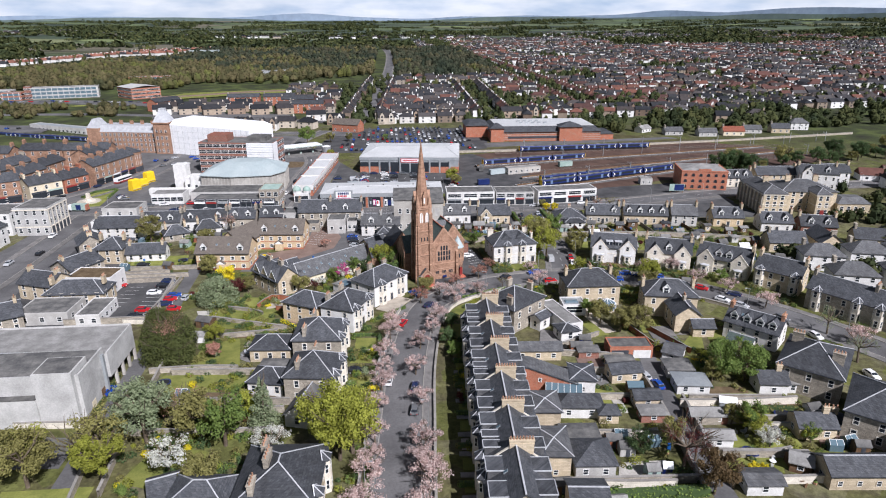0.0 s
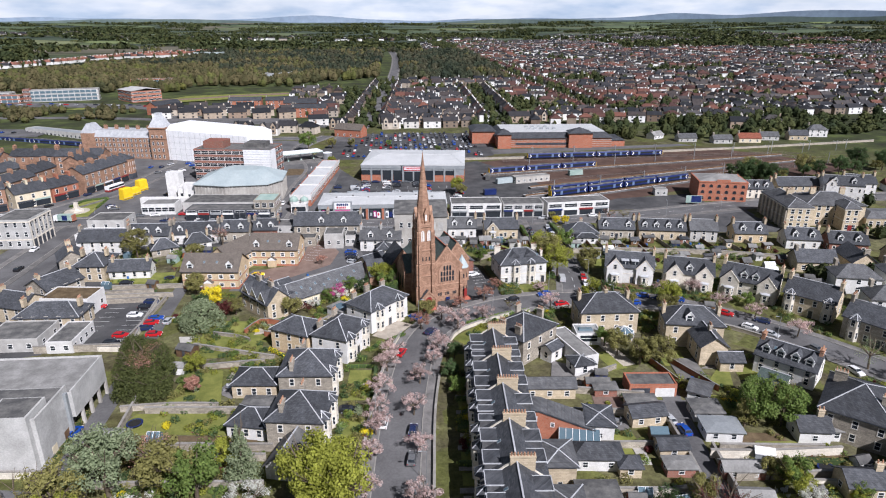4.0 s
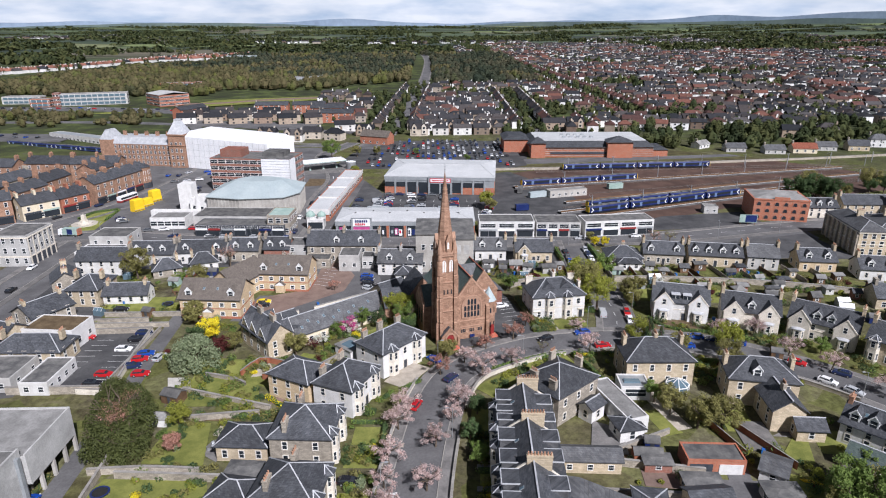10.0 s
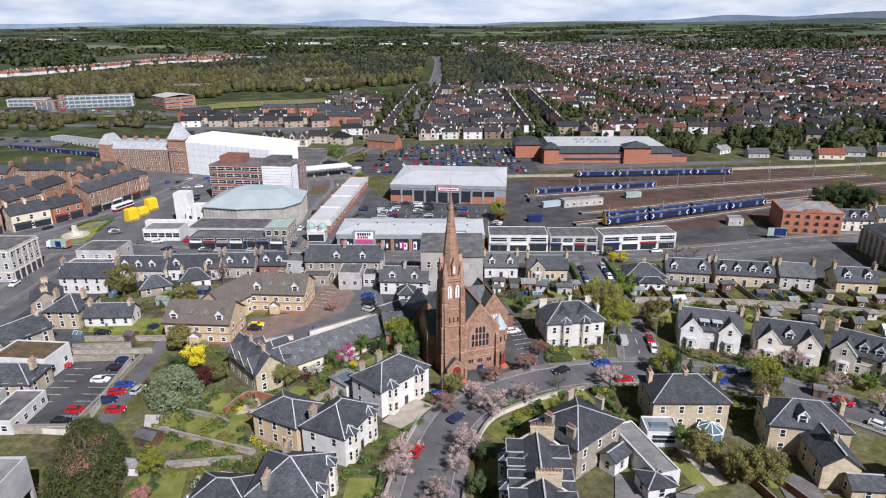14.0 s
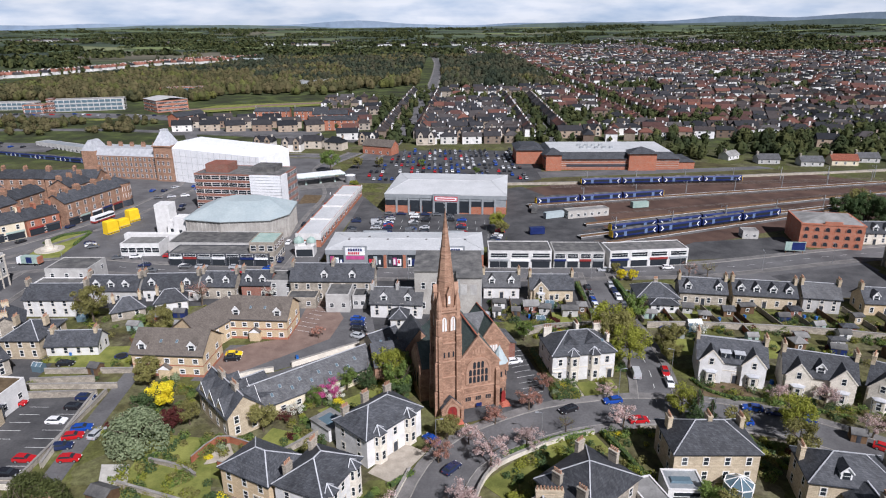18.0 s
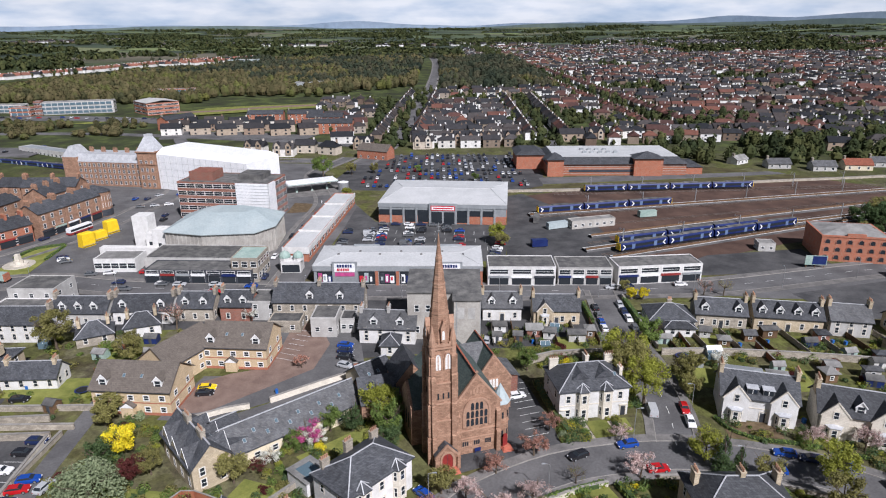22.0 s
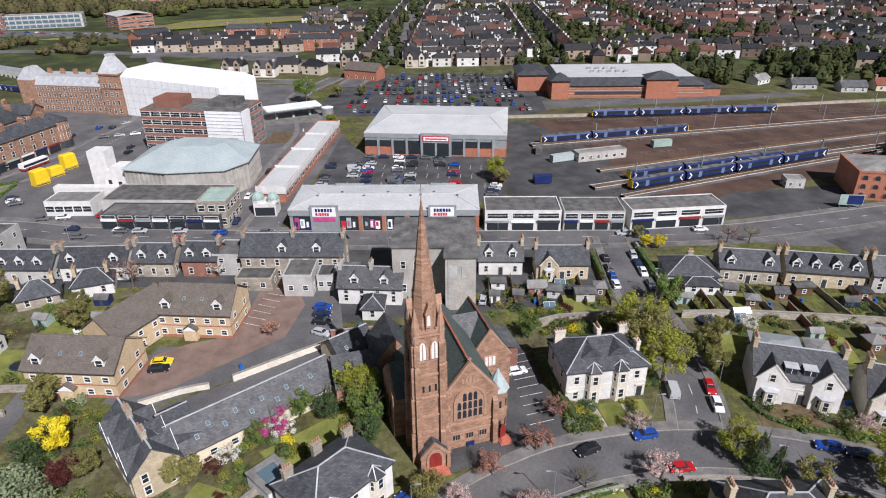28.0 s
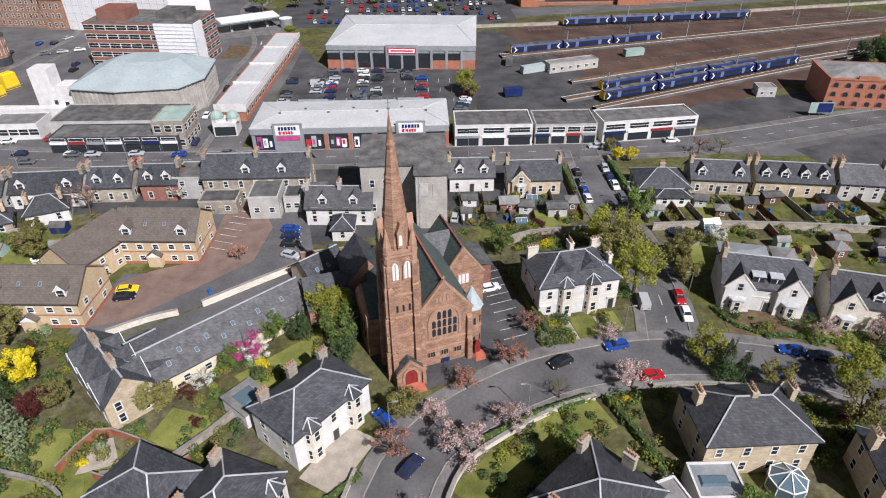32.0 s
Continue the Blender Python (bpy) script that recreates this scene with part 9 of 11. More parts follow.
parasol(73.5, -39.6)
garden_table(73.5, -39.6, 0, "wood_dark")
garden_table(38.6, -61.6, 10, "steel")
garden_table(-46.2, -42.2, 0, "steel")
for x, y, a in ((41.6, -86.5, 5), (-56.5, -60.6, -4), (80.5, -90.0, 10), (36.0, -84.0, -8), (70.0, 40.0, 0)):
    greenhouse(x, y, a)
for x, y in ((38.5, -95.5), (73.0, -79.8), (-62.5, -55.0)):
    trampoline(x, y)
for x, y, a, w, d, h, wl, rf, lab in ((40.7, -44.4, -10, 2.8, 2.4, 2.0, "train_blue", "felt", "dark blue summer house in a planted garden"), (-60.8, -33.2, -6, 4.6, 2.6, 2.0, "render_white", "felt_pale", "white walled shed at the end of a lawn"), (-65.2, -60.2, -6, 6.6, 3.6, 2.0, "render_grey", "felt_pale", "grey asbestos-roofed shed by a wall"), (-60.6, -24.6, -20, 4.4, 3.2, 2.2, "wood_dark", "felt", "dark timber shed with felt roof"), (38.6, -48.2, -6, 5.4, 2.6, 2.1, "wood_red", "felt", "long brown timber shed behind a garden"), (45.2, -67.6, -6, 3.4, 2.4, 2.0, "wood_dark", "glass_roof", "glass-roofed store on the lane"), (33.8, -86.0, -8, 3.0, 2.2, 2.0, "wood_red", "felt", "brown garden shed on a lawn"), (66.0, -87.0, 20, 2.6, 2.2, 2.0, "wood_dark", "felt", "small timber shed by a hedge"), (79.0, -60.0, -30, 2.4, 2.0, 1.9, "copper", "felt", "green painted shed by a villa"), (-40.5, -67.0, 0, 3.0, 2.2, 2.0, "wood_dark", "felt", "weathered timber shed among shrubs"), (84.6, -9.5, -20, 2.8, 2.2, 2.0, "wood_dark", "felt", "timber shed behind a hedge")):
    play_house(x, y, a, w, d, h, wl, rf, lab)
t = thing("lean_to_glasshouse", 28.4, -69.0, -14, "pale blue glass lean-to roof behind a brick wing", "conservatory")
part("glass_roof", Shape().add([(-4, -1.6, 2.4), (4, -1.6, 2.4), (4, 1.6, 3.3), (-4, 1.6, 3.3), (-4, -1.6, 2.34), (4, -1.6, 2.34), (4, 1.6, 3.24), (-4, 1.6, 3.24)], [(0, 1, 2, 3), (7, 6, 5, 4), (0, 4, 5, 1), (1, 5, 6, 2), (2, 6, 7, 3), (3, 7, 4, 0)]), "glass_roof", t)
part("wall", Shape().box(-4, -1.5, 0, 4, -1.4, 2.34), "render_white", t)
for i in range(7):
    u = -4 + 8 * i / 6
    part("glazing_bar", Shape().beam((u, -1.62, 2.45), (u, 1.6, 3.36), 0.09, 0.06), "frame_white", t)
t = thing("kayak", 66.6, -55.6, -24, "yellow plastic kayak lying in a garden", "kayak")
part("hull", Shape().add([(-2.0, 0, 0.3), (-1.2, -0.28, 0.05), (1.2, -0.28, 0.05), (2.0, 0, 0.3), (1.2, 0.28, 0.05), (-1.2, 0.28, 0.05), (-1.2, -0.34, 0.38), (1.2, -0.34, 0.38), (1.2, 0.34, 0.38), (-1.2, 0.34, 0.38)], [(1, 2, 4, 5), (1, 6, 7, 2), (5, 4, 8, 9), (0, 6, 1), (0, 1, 5), (0, 5, 9), (0, 9, 6), (3, 2, 7), (3, 4, 2), (3, 8, 4), (3, 7, 8), (6, 9, 8, 7)]), "yellow", t)
part("cockpit", Shape().prism(circle(10, 0.25), 0.38, 0.41), "rubber", t)

garden_table(62.2, -94.2, 0, "frame_white", 2)
trampoline(38.4, -95.5)
play_house(40.9, -95.0, -10, 1.6, 1.6, 1.9, "train_blue", "sheet_white", "blue and white play hut in a yard", "play_hut")
play_house(66.8, -95.2, -8, 4.2, 3.2, 2.2, "wood_dark", "felt", "dark timber shed on a lawn")
play_house(35.6, -88.5, -6, 3.0, 2.4, 2.0, "render_grey", "felt", "small grey shed beside the lane")

t = thing("billboard", 131.8, 102.0, -6, "blue and green advertising billboard beside the road", "billboard")
part("panel", Shape().box(-3.6, -0.1, 1.2, 3.6, 0.1, 4.6), "copper", t)
part("poster", Shape().box(-1.2, -0.14, 1.4, 3.4, -0.1, 4.4), "train_blue", t)
for u in (-3, 0, 3):
    part("post", Shape().box(u - 0.1, 0.1, 0, u + 0.1, 0.3, 4.4), "wood_dark", t)


# ---- cars ----
PAINT = {}
for n, c in (("white", (0.72, 0.72, 0.71)), ("black", (0.015, 0.015, 0.018)), ("grey", (0.12, 0.125, 0.13)), ("silver", (0.42, 0.43, 0.44)), ("red", (0.42, 0.012, 0.015)), ("blue", (0.012, 0.06, 0.30)), ("yellow", (0.80, 0.55, 0.01)), ("navy", (0.015, 0.025, 0.075))):
    PAINT[n] = glossy("paint_" + n, c, 0.25, 0.0, 0.6)


def car_meshes(paint, van=False, far=False):
    L, W = (4.9, 1.9) if van else (4.25, 1.76)
    if van:
        prof = [(-2.45, 0.35, 1.5), (-2.4, 0.32, 1.95), (0.9, 0.32, 2.0), (1.5, 0.32, 1.25), (2.3, 0.32, 1.0), (2.45, 0.4, 0.7)]
    else:
        prof = [(-2.12, 0.42, 0.72), (-2.02, 0.3, 0.98), (-1.3, 0.24, 1.0), (0.75, 0.24, 0.98), (1.75, 0.26, 0.86), (2.06, 0.32, 0.68), (2.13, 0.42, 0.58)]
    b = Shape()
    n0 = 0
    for i, (x, z0, z1) in enumerate(prof):
        k = W / 2 * (0.86 if i in (0, len(prof) - 1) else 1.0)
        b.v += [(x, -k, z0), (x, -k * 1.0, z0 + (z1 - z0) * 0.6), (x, -k * 0.9, z1), (x, k * 0.9, z1), (x, k * 1.0, z0 + (z1 - z0) * 0.6), (x, k, z0)]
    for i in range(len(prof) - 1):
        a, c = 6 * i, 6 * i + 6
        for j in range(6):
            b.f.append((a + j, a + (j + 1) % 6, c + (j + 1) % 6, c + j))
    b.f += [(5, 4, 3, 2, 1, 0), tuple(6 * len(prof) - 6 + j for j in range(6))]
    if van:
        g = Shape().add([(0.98, -0.8, 1.9), (1.5, -0.84, 1.28), (1.5, 0.84, 1.28), (0.98, 0.8, 1.9)], [(0, 1, 2, 3)])
        g.box(0.3, -0.965, 1.25, 1.15, 0.965, 1.75)
        r = Shape().box(-2.3, -0.8, 1.95, 0.85, 0.8, 2.06, 0.05)
    else:
        lo = [(-1.85, 0.97), (1.0, 0.97), (0.35, 1.38), (-1.35, 1.40)]
        g = Shape()
        g.add([(x, s * (0.80 if z < 1.2 else 0.62), z) for s in (-1, 1) for x, z in lo], [(3, 2, 1, 0), (4, 5, 6, 7), (1, 2, 6, 5), (3, 0, 4, 7), (2, 3, 7, 6)])
        r = None
    lights = Shape()
    for s in (-1, 1):
        x = prof[-1][0]
        lights.box(x - 0.1, s * 0.62 - 0.16, 0.55, x + 0.02, s * 0.62 + 0.16, 0.7)
    tail = Shape()
    for s in (-1, 1):
        x = prof[0][0]
        tail.box(x - 0.02, s * 0.64 - 0.14, 0.62, x + 0.08, s * 0.64 + 0.14, 0.8)
    if far:
        k = 1.5 if van else 1.3
        ring = [(c + 0.32 * math.cos(math.pi * (1 + i / 6)), 0.34 + 0.34 * math.sin(math.pi * (1 + i / 6))) for c in (-k, k) for i in range(7)] + [(k + 0.3, 0.5), (-k - 0.3, 0.5)]
        n = len(ring)
        wh = Shape().add([(x, s * 0.9, z) for s in (-1, 1) for x, z in ring], [tuple(range(n)), tuple(range(2 * n - 1, n - 1, -1))] + [(i, n + i, n + (i + 1) % n, (i + 1) % n) for i in range(n)])
        return [b.mesh("body", paint), cabin_mesh(g, paint) if not van else g.mesh("windscreen", "glass"), wh.mesh("wheels", "rubber")]
    return [b.mesh("body", paint), cabin_mesh(g, paint) if not van else g.mesh("windscreen", "glass"), lights.mesh("headlights", "sheet_white"), tail.mesh("tail_lights", "door_red")]


def cabin_mesh(g, paint):
    """Roof and pillars in the car's paint, with inset glass, all in one shell."""
    bm = bmesh.new()
    vs = [bm.verts.new(c) for c in g.v]
    fs = [bm.faces.new([vs[i] for i in f]) for f in g.f]
    bmesh.ops.recalc_face_normals(bm, faces=bm.faces)
    inner = fs[:4]
    bmesh.ops.inset_individual(bm, faces=inner, thickness=0.075, depth=-0.012)
    me = bpy.data.meshes.new("cabin")
    for f in inner:
        f.material_index = 1
    bm.to_mesh(me)
    bm.free()
    me.materials.append(paint)
    me.materials.append(M["glass"])
    return me


WHEEL = Shape().prism(circle(12, 0.32), -0.11, 0.11)
WHEEL = WHEEL.add([(x, y, z) for z in (-0.11, 0.11) for x, y in circle(12, 0.32)] + [(x, y, z) for z in (-0.125, 0.125) for x, y in circle(12, 0.2)], [f for o in (0, 12) for f in [(o + i, o + (i + 1) % 12, 24 + o + (i + 1) % 12, 24 + o + i) for i in range(12)] + [tuple(24 + o + i for i in range(12))]]).mesh("wheel", "rubber")
WHEEL.materials.append(M["steel"])
for p in WHEEL.polygons:
    if len(p.vertices) == 12 and abs(p.center.z) > 0.12:
        p.material_index = 1
CARS = {}


def car(x, y, ang, colour, van=False, far=False):
    key = (colour, van, far)
    if key not in CARS:
        names = ("body", "windscreen" if van else "cabin", "wheels") if far else ("body", "windscreen" if van else "cabin", "headlight_pair", "tail_light_pair")
        meshes = car_meshes(PAINT[colour], van, far)
        t = tagged(new("van" if van else "car", meshes[0]), "%s %s parked on grey asphalt" % (colour, "van" if van else "car"), "van" if van else "car", "parked cars")
        t.matrix_basis = pose(x, y, 0.06 + ground_z(x, y), 0, 0, ang)
        for n, me in zip(names[1:], meshes[1:]):
            part(n, me, None, t)
        k = 1.5 if van else 1.3
        for u in () if far else (-k, k):
            for s in (-1, 1):
                w = part("wheel", WHEEL, None, t)
                w.matrix_local = pose(u, s * 0.8, 0.32, 90, 0, 0)
        CARS[key] = t
        return t
    return copy_thing(CARS[key], pose(x, y, 0.06 + ground_z(x, y), 0, 0, ang))


for c, x, y, a in (("white", -10.4, -58.7, 82), ("navy", -4.4, -61.8, 82), ("grey", -4.9, -70.8, 82), ("red", -6.3, -28.8, 68), ("black", -18.2, -53.3, -5), ("grey", -2.4, -38.6, 78), ("black", 28.0, 1.6, 205), ("blue", 38.6, 4.9, 190), ("red", 42.2, -2.6, 5), ("white", 54.0, 12.2, 262), ("red", 54.6, 17.2, 262), ("blue", 68.4, 1.4, 165), ("navy", 72.6, -0.4, 160), ("blue", 78.1, -2.4, 152), ("blue", -2.0, -8.6, 130), ("navy", 1.9, -17.6, 50), ("white", 18.5, 23.0, 15), ("yellow", -53.1, 28.0, 8), ("black", -52.9, 25.8, 8)):
    car(x, y, a, c)
car(47.2, 16.5, 84, "silver", True)
for c, x, y, a in (("silver", -22.2, 37.6, -25), ("blue", -23.6, 48.3, -8), ("navy", -23.2, 45.2, -8), ("black", -22.8, 42.0, -8), ("silver", 56.9, 85.6, 178), ("navy", 61.9, 85.8, 178), ("black", 47.8, 70.4, 88), ("grey", 47.5, 65.0, 88), ("blue", 47.2, 60.5, 88), ("white", 47.0, 56.6, 88), ("silver", 55.6, 72.0, 268), ("navy", 55.5, 67.0, 268), ("white", 55.5, 62.4, 268), ("grey", 55.5, 56.0, 268), ("white", 79.6, 87.6, 2), ("grey", -46.3, 90.0, 2), ("silver", 13.9, 50.2, 80), ("black", -94.2, 24.0, 4), ("red", -72.8, -13.4, 4)):
    car(x, y, a, c)
for c, x, y, a in (("red", -81.5, -13.4, -4), ("black", -82.2, -17.6, -4), ("white", -82.4, -0.8, 0), ("black", -81.4, 4.6, 0), ("navy", -81.0, 8.4, 0), ("blue", -75.6, -3.4, 12), ("red", -76.0, -6.2, 12), ("navy", -76.4, -9.6, 12), ("silver", -71.5, -5.4, 80), ("red", -95.2, 6.2, 0), ("blue", -74.0, -57.0, 78), ("white", 90.2, -22.0, -50), ("red", 88.0, -13.0, -40), ("silver", 93.6, -26.5, -55), ("navy", 95.8, -18.5, 140), ("white", 103.0, -46.7, -80), ("grey", 100.5, -35.5, -70), ("white", 103.6, -66.6, -88), ("black", 102.3, -56.0, -85), ("blue", 64.0, -3.6, 172), ("silver", 50.0, -62.0, 95), ("blue", 51.5, -66.0, 95)):
    car(x, y, a, c)
rng = random.Random(21)
tones = ["white", "black", "grey", "silver", "red", "blue", "navy", "silver", "grey", "black"]
for cx, y0 in ((-36.5, 128), (-27.2, 118), (-22.0, 118), (-11.5, 118), (-6.2, 118), (4.0, 118), (9.2, 118)):
    for i in range(14 if y0 < 120 else 10):
        if rng.random() < 0.62:
            car(cx + 0.06 * i + rng.uniform(-0.3, 0.3), y0 + 2.65 * i, -2 + (180 if rng.random() < 0.5 else 0), rng.choice(tones), rng.random() < 0.08, True)
for i in range(16):
    if rng.random() < 0.7:
        car(21.5 + 0.75 * i, 117 + 2.7 * i, -6, rng.choice(tones), False, True) if i < 8 else car(-22 + 5.4 * (i - 8), 158.2 - 0.62 * (i - 8) * 1.0, -6, rng.choice(tones), False, True)
for r in range(10):
    for i in range(30):
        x, y = -46 + 3.4 * i, 228 + 9.4 * r + 0.0 * i
        inside = -44 + 0.22 * (y - 228) < x < 52
        if inside and rng.random() < 0.72:
            car(x, y + rng.uniform(-0.4, 0.4), 90 + (180 if rng.random() < 0.5 else 0) + rng.uniform(-2, 2), rng.choice(tones), rng.random() < 0.04, True)
for i in range(26):
    p = offset_line(CROSS, 2.4 if i % 2 else -2.4)[3 + i * 3 // 2 * 1]
    if rng.random() < 0.5 and abs(p[0]) > 14:
        car(p[0], p[1], 0 if i % 2 else 180, rng.choice(tones), False, True)
for x, y, a in ((-60, 104, 87), (-59, 118, 267), (-55.5, 130, 87), (-57.8, 142, 267), (-56, 155, 267), (-57.5, 98, 267), (-135.8, 117, 30), (-137.5, 119.5, 30), (-133.8, 115, 30), (-166, 122, 70), (-152, 168, 85), (-149, 205, 90), (-155, 192, 268), (-157.5, 142, 72), (-120, 168, 80), (-122, 175, 85), (-140, 190, 20), (-134, 192, 20), (-128, 194, 20), (-122, 200, 10), (-100, 103.5, 0), (-95, 103.5, 0), (-112, 112, 80), (-116, 120, 85), (-143, 205, 88), (-140, 212, 60), (-130, 214, 30), (-126, 208, 20), (-136, 40, 90), (-141.5, 30, 270), (-141, 60, 270), (-118, 102, 10), (-112, 103, 10), (-90, 92.5, 3), (-84, 92, 3), (-72, 91.5, 3)):
    car(x, y, a, rng.choice(tones), False, True)

# ---- trees ----
TREES = {}


def limb_shape(rng, h, spread, n, thick):
    s = Shape()

    def taper(p, q, r0, r1, k=6):
        d = (q - p).normalized()
        a = d.orthogonal().normalized()
        b = d.cross(a)
        n0 = len(s.v)
        for e, r in ((p, r0), (q, r1)):
            s.v += [tuple(e + (a * math.cos(math.tau * i / k) + b * math.sin(math.tau * i / k)) * r) for i in range(k)]
        s.f += [(n0 + i, n0 + (i + 1) % k, n0 + k + (i + 1) % k, n0 + k + i) for i in range(k)]

    top = Vector((rng.uniform(-0.3, 0.3), rng.uniform(-0.3, 0.3), h * 0.42))
    taper(Vector((0, 0, -0.3)), top, thick, thick * 0.65, 8)
    for i in range(n):
        a = math.tau * (i + rng.random() * 0.7) / n
        mid = top + Vector((math.cos(a) * spread * 0.42, math.sin(a) * spread * 0.42, h * rng.uniform(0.12, 0.26)))
        taper(top, mid, thick * 0.5, thick * 0.3)
        for _ in range(3):
            b = a + rng.uniform(-0.8, 0.8)
            end = mid + Vector((math.cos(b) * spread * rng.uniform(0.2, 0.5), math.sin(b) * spread * rng.uniform(0.2, 0.5), h * rng.uniform(0.06, 0.26)))
            taper(mid, end, thick * 0.26, thick * 0.07, 4)
    return s


def tree_model(kind, mat, seed):
    """Trunk and crown meshes at full size: (height, spread) by kind."""
    key = (kind, mat, seed)
    if key in TREES:
        return TREES[key]
    rng = random.Random(seed * 31 + len(kind) * 7 + len(mat))
    s = Shape()
    if kind == "big":
        h, r = 13.0, 5.6
        for i in range(44):
            a, q = rng.random() * math.tau, rng.random() ** 0.5 * r * 0.80
            z = h * (0.60 + 0.27 * rng.uniform(-1, 1) * (1 - 0.7 * (q / r) ** 2))
            k = rng.uniform(0.9, 1.7)
            clump_quads(s, rng, (q * math.cos(a), q * math.sin(a), z), (k, k, k * 0.85), 150, 0.22, 0.9, 0.25)
        trunk = limb_shape(rng, h, r, 6, 0.38)
    elif kind == "round":
        h, r = 7.5, 3.4
        for i in range(32):
            a, q = rng.random() * math.tau, rng.random() ** 0.5 * r * 0.78
            z = h * (0.57 + 0.27 * rng.uniform(-1, 1) * (1 - 0.6 * (q / r) ** 2))
            k = rng.uniform(0.6, 1.15)
            clump_quads(s, rng, (q * math.cos(a), q * math.sin(a), z), (k, k, k * 0.9), 112, 0.18, 0.9, 0.25)
        trunk = limb_shape(rng, h, r, 5, 0.24)
    elif kind == "blossom":
        h, r = 5.4, 3.2
        for i in range(22):
            a, q = rng.random() * math.tau, rng.random() ** 0.5 * r * 0.86
            z = h * (0.66 + 0.16 * rng.uniform(-1, 1) - 0.10 * q / r)
            k = rng.uniform(0.45, 0.9)
            clump_quads(s, rng, (q * math.cos(a), q * math.sin(a), z), (k * 1.15, k * 1.15, k * 0.8), 88, 0.125, 0.9, 0.1)
        trunk = limb_shape(rng, h, r, 6, 0.2)
    elif kind == "conifer":
        h, r = 9.0, 2.6
        for i in range(15):
            f = i / 14
            k = r * (1 - f) ** 0.8 + 0.25
            for _ in range(max(2, int(6 * (1 - f)))):
                a = rng.random() * math.tau
                clump_quads(s, rng, (k * 0.6 * math.cos(a), k * 0.6 * math.sin(a), 0.8 + f * (h - 1)), (k * 0.5, k * 0.5, 0.7), 60, 0.22, 0.6, 0.4)
        trunk = limb_shape(rng, h * 1.4, 1.0, 3, 0.2)
    elif kind == "bare":
        h, r = 8.0, 3.6
        for i in range(16):
            a, q = rng.random() * math.tau, rng.random() ** 0.5 * r * 0.8
            z = h * (0.62 + 0.2 * rng.uniform(-1, 1))
            clump_quads(s, rng, (q * math.cos(a), q * math.sin(a), z), (0.9, 0.9, 0.9), 46, 0.13, 0.5, 0.1)
        trunk = limb_shape(rng, h, r * 1.3, 9, 0.26)
    elif kind == "yew":
        h, r = 6.4, 4.2
        for i in range(46):
            a, f = 2.4 * i + rng.uniform(-0.3, 0.3), (i + 0.5) / 46
            z = h * (0.12 + 0.74 * f)
            q = r * (1 - f ** 2.2) ** 0.5 * rng.uniform(0.68, 0.84)
            clump_quads(s, rng, (q * math.cos(a), q * math.sin(a), z), (1.35, 1.35, 1.0), 125, 0.19, 0.9, 0.55)
        trunk = limb_shape(rng, h, r, 6, 0.3)
    else:
        h, r = 1.9, 1.5
        for i in range(6):
            a, q = rng.random() * math.tau, rng.random() * 0.8
            clump_quads(s, rng, (q * math.cos(a), q * math.sin(a), rng.uniform(0.55, 1.1)), (0.75, 0.75, 0.7), 85, 0.16, 0.9, 0.5)
        trunk = Shape().prism(circle(6, 0.09), -0.1, 0.9)
    TREES[key] = (trunk.mesh("trunk", "bark"), raw_mesh("crown", s, mat))
    return TREES[key]


TREE_WORDS = {"leaf_bronze": "bronze brown", "leaf_green": "fresh green", "leaf_lime": "lime green", "leaf_olive": "olive brown", "leaf_dark": "dark green", "leaf_cypress": "deep olive green", "leaf_grey": "grey-green", "leaf_pink": "pale pink blossoming", "leaf_rust": "pinkish brown budding", "leaf_magenta": "magenta flowering", "leaf_maroon": "dark maroon", "leaf_yellow": "bright yellow", "leaf_white": "white blossoming"}
KIND_WORDS = {"big": "spreading tree", "round": "round-headed tree", "blossom": "open-branched tree", "conifer": "conifer", "bare": "thinly leaved tree", "yew": "broad evergreen", "shrub": "garden shrub"}


def blocked(x, y, slack=0.0):
    """Whether a spot lies in a building or on a street."""
    for cx, cy, a, hw, hd in FOOT:
        dx, dy = x - cx, y - cy
        if abs(dx) < 25 and abs(dy) < 25 and abs(dx * math.cos(a) + dy * math.sin(a)) < hw + slack and abs(-dx * math.sin(a) + dy * math.cos(a)) < hd + slack:
            return True
    for line, half in STREETS:
        if any(abs(x - p.x) + abs(y - p.y) < half * 1.9 and math.hypot(x - p.x, y - p.y) < half + slack for p in line):
            return True
    return False


STREETS = [(curve_points(p, 3.0), w) for p, w in ((AVENUE, 6.4), (SIDE, 5.6), (CROSS, 7.2), (ROADS[3], 6.4), (ROADS[6], 2.6), (ROADS[7], 2.6), (ROADS[5], 5.4))]


def tree(kind, mat, x, y, scale=1.0, tall=1.0):
    tree.n += 1
    trunk, crown = tree_model(kind, mat, tree.n % 3)
    if kind == "shrub":
        t = new("shrub", crown)
        t.matrix_basis = pose(x, y, 0, 0, 0, (tree.n * 77) % 360)
        t.scale = (scale, scale, scale * tall)
        return tagged(t, "%s garden shrub in a bed" % TREE_WORDS[mat], "shrub")
    t = tagged(new("tree", trunk), "%s %s with bare trunk" % (TREE_WORDS[mat], KIND_WORDS[kind]), "tree")
    t.matrix_basis = pose(x, y, ground_z(x, y), 0, 0, (tree.n * 77) % 360)
    scale *= 1.18
    t.scale = (scale, scale, scale * tall)
    part("crown", crown, None, t)


tree.n = 0
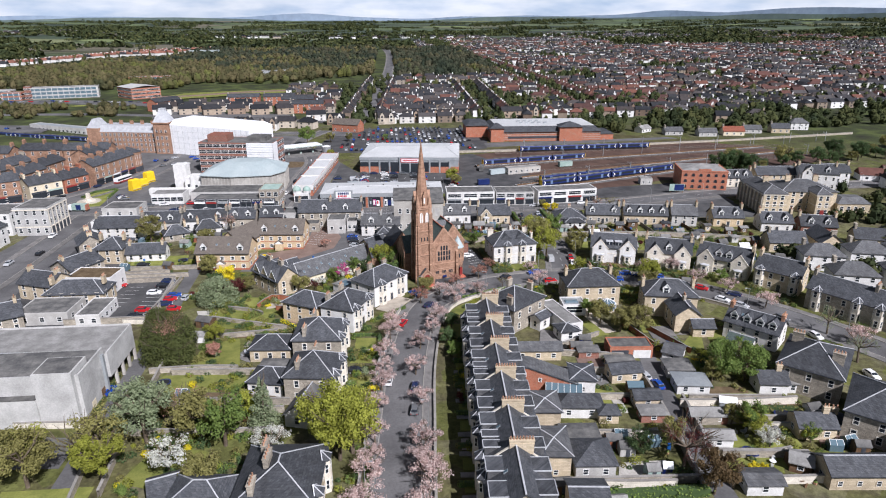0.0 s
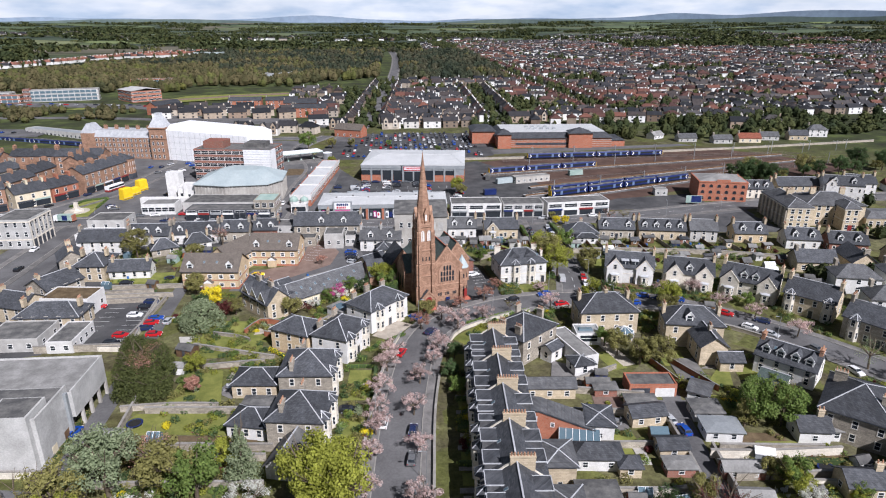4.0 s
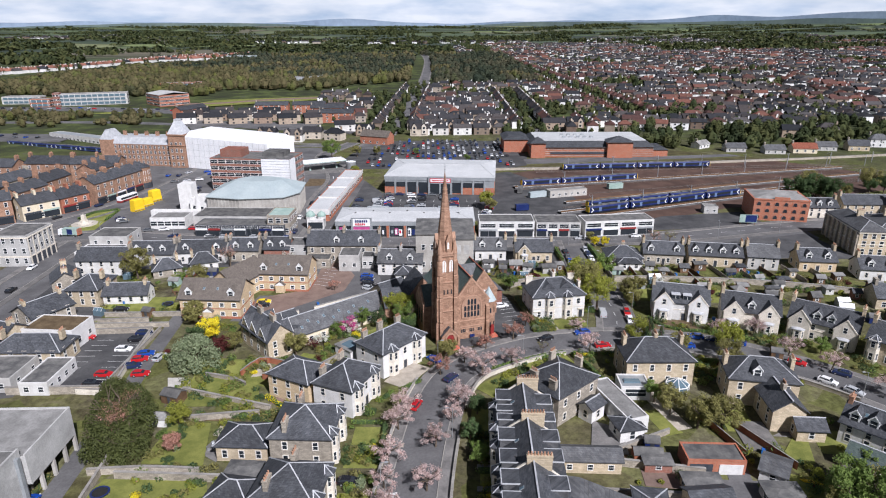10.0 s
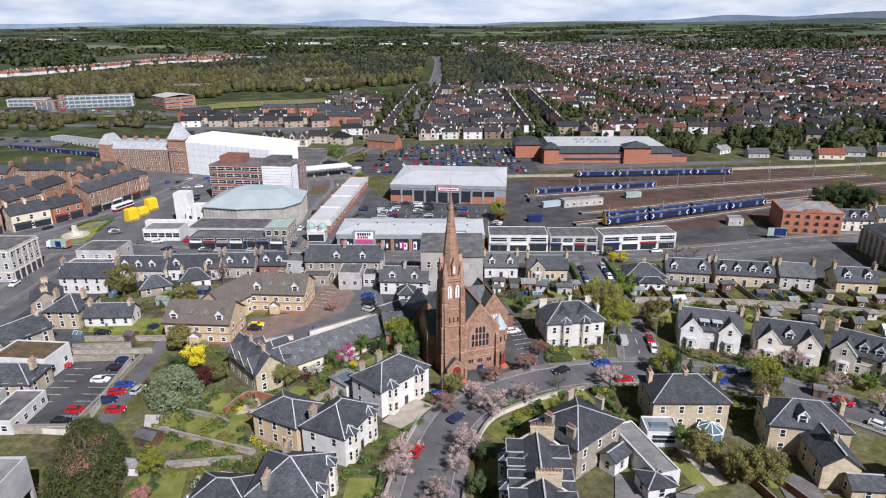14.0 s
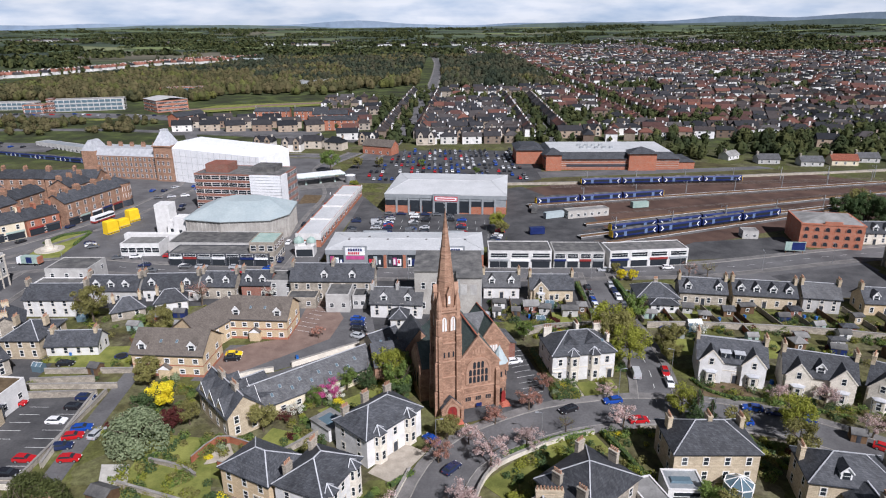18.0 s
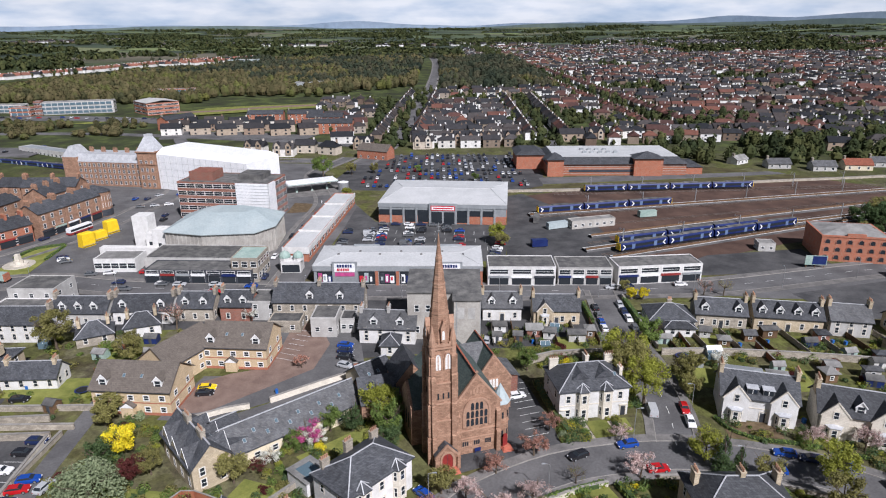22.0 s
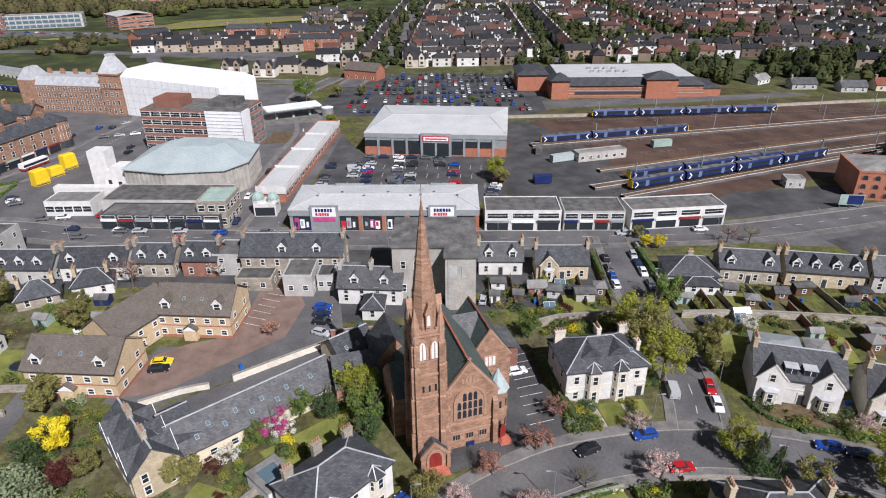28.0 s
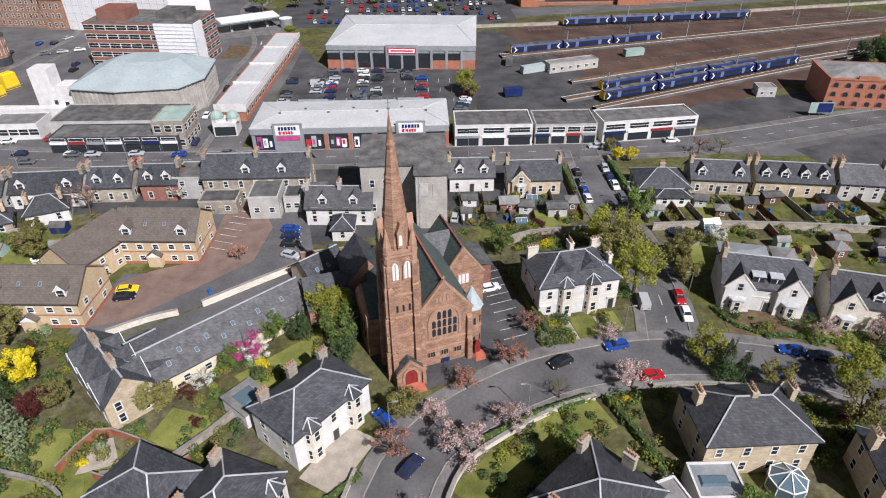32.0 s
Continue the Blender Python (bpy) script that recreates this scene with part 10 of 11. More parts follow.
# round the church and its street
for m, x, y, s in (("leaf_pink", 5.6, -9.6, 0.72), ("leaf_rust", -0.5, -15.2, 0.9), ("leaf_rust", 11.5, -2.8, 0.75), ("leaf_rust", 19.4, 2.2, 0.9), ("leaf_pink", 9.6, -16.4, 1.15), ("leaf_pink", 17.2, -11.6, 0.85), ("leaf_pink", 38.2, -4.6, 0.9), ("leaf_pink", 37.6, 6.6, 0.65), ("leaf_pink", 75.6, 4.6, 0.75), ("leaf_pink", 84.6, 2.0, 0.9), ("leaf_rust", 24.0, 10.5, 0.7), ("leaf_white", 70.0, 36.0, 0.75), ("leaf_white", -31.5, 0.8, 0.6), ("leaf_white", -24.0, 6.5, 0.7), ("leaf_white", -53.0, 64.5, 0.8), ("leaf_rust", -33.0, 37.5, 0.6), ("leaf_pink", 94.5, -16.5, 0.9)):
    tree("blossom", m, x, y, s)
for m, x, y, s in (("leaf_olive", 1.2, -8.2, 0.78), ("leaf_lime", 52.2, 0.2, 0.86), ("leaf_olive", 60.5, -6.6, 0.78), ("leaf_lime", 73.0, -7.4, 1.05), ("leaf_lime", -12.8, 17.2, 1.05), ("leaf_green", -9.6, 9.6, 0.95), ("leaf_green", -21.8, 11.2, 0.72), ("leaf_dark", -17.2, 11.4, 0.6), ("leaf_green", -28.2, 4.2, 0.6), ("leaf_olive", -37.2, -4.4, 0.85), ("leaf_yellow", -61.4, 3.6, 0.86), ("leaf_dark", -63.8, 0.2, 0.8), ("leaf_olive", -53.6, -1.8, 0.7), ("leaf_olive", -70.6, 17.5, 0.8), ("leaf_green", 57.0, 47.5, 0.95), ("leaf_green", 22.6, 35.0, 0.72), ("leaf_olive", 57.6, 22.0, 0.75), ("leaf_olive", 58.2, 29.0, 0.85), ("leaf_olive", 63.8, 34.6, 0.62), ("leaf_olive", -77.0, 41.0, 0.95), ("leaf_dark", -9.0, 4.5, 0.7), ("leaf_olive", 69.6, -14.6, 1.0)):
    tree("round", m, x, y, s)
tree("blossom", "leaf_magenta", -25.6, 6.6, 0.95, 0.9)
tree("blossom", "leaf_maroon", -33.2, -1.8, 0.6, 0.9)
tree("round", "leaf_maroon", -56.2, -3.8, 0.66)
tree("round", "leaf_maroon", -55.6, -1.4, 0.5)
tree("big", "leaf_lime", 46.4, 19.5, 0.85, 1.0)
tree("big", "leaf_olive", 45.4, 25.5, 0.95)
tree("big", "leaf_lime", 45.0, 32.0, 0.9)
tree("conifer", "leaf_dark", 54.0, -3.4, 0.75)
tree("conifer", "leaf_dark", 56.5, -4.6, 0.6)
tree("conifer", "leaf_green", -7.6, 13.2, 0.8)
tree("conifer", "leaf_dark", -16.5, 12.5, 0.55)
tree("bare", "leaf_rust", -72.4, 59.5, 0.95)
tree("big", "leaf_olive", -99.5, 48.5, 0.82)
tree("bare", "leaf_olive", 26.0, -6.0, 0.45)
# west gardens
tree("yew", "leaf_grey", -61.0, -9.5, 1.22, 0.92)
for x, y, k in ((-66.5, -43.5, 1.0), (-62.0, -44.5, 0.9), (-69.0, -37.5, 1.0), (-64.0, -37.5, 1.05), (-71.0, -31.5, 0.95), (-66.5, -31.0, 0.95), (-73.0, -25.5, 0.85), (-69.0, -26.5, 0.75)):
    tree("yew", "leaf_cypress", x, y, k * 0.92, 1.12)
tree("bare", "leaf_rust", -67.0, -36.0, 1.15)
tree("bare", "leaf_rust", -65.2, -40.0, 1.05)
tree("round", "leaf_lime", -55.8, -34.4, 0.7)
for k, m, x, y, s in (("round", "leaf_rust", -54.0, -43.0, 0.45), ("big", "leaf_lime", -21.5, -81.5, 0.85), ("big", "leaf_lime", -17.6, -83.6, 0.85), ("big", "leaf_lime", -20.0, -85.5, 0.8), ("conifer", "leaf_grey", -36.2, -74.0, 0.9), ("round", "leaf_yellow", -33.9, -60.6, 0.4), ("round", "leaf_green", 67.5, -64.5, 1.0), ("round", "leaf_green", 72.5, -65.5, 1.0), ("round", "leaf_olive", 76.0, -61.0, 0.7), ("round", "leaf_green", -43.0, -79.0, 1.2), ("round", "leaf_olive", -48.0, -76.5, 1.1), ("big", "leaf_grey", -58.8, -77.0, 0.82), ("blossom", "leaf_white", -51.5, -86.5, 1.1), ("big", "leaf_lime", -63.0, -88.0, 0.6), ("big", "leaf_olive", -76.0, -88.0, 0.72), ("round", "leaf_lime", -79.0, -82.0, 0.85), ("blossom", "leaf_white", -33.0, -83.0, 0.9), ("round", "leaf_olive", -65.0, -82.0, 1.1), ("round", "leaf_olive", -43.5, -93.0, 0.9), ("round", "leaf_green", -63.0, -70.5, 0.8), ("bare", "leaf_rust", -53.5, -71.5, 0.9), ("round", "leaf_olive", -58.0, -69.0, 0.8), ("bare", "leaf_olive", -69.0, -84.0, 1.0), ("bare", "leaf_rust", -81.0, -90.0, 1.0), ("round", "leaf_lime", -40.0, -70.0, 0.7)):
    tree(k, m, x, y, s * (1.0 if k == "conifer" and m == "leaf_yellow" else 1.22))
for k, m, x, y, s in (("round", "leaf_olive", -69.1, 13.6, 0.75), ("round", "leaf_bronze", -62.4, 24.0, 0.5), ("big", "leaf_lime", -11.5, 14.2, 0.62), ("round", "leaf_dark", -8.6, 9.7, 0.6), ("round", "leaf_green", -84.6, 46.0, 0.5), ("round", "leaf_olive", -80.3, 50.1, 0.6)):
    tree(k, m, x, y, s)
# blossom avenue
for x, y, s in ((-14.2, -92, 1.05), (-3.6, -85, 1.1), (-3.4, -95.5, 1.15), (-13.4, -81, 0.9), (-4.0, -55.5, 0.9), (-3.4, -68, 0.8), (-12.0, -62, 0.95), (-11.2, -48, 0.95), (-9.8, -37, 0.95), (-8.4, -31.5, 1.0), (-2.2, -43, 0.85), (3.0, -29.5, 1.05), (1.6, -35.0, 0.7), (-12.8, -70, 0.8), (-3.6, -90.0, 0.95), (-13.9, -86.5, 0.7), (-11.6, -55, 0.8), (-15.0, -101, 1.1), (-4.6, -103, 1.1), (-16.0, -112, 1.1), (-5.2, -114, 1.1)):
    tree("blossom", "leaf_pink", x, y, s)
# east gardens
for k, m, x, y, s in (("round", "leaf_olive", 48.6, -33.5, 0.9), ("round", "leaf_olive", 52.5, -38.5, 0.95), ("round", "leaf_green", 46.8, -28.6, 0.7), ("round", "leaf_olive", 57.0, -39.5, 1.0), ("round", "leaf_green", 68.5, -62.0, 0.95), ("round", "leaf_green", 72.0, -57.0, 0.85), ("round", "leaf_olive", 65.0, -65.0, 0.75), ("bare", "leaf_maroon", 44.3, -94.6, 1.25), ("big", "leaf_bronze", 47.1, -101.1, 0.66), ("bare", "leaf_maroon", 48.0, -92.0, 0.8), ("round", "leaf_green", 63.1, -83.5, 0.85), ("round", "leaf_lime", 63.3, -86.1, 0.7), ("round", "leaf_olive", 60.8, -81.5, 0.6), ("round", "leaf_yellow", 57.0, -96.5, 0.3), ("round", "leaf_yellow", 58.4, -96.8, 0.3), ("blossom", "leaf_white", 64.5, -89.5, 0.7), ("round", "leaf_green", 73.5, -88.7, 0.5), ("round", "leaf_olive", 45.5, -86.5, 0.8), ("round", "leaf_dark", 38.0, -89.0, 0.7), ("round", "leaf_olive", 63.5, -82.0, 0.7), ("blossom", "leaf_white", 64.0, -88.0, 0.75), ("round", "leaf_lime", 73.0, -88.0, 0.45), ("bare", "leaf_grey", 107.5, -45, 0.95), ("bare", "leaf_grey", 105.0, -60, 1.0), ("blossom", "leaf_pink", 111.5, -52, 1.0), ("blossom", "leaf_pink", 88.0, -9.0, 0.95), ("blossom", "leaf_pink", 100.5, -27.5, 0.95), ("round", "leaf_green", 79.0, -52.5, 0.6), ("bare", "leaf_olive", 60.0, -35.0, 0.6), ("round", "leaf_green", 97.0, -8.0, 0.6), ("round", "leaf_green", 6.0, -48.0, 0.55), ("round", "leaf_dark", 5.0, -41.0, 0.6), ("round", "leaf_dark", 7.0, -32.0, 0.6)):
    tree(k, m, x, y, s)
# town trees
for k, m, x, y, s in (("big", "leaf_green", -63.0, 249, 0.95), ("round", "leaf_lime", 24.5, 132, 1.05), ("round", "leaf_olive", 25.5, 127, 0.8), ("round", "leaf_olive", 60, 83, 0.5), ("bare", "leaf_rust", 84, 79.5, 0.7), ("bare", "leaf_olive", 90, 79, 0.7), ("round", "leaf_yellow", 60.5, 77, 0.5), ("round", "leaf_yellow", 64.0, 76.5, 0.5), ("round", "leaf_lime", -44, 205, 0.7), ("round", "leaf_olive", -48, 258, 0.9), ("round", "leaf_olive", -36, 262, 0.8), ("round", "leaf_green", 22, 240, 0.6), ("round", "leaf_green", -10, 262, 0.6)):
    tree(k, m, x, y, s)
rng = random.Random(77)
for i in range(46):
    u = rng.random()
    x, y = 168 + 190 * u, 150 + 62 * u + rng.uniform(-9, 9)
    tree(rng.choice(["big", "round"]), rng.choice(["leaf_dark", "leaf_olive", "leaf_dark"]), x, y - 14, rng.uniform(0.55, 0.95))
SHRUBS = ["leaf_green", "leaf_olive", "leaf_dark", "leaf_lime", "leaf_green", "leaf_yellow", "leaf_maroon", "leaf_grey"]
ZONES = ((-74, -56, -6, 18), (-48, -14, -14, 4), (40, 47, 8, 44), (26, 46, 36, 46), (-62, -34, -32, -6), (-20, -12, -98, -20), (5.4, 8.4, -106, -40), (20, 49, -102, -46), (54, 84, -98, -36), (26, 44, 6, 16), (60, 100, -4, 14), (12, 46, 42, 60), (56, 125, 36, 54), (-30, -12, 2, 18), (-104, -62, 14, 62), (12, 46, -26, -6), (54, 90, -22, -8), (58, 135, 20, 42), (-62, -34, -94, -66), (-58, -30, -60, -28), (100, 135, -60, 0))
singles = 0
loose = {m: Shape() for m in ("leaf_green", "leaf_olive", "leaf_dark", "leaf_lime")}
for _ in range(5000):
    x0, x1, y0, y1 = ZONES[rng.randrange(len(ZONES))]
    x, y = rng.uniform(x0, x1), rng.uniform(y0, y1)
    if blocked(x, y, 0.3) or noise.noise((x / 5, y / 5, 6.6)) < -0.08:
        continue
    if singles < 230:
        singles += 1
        tree("shrub", rng.choice(SHRUBS), x, y, rng.uniform(0.5, 1.15), rng.uniform(0.7, 1.1))
    else:
        k = rng.uniform(0.35, 1.1)
        clump_quads(loose[rng.choice(("leaf_green", "leaf_olive", "leaf_olive", "leaf_dark", "leaf_dark", "leaf_lime"))], rng, (x, y, k * 0.7), (k * 1.3, k * 1.3, k), int(45 + 85 * k), 0.19, 0.9, 0.5)
for m, s in loose.items():
    tagged(new("garden_planting", raw_mesh("garden_planting", s, m)), "low mixed garden planting and ground cover", "plants", kind="stuff")

rng = random.Random(61)
for k in range(26):
    x, y = rng.choice(((rng.uniform(21, 48), rng.uniform(-104, -78)), (rng.uniform(55, 82), rng.uniform(-104, -78)), (rng.uniform(-66, -36), rng.uniform(-66, -50))))
    if blocked(x, y, 0.6):
        continue
    t = thing("garden_pot", x, y, rng.uniform(0, 90), "planted terracotta tub in a garden", "plant pot", "garden tubs")
    part("tub", Shape().prism(circle(8, 0.3), 0, 0.2).prism(circle(8, 0.36), 0.2, 0.5), "terracotta", t)
    part("plant", Shape().cone(circle(6, 0.4), 0.5, (0.05, 0.02, 1.1)), "leaf_green", t)

# clutter in the back gardens
rng = random.Random(62)
sheds = (("wood_dark", "felt", "dark timber shed in a back garden"), ("wood_red", "felt_pale", "brown timber shed in a back garden"), ("render_white", "felt", "white shed in a back garden"), ("clad_grey", "sheet_white", "pale metal shed in a back garden"), ("train_blue", "felt", "blue painted shed in a back garden"), ("copper", "felt_pale", "green painted shed in a back garden"))
made = 0
for _ in range(400):
    x0, x1, y0, y1 = rng.choice(((14, 46, 42, 60), (58, 132, 38, 53), (60, 130, 20, 40), (20, 48, -104, -78), (56, 84, -104, -72), (100, 134, -30, 16), (-104, -64, 14, 60), (112, 136, -70, -20)))
    x, y = rng.uniform(x0, x1), rng.uniform(y0, y1)
    if made >= 46 or blocked(x, y, 1.6):
        continue
    FOOT.append((x, y, 0.0, 2.4, 2.2))
    made += 1
    if made % 7 == 0:
        greenhouse(x, y, rng.uniform(-20, 10))
    elif made % 9 == 0:
        trampoline(x, y)
    elif made % 5 == 0:
        garden_table(x, y, 0, rng.choice(["steel", "wood_dark", "frame_white"]), 3)
    else:
        a, b, lab = rng.choice(sheds)
        play_house(x, y, rng.uniform(-20, 10), rng.uniform(2.2, 3.8), rng.uniform(1.8, 2.8), rng.uniform(1.8, 2.2), a, b, lab)

# ---- the far town ----
rng = random.Random(404)


def far_house(walls, roofs, panes, x, y, ang, w, d, h, rise, hip, gablets=0):
    a = radians(ang)
    c, q = math.cos(a), math.sin(a)
    g = ground_z(x, y)

    def at(u, v, z):
        return (x + c * u - q * v, y + q * u + c * v, g + z)

    p = [at(-w / 2, -d / 2, -1), at(w / 2, -d / 2, -1), at(w / 2, d / 2, -1), at(-w / 2, d / 2, -1), at(-w / 2, -d / 2, h), at(w / 2, -d / 2, h), at(w / 2, d / 2, h), at(-w / 2, d / 2, h)]
    k = 0.0 if not hip else d / 2
    o = 0.4
    if hip:
        walls.add(p, [(0, 1, 5, 4), (1, 2, 6, 5), (2, 3, 7, 6), (3, 0, 4, 7)])
    else:
        walls.add(p + [at(-w / 2, 0, h + rise), at(w / 2, 0, h + rise)], [(0, 1, 5, 4), (2, 3, 7, 6), (1, 2, 6, 9, 5), (3, 0, 4, 8, 7)])
    e = [at(-w / 2 - o, -d / 2 - o, h - 0.1), at(w / 2 + o, -d / 2 - o, h - 0.1), at(w / 2 + o, d / 2 + o, h - 0.1), at(-w / 2 - o, d / 2 + o, h - 0.1), at(-w / 2 - o + k, 0, h + rise + 0.15), at(w / 2 + o - k, 0, h + rise + 0.15)]
    roofs.add(e, [(0, 1, 5, 4), (2, 3, 4, 5), (1, 2, 5), (3, 0, 4)])
    walls.add([at(w / 2 - 1.6, -0.5, h + rise - 1), at(w / 2 - 0.6, -0.5, h + rise - 1), at(w / 2 - 0.6, 0.5, h + rise - 1), at(w / 2 - 1.6, 0.5, h + rise - 1), at(w / 2 - 1.6, -0.5, h + rise + 1.2), at(w / 2 - 0.6, -0.5, h + rise + 1.2), at(w / 2 - 0.6, 0.5, h + rise + 1.2), at(w / 2 - 1.6, 0.5, h + rise + 1.2)], [(0, 1, 5, 4), (1, 2, 6, 5), (2, 3, 7, 6), (3, 0, 4, 7), (4, 5, 6, 7)])
    for i in range(gablets):
        u, g, v = (i - (gablets - 1) / 2) * w * 0.55, w * 0.13, -d / 2 - 0.7
        walls.add([at(u - g, v, 0), at(u + g, v, 0), at(u + g, v, h + 0.3), at(u, v, h + rise * 0.75), at(u - g, v, h + 0.3), at(u - g, 0, 0), at(u + g, 0, 0), at(u + g, 0, h + 0.3), at(u - g, 0, h + 0.3)], [(0, 1, 2, 3, 4), (1, 6, 7, 2), (5, 0, 4, 8)])
        roofs.add([at(u - g - 0.3, v - 0.2, h), at(u, v - 0.2, h + rise * 0.75 + 0.2), at(u + g + 0.3, v - 0.2, h), at(u - g - 0.3, 0, h), at(u, 0, h + rise * 0.75 + 0.2), at(u + g + 0.3, 0, h)], [(0, 1, 4, 3), (1, 2, 5, 4)])
        if panes is not None:
            for z in (1.0, 3.9):
                panes.add([at(u - 0.8, v - 0.04, z), at(u + 0.8, v - 0.04, z), at(u + 0.8, v - 0.04, z + 1.6), at(u - 0.8, v - 0.04, z + 1.6)], [(0, 1, 2, 3)])
    if panes is not None:
        for f in range(1 if h < 4 else 2):
            for u in (-w / 4, w / 4):
                for s in (-1, 1):
                    v = s * (d / 2 + 0.04)
                    panes.add([at(u - 0.7, v, 0.9 + 2.7 * f), at(u + 0.7, v, 0.9 + 2.7 * f), at(u + 0.7, v, 2.2 + 2.7 * f), at(u - 0.7, v, 2.2 + 2.7 * f)], [(0, 1, 2, 3)])


def in_wood(x, y):
    """The wooded parts beyond the town."""
    if -560 < x < -26 and 600 < y < 1250 and y > 640 + 0.9 * (x + 130) * (x > -130) - 60 * (x < -260) and x > -640 + 0.27 * (y - 840):
        return True
    if 8 < x < 150 + 0.02 * (y - 650) and 690 < y < 1270:
        return True
    if x > 560 and 1330 < y < 1750 and noise.noise((x / 260, y / 200, 1.0)) > -0.15:
        return True
    return noise.noise((x / 330, y / 240, 5.0)) > 0.34 and y > 1150 and x < 120


def in_town(x, y):
    if y < 330 or in_wood(x, y):
        return False
    if x < -30:
        return -125 < x and y < 590 and x > -60 - (y - 330) * 0.28
    if x < 150:
        return y < 690 or (y > 1290 and x > 60 and y < 1700)
    return y < 1750 - 0.05 * x and x < 1500


walls, roofs, red, panes, estate, estate_walls = Shape(), Shape(), Shape(), Shape(), Shape(), Shape()
gardens = []
for row in range(68):
    yy = 352 + 21.0 * row * (1 + 0.004 * row)
    x = -140.0 + rng.uniform(0, 8)
    while x < 1450:
        y = yy + 16 * noise.noise((x / 220, yy / 160, 0.3)) + 0.05 * (x - 150)
        w = rng.choice([9, 10, 12, 14, 16])
        x += w / 2 + rng.uniform(1.0, 3.5)
        outer = 188 - 0.062 * max(0.0, y - 480)
        clear = all(abs(x - rx) > far for rx, far in ((-44 + 0.075 * (y - 285), 24), (86, 22 if y < 620 else 0), (outer if y > 400 else 9999, 26)))
        cluster = noise.noise((x / 130, y / 110, 6.4))
        keep = noise.noise((x / 90, y / 70, 2.2)) > -0.33
        if in_town(x, y) and clear and keep:
            h = rng.choice([3.0, 5.2, 5.4, 5.6]) if y > 480 else 5.6
            far_house(walls, red if rng.random() < ((0.56 if cluster > -0.02 else 0.12) if x > 100 else 0.16) else roofs, panes if y < 1000 else None, x, y, (90 if noise.noise((x / 80, y / 80, 1.4)) > 0.22 else 0) + 24 * noise.noise((x / 300, y / 300, 9)) + rng.uniform(-3, 3), w, rng.uniform(7.5, 9.5), h, rng.uniform(2.2, 3.0), rng.random() < 0.35)
        elif in_town(x, y):
            gardens.append((x, y))
        x += w / 2 + 1.0
# terraces along the three streets that lead out of town
for y in range(368, 640, 10):
    x = -29 + 0.058 * (y - 363)
    for off in (-14.5, 14.5):
        if abs(y - 500) > 8:
            far_house(walls, roofs if rng.random() < 0.85 else red, panes, x + off + rng.uniform(-0.5, 0.5), y, -86, 9.6, 8.6, 5.8, 3.4, False)
for y in range(372, 600, 10):
    for off in (-13.5, 13.5):
        far_house(walls, roofs if rng.random() < 0.8 else red, panes, 84.5 + 0.018 * (y - 370) + off, y, -89, 9.6, 8.4, 5.8, 3.2, False)
for y in range(430, 1180, 14):
    x = 188 - 0.062 * max(0.0, y - 480)
    for off in (-17, 17):
        far_house(walls, red, panes if y < 900 else None, x + off + rng.uniform(-1, 1), y + rng.uniform(-1, 1), -86 if off < 0 else 94, 10.5, 8.5, 4.6, 3.0, True)
for x0, x1, y in ((-6, 66, 392), (-4, 64, 432), (0, 66, 470), (2, 66, 508), (4, 66, 546)):
    x = x0
    while x < x1:
        far_house(walls, red if rng.random() < 0.25 else roofs, panes, x, y + rng.uniform(-2, 2), rng.uniform(-4, 4), 10, 8.4, 5.4, 3.2, rng.random() < 0.2)
        x += rng.choice((10.2, 10.2, 16))
# streets east of the old school
for i in range(120):
    r, c = divmod(i, 15)
    x, y = 196 + 17 * c + rng.uniform(-3, 3), -20 + 22 * r + 0.16 * 17 * c * (r > 4) + rng.uniform(-2, 2)
    if (x < 238 and 60 < y < 135) or (y > 130 and y < 0.3 * x + 150) or (x < 250 and y < 58):
        continue
    far_house(walls, red if rng.random() < 0.12 else roofs, panes, x, y, rng.choice([-14, -14, 76, -20]) + rng.uniform(-5, 5), rng.choice([11, 13, 16]), rng.uniform(7.5, 9), rng.choice([3.2, 5.4]), 3.0, False)
    gardens.append((x + 7, y - 8))
# the pale estate on the west hill
ESTATE = curve_points([(-700, 760), (-622, 845), (-563, 962), (-530, 1092), (-470, 1150), (-409, 1195)], 13.0)
for row in (-1, 0, 1, 2):
    for k, q in enumerate(ESTATE):
        if noise.noise((q.x / 40, q.y / 40, row * 3.1)) > -0.36 and (row < 2 or q.y > 960):
            far_house(estate_walls, estate if rng.random() < 0.8 else roofs, None, q.x + 18 * row + rng.uniform(-3, 3), q.y + 44 * row + rng.uniform(-7, 7), rng.choice([-12, 8, 75]) + rng.uniform(-8, 8), rng.choice([10, 12, 14]), 9, 4.6, 3.6, False)
            gardens.append((q.x + 18 * row + 8, q.y + 44 * row + 20))
for i in range(260):
    x, y = rng.uniform(500, 1300), rng.uniform(1720, 2050)
    far_house(walls, roofs, None, x, y, rng.uniform(-30, 30), rng.choice([9, 14]), 8, 5.2, 3, False)
for i in range(220):
    x = rng.uniform(-1500, 500)
    y = 1900 + 500 * noise.noise((x / 400, 0.5, 0.5)) + rng.uniform(-120, 120)
    far_house(walls, roofs, None, x, y, rng.uniform(-40, 40), rng.choice([9, 14, 24]), 9, 5.2, 3, False)
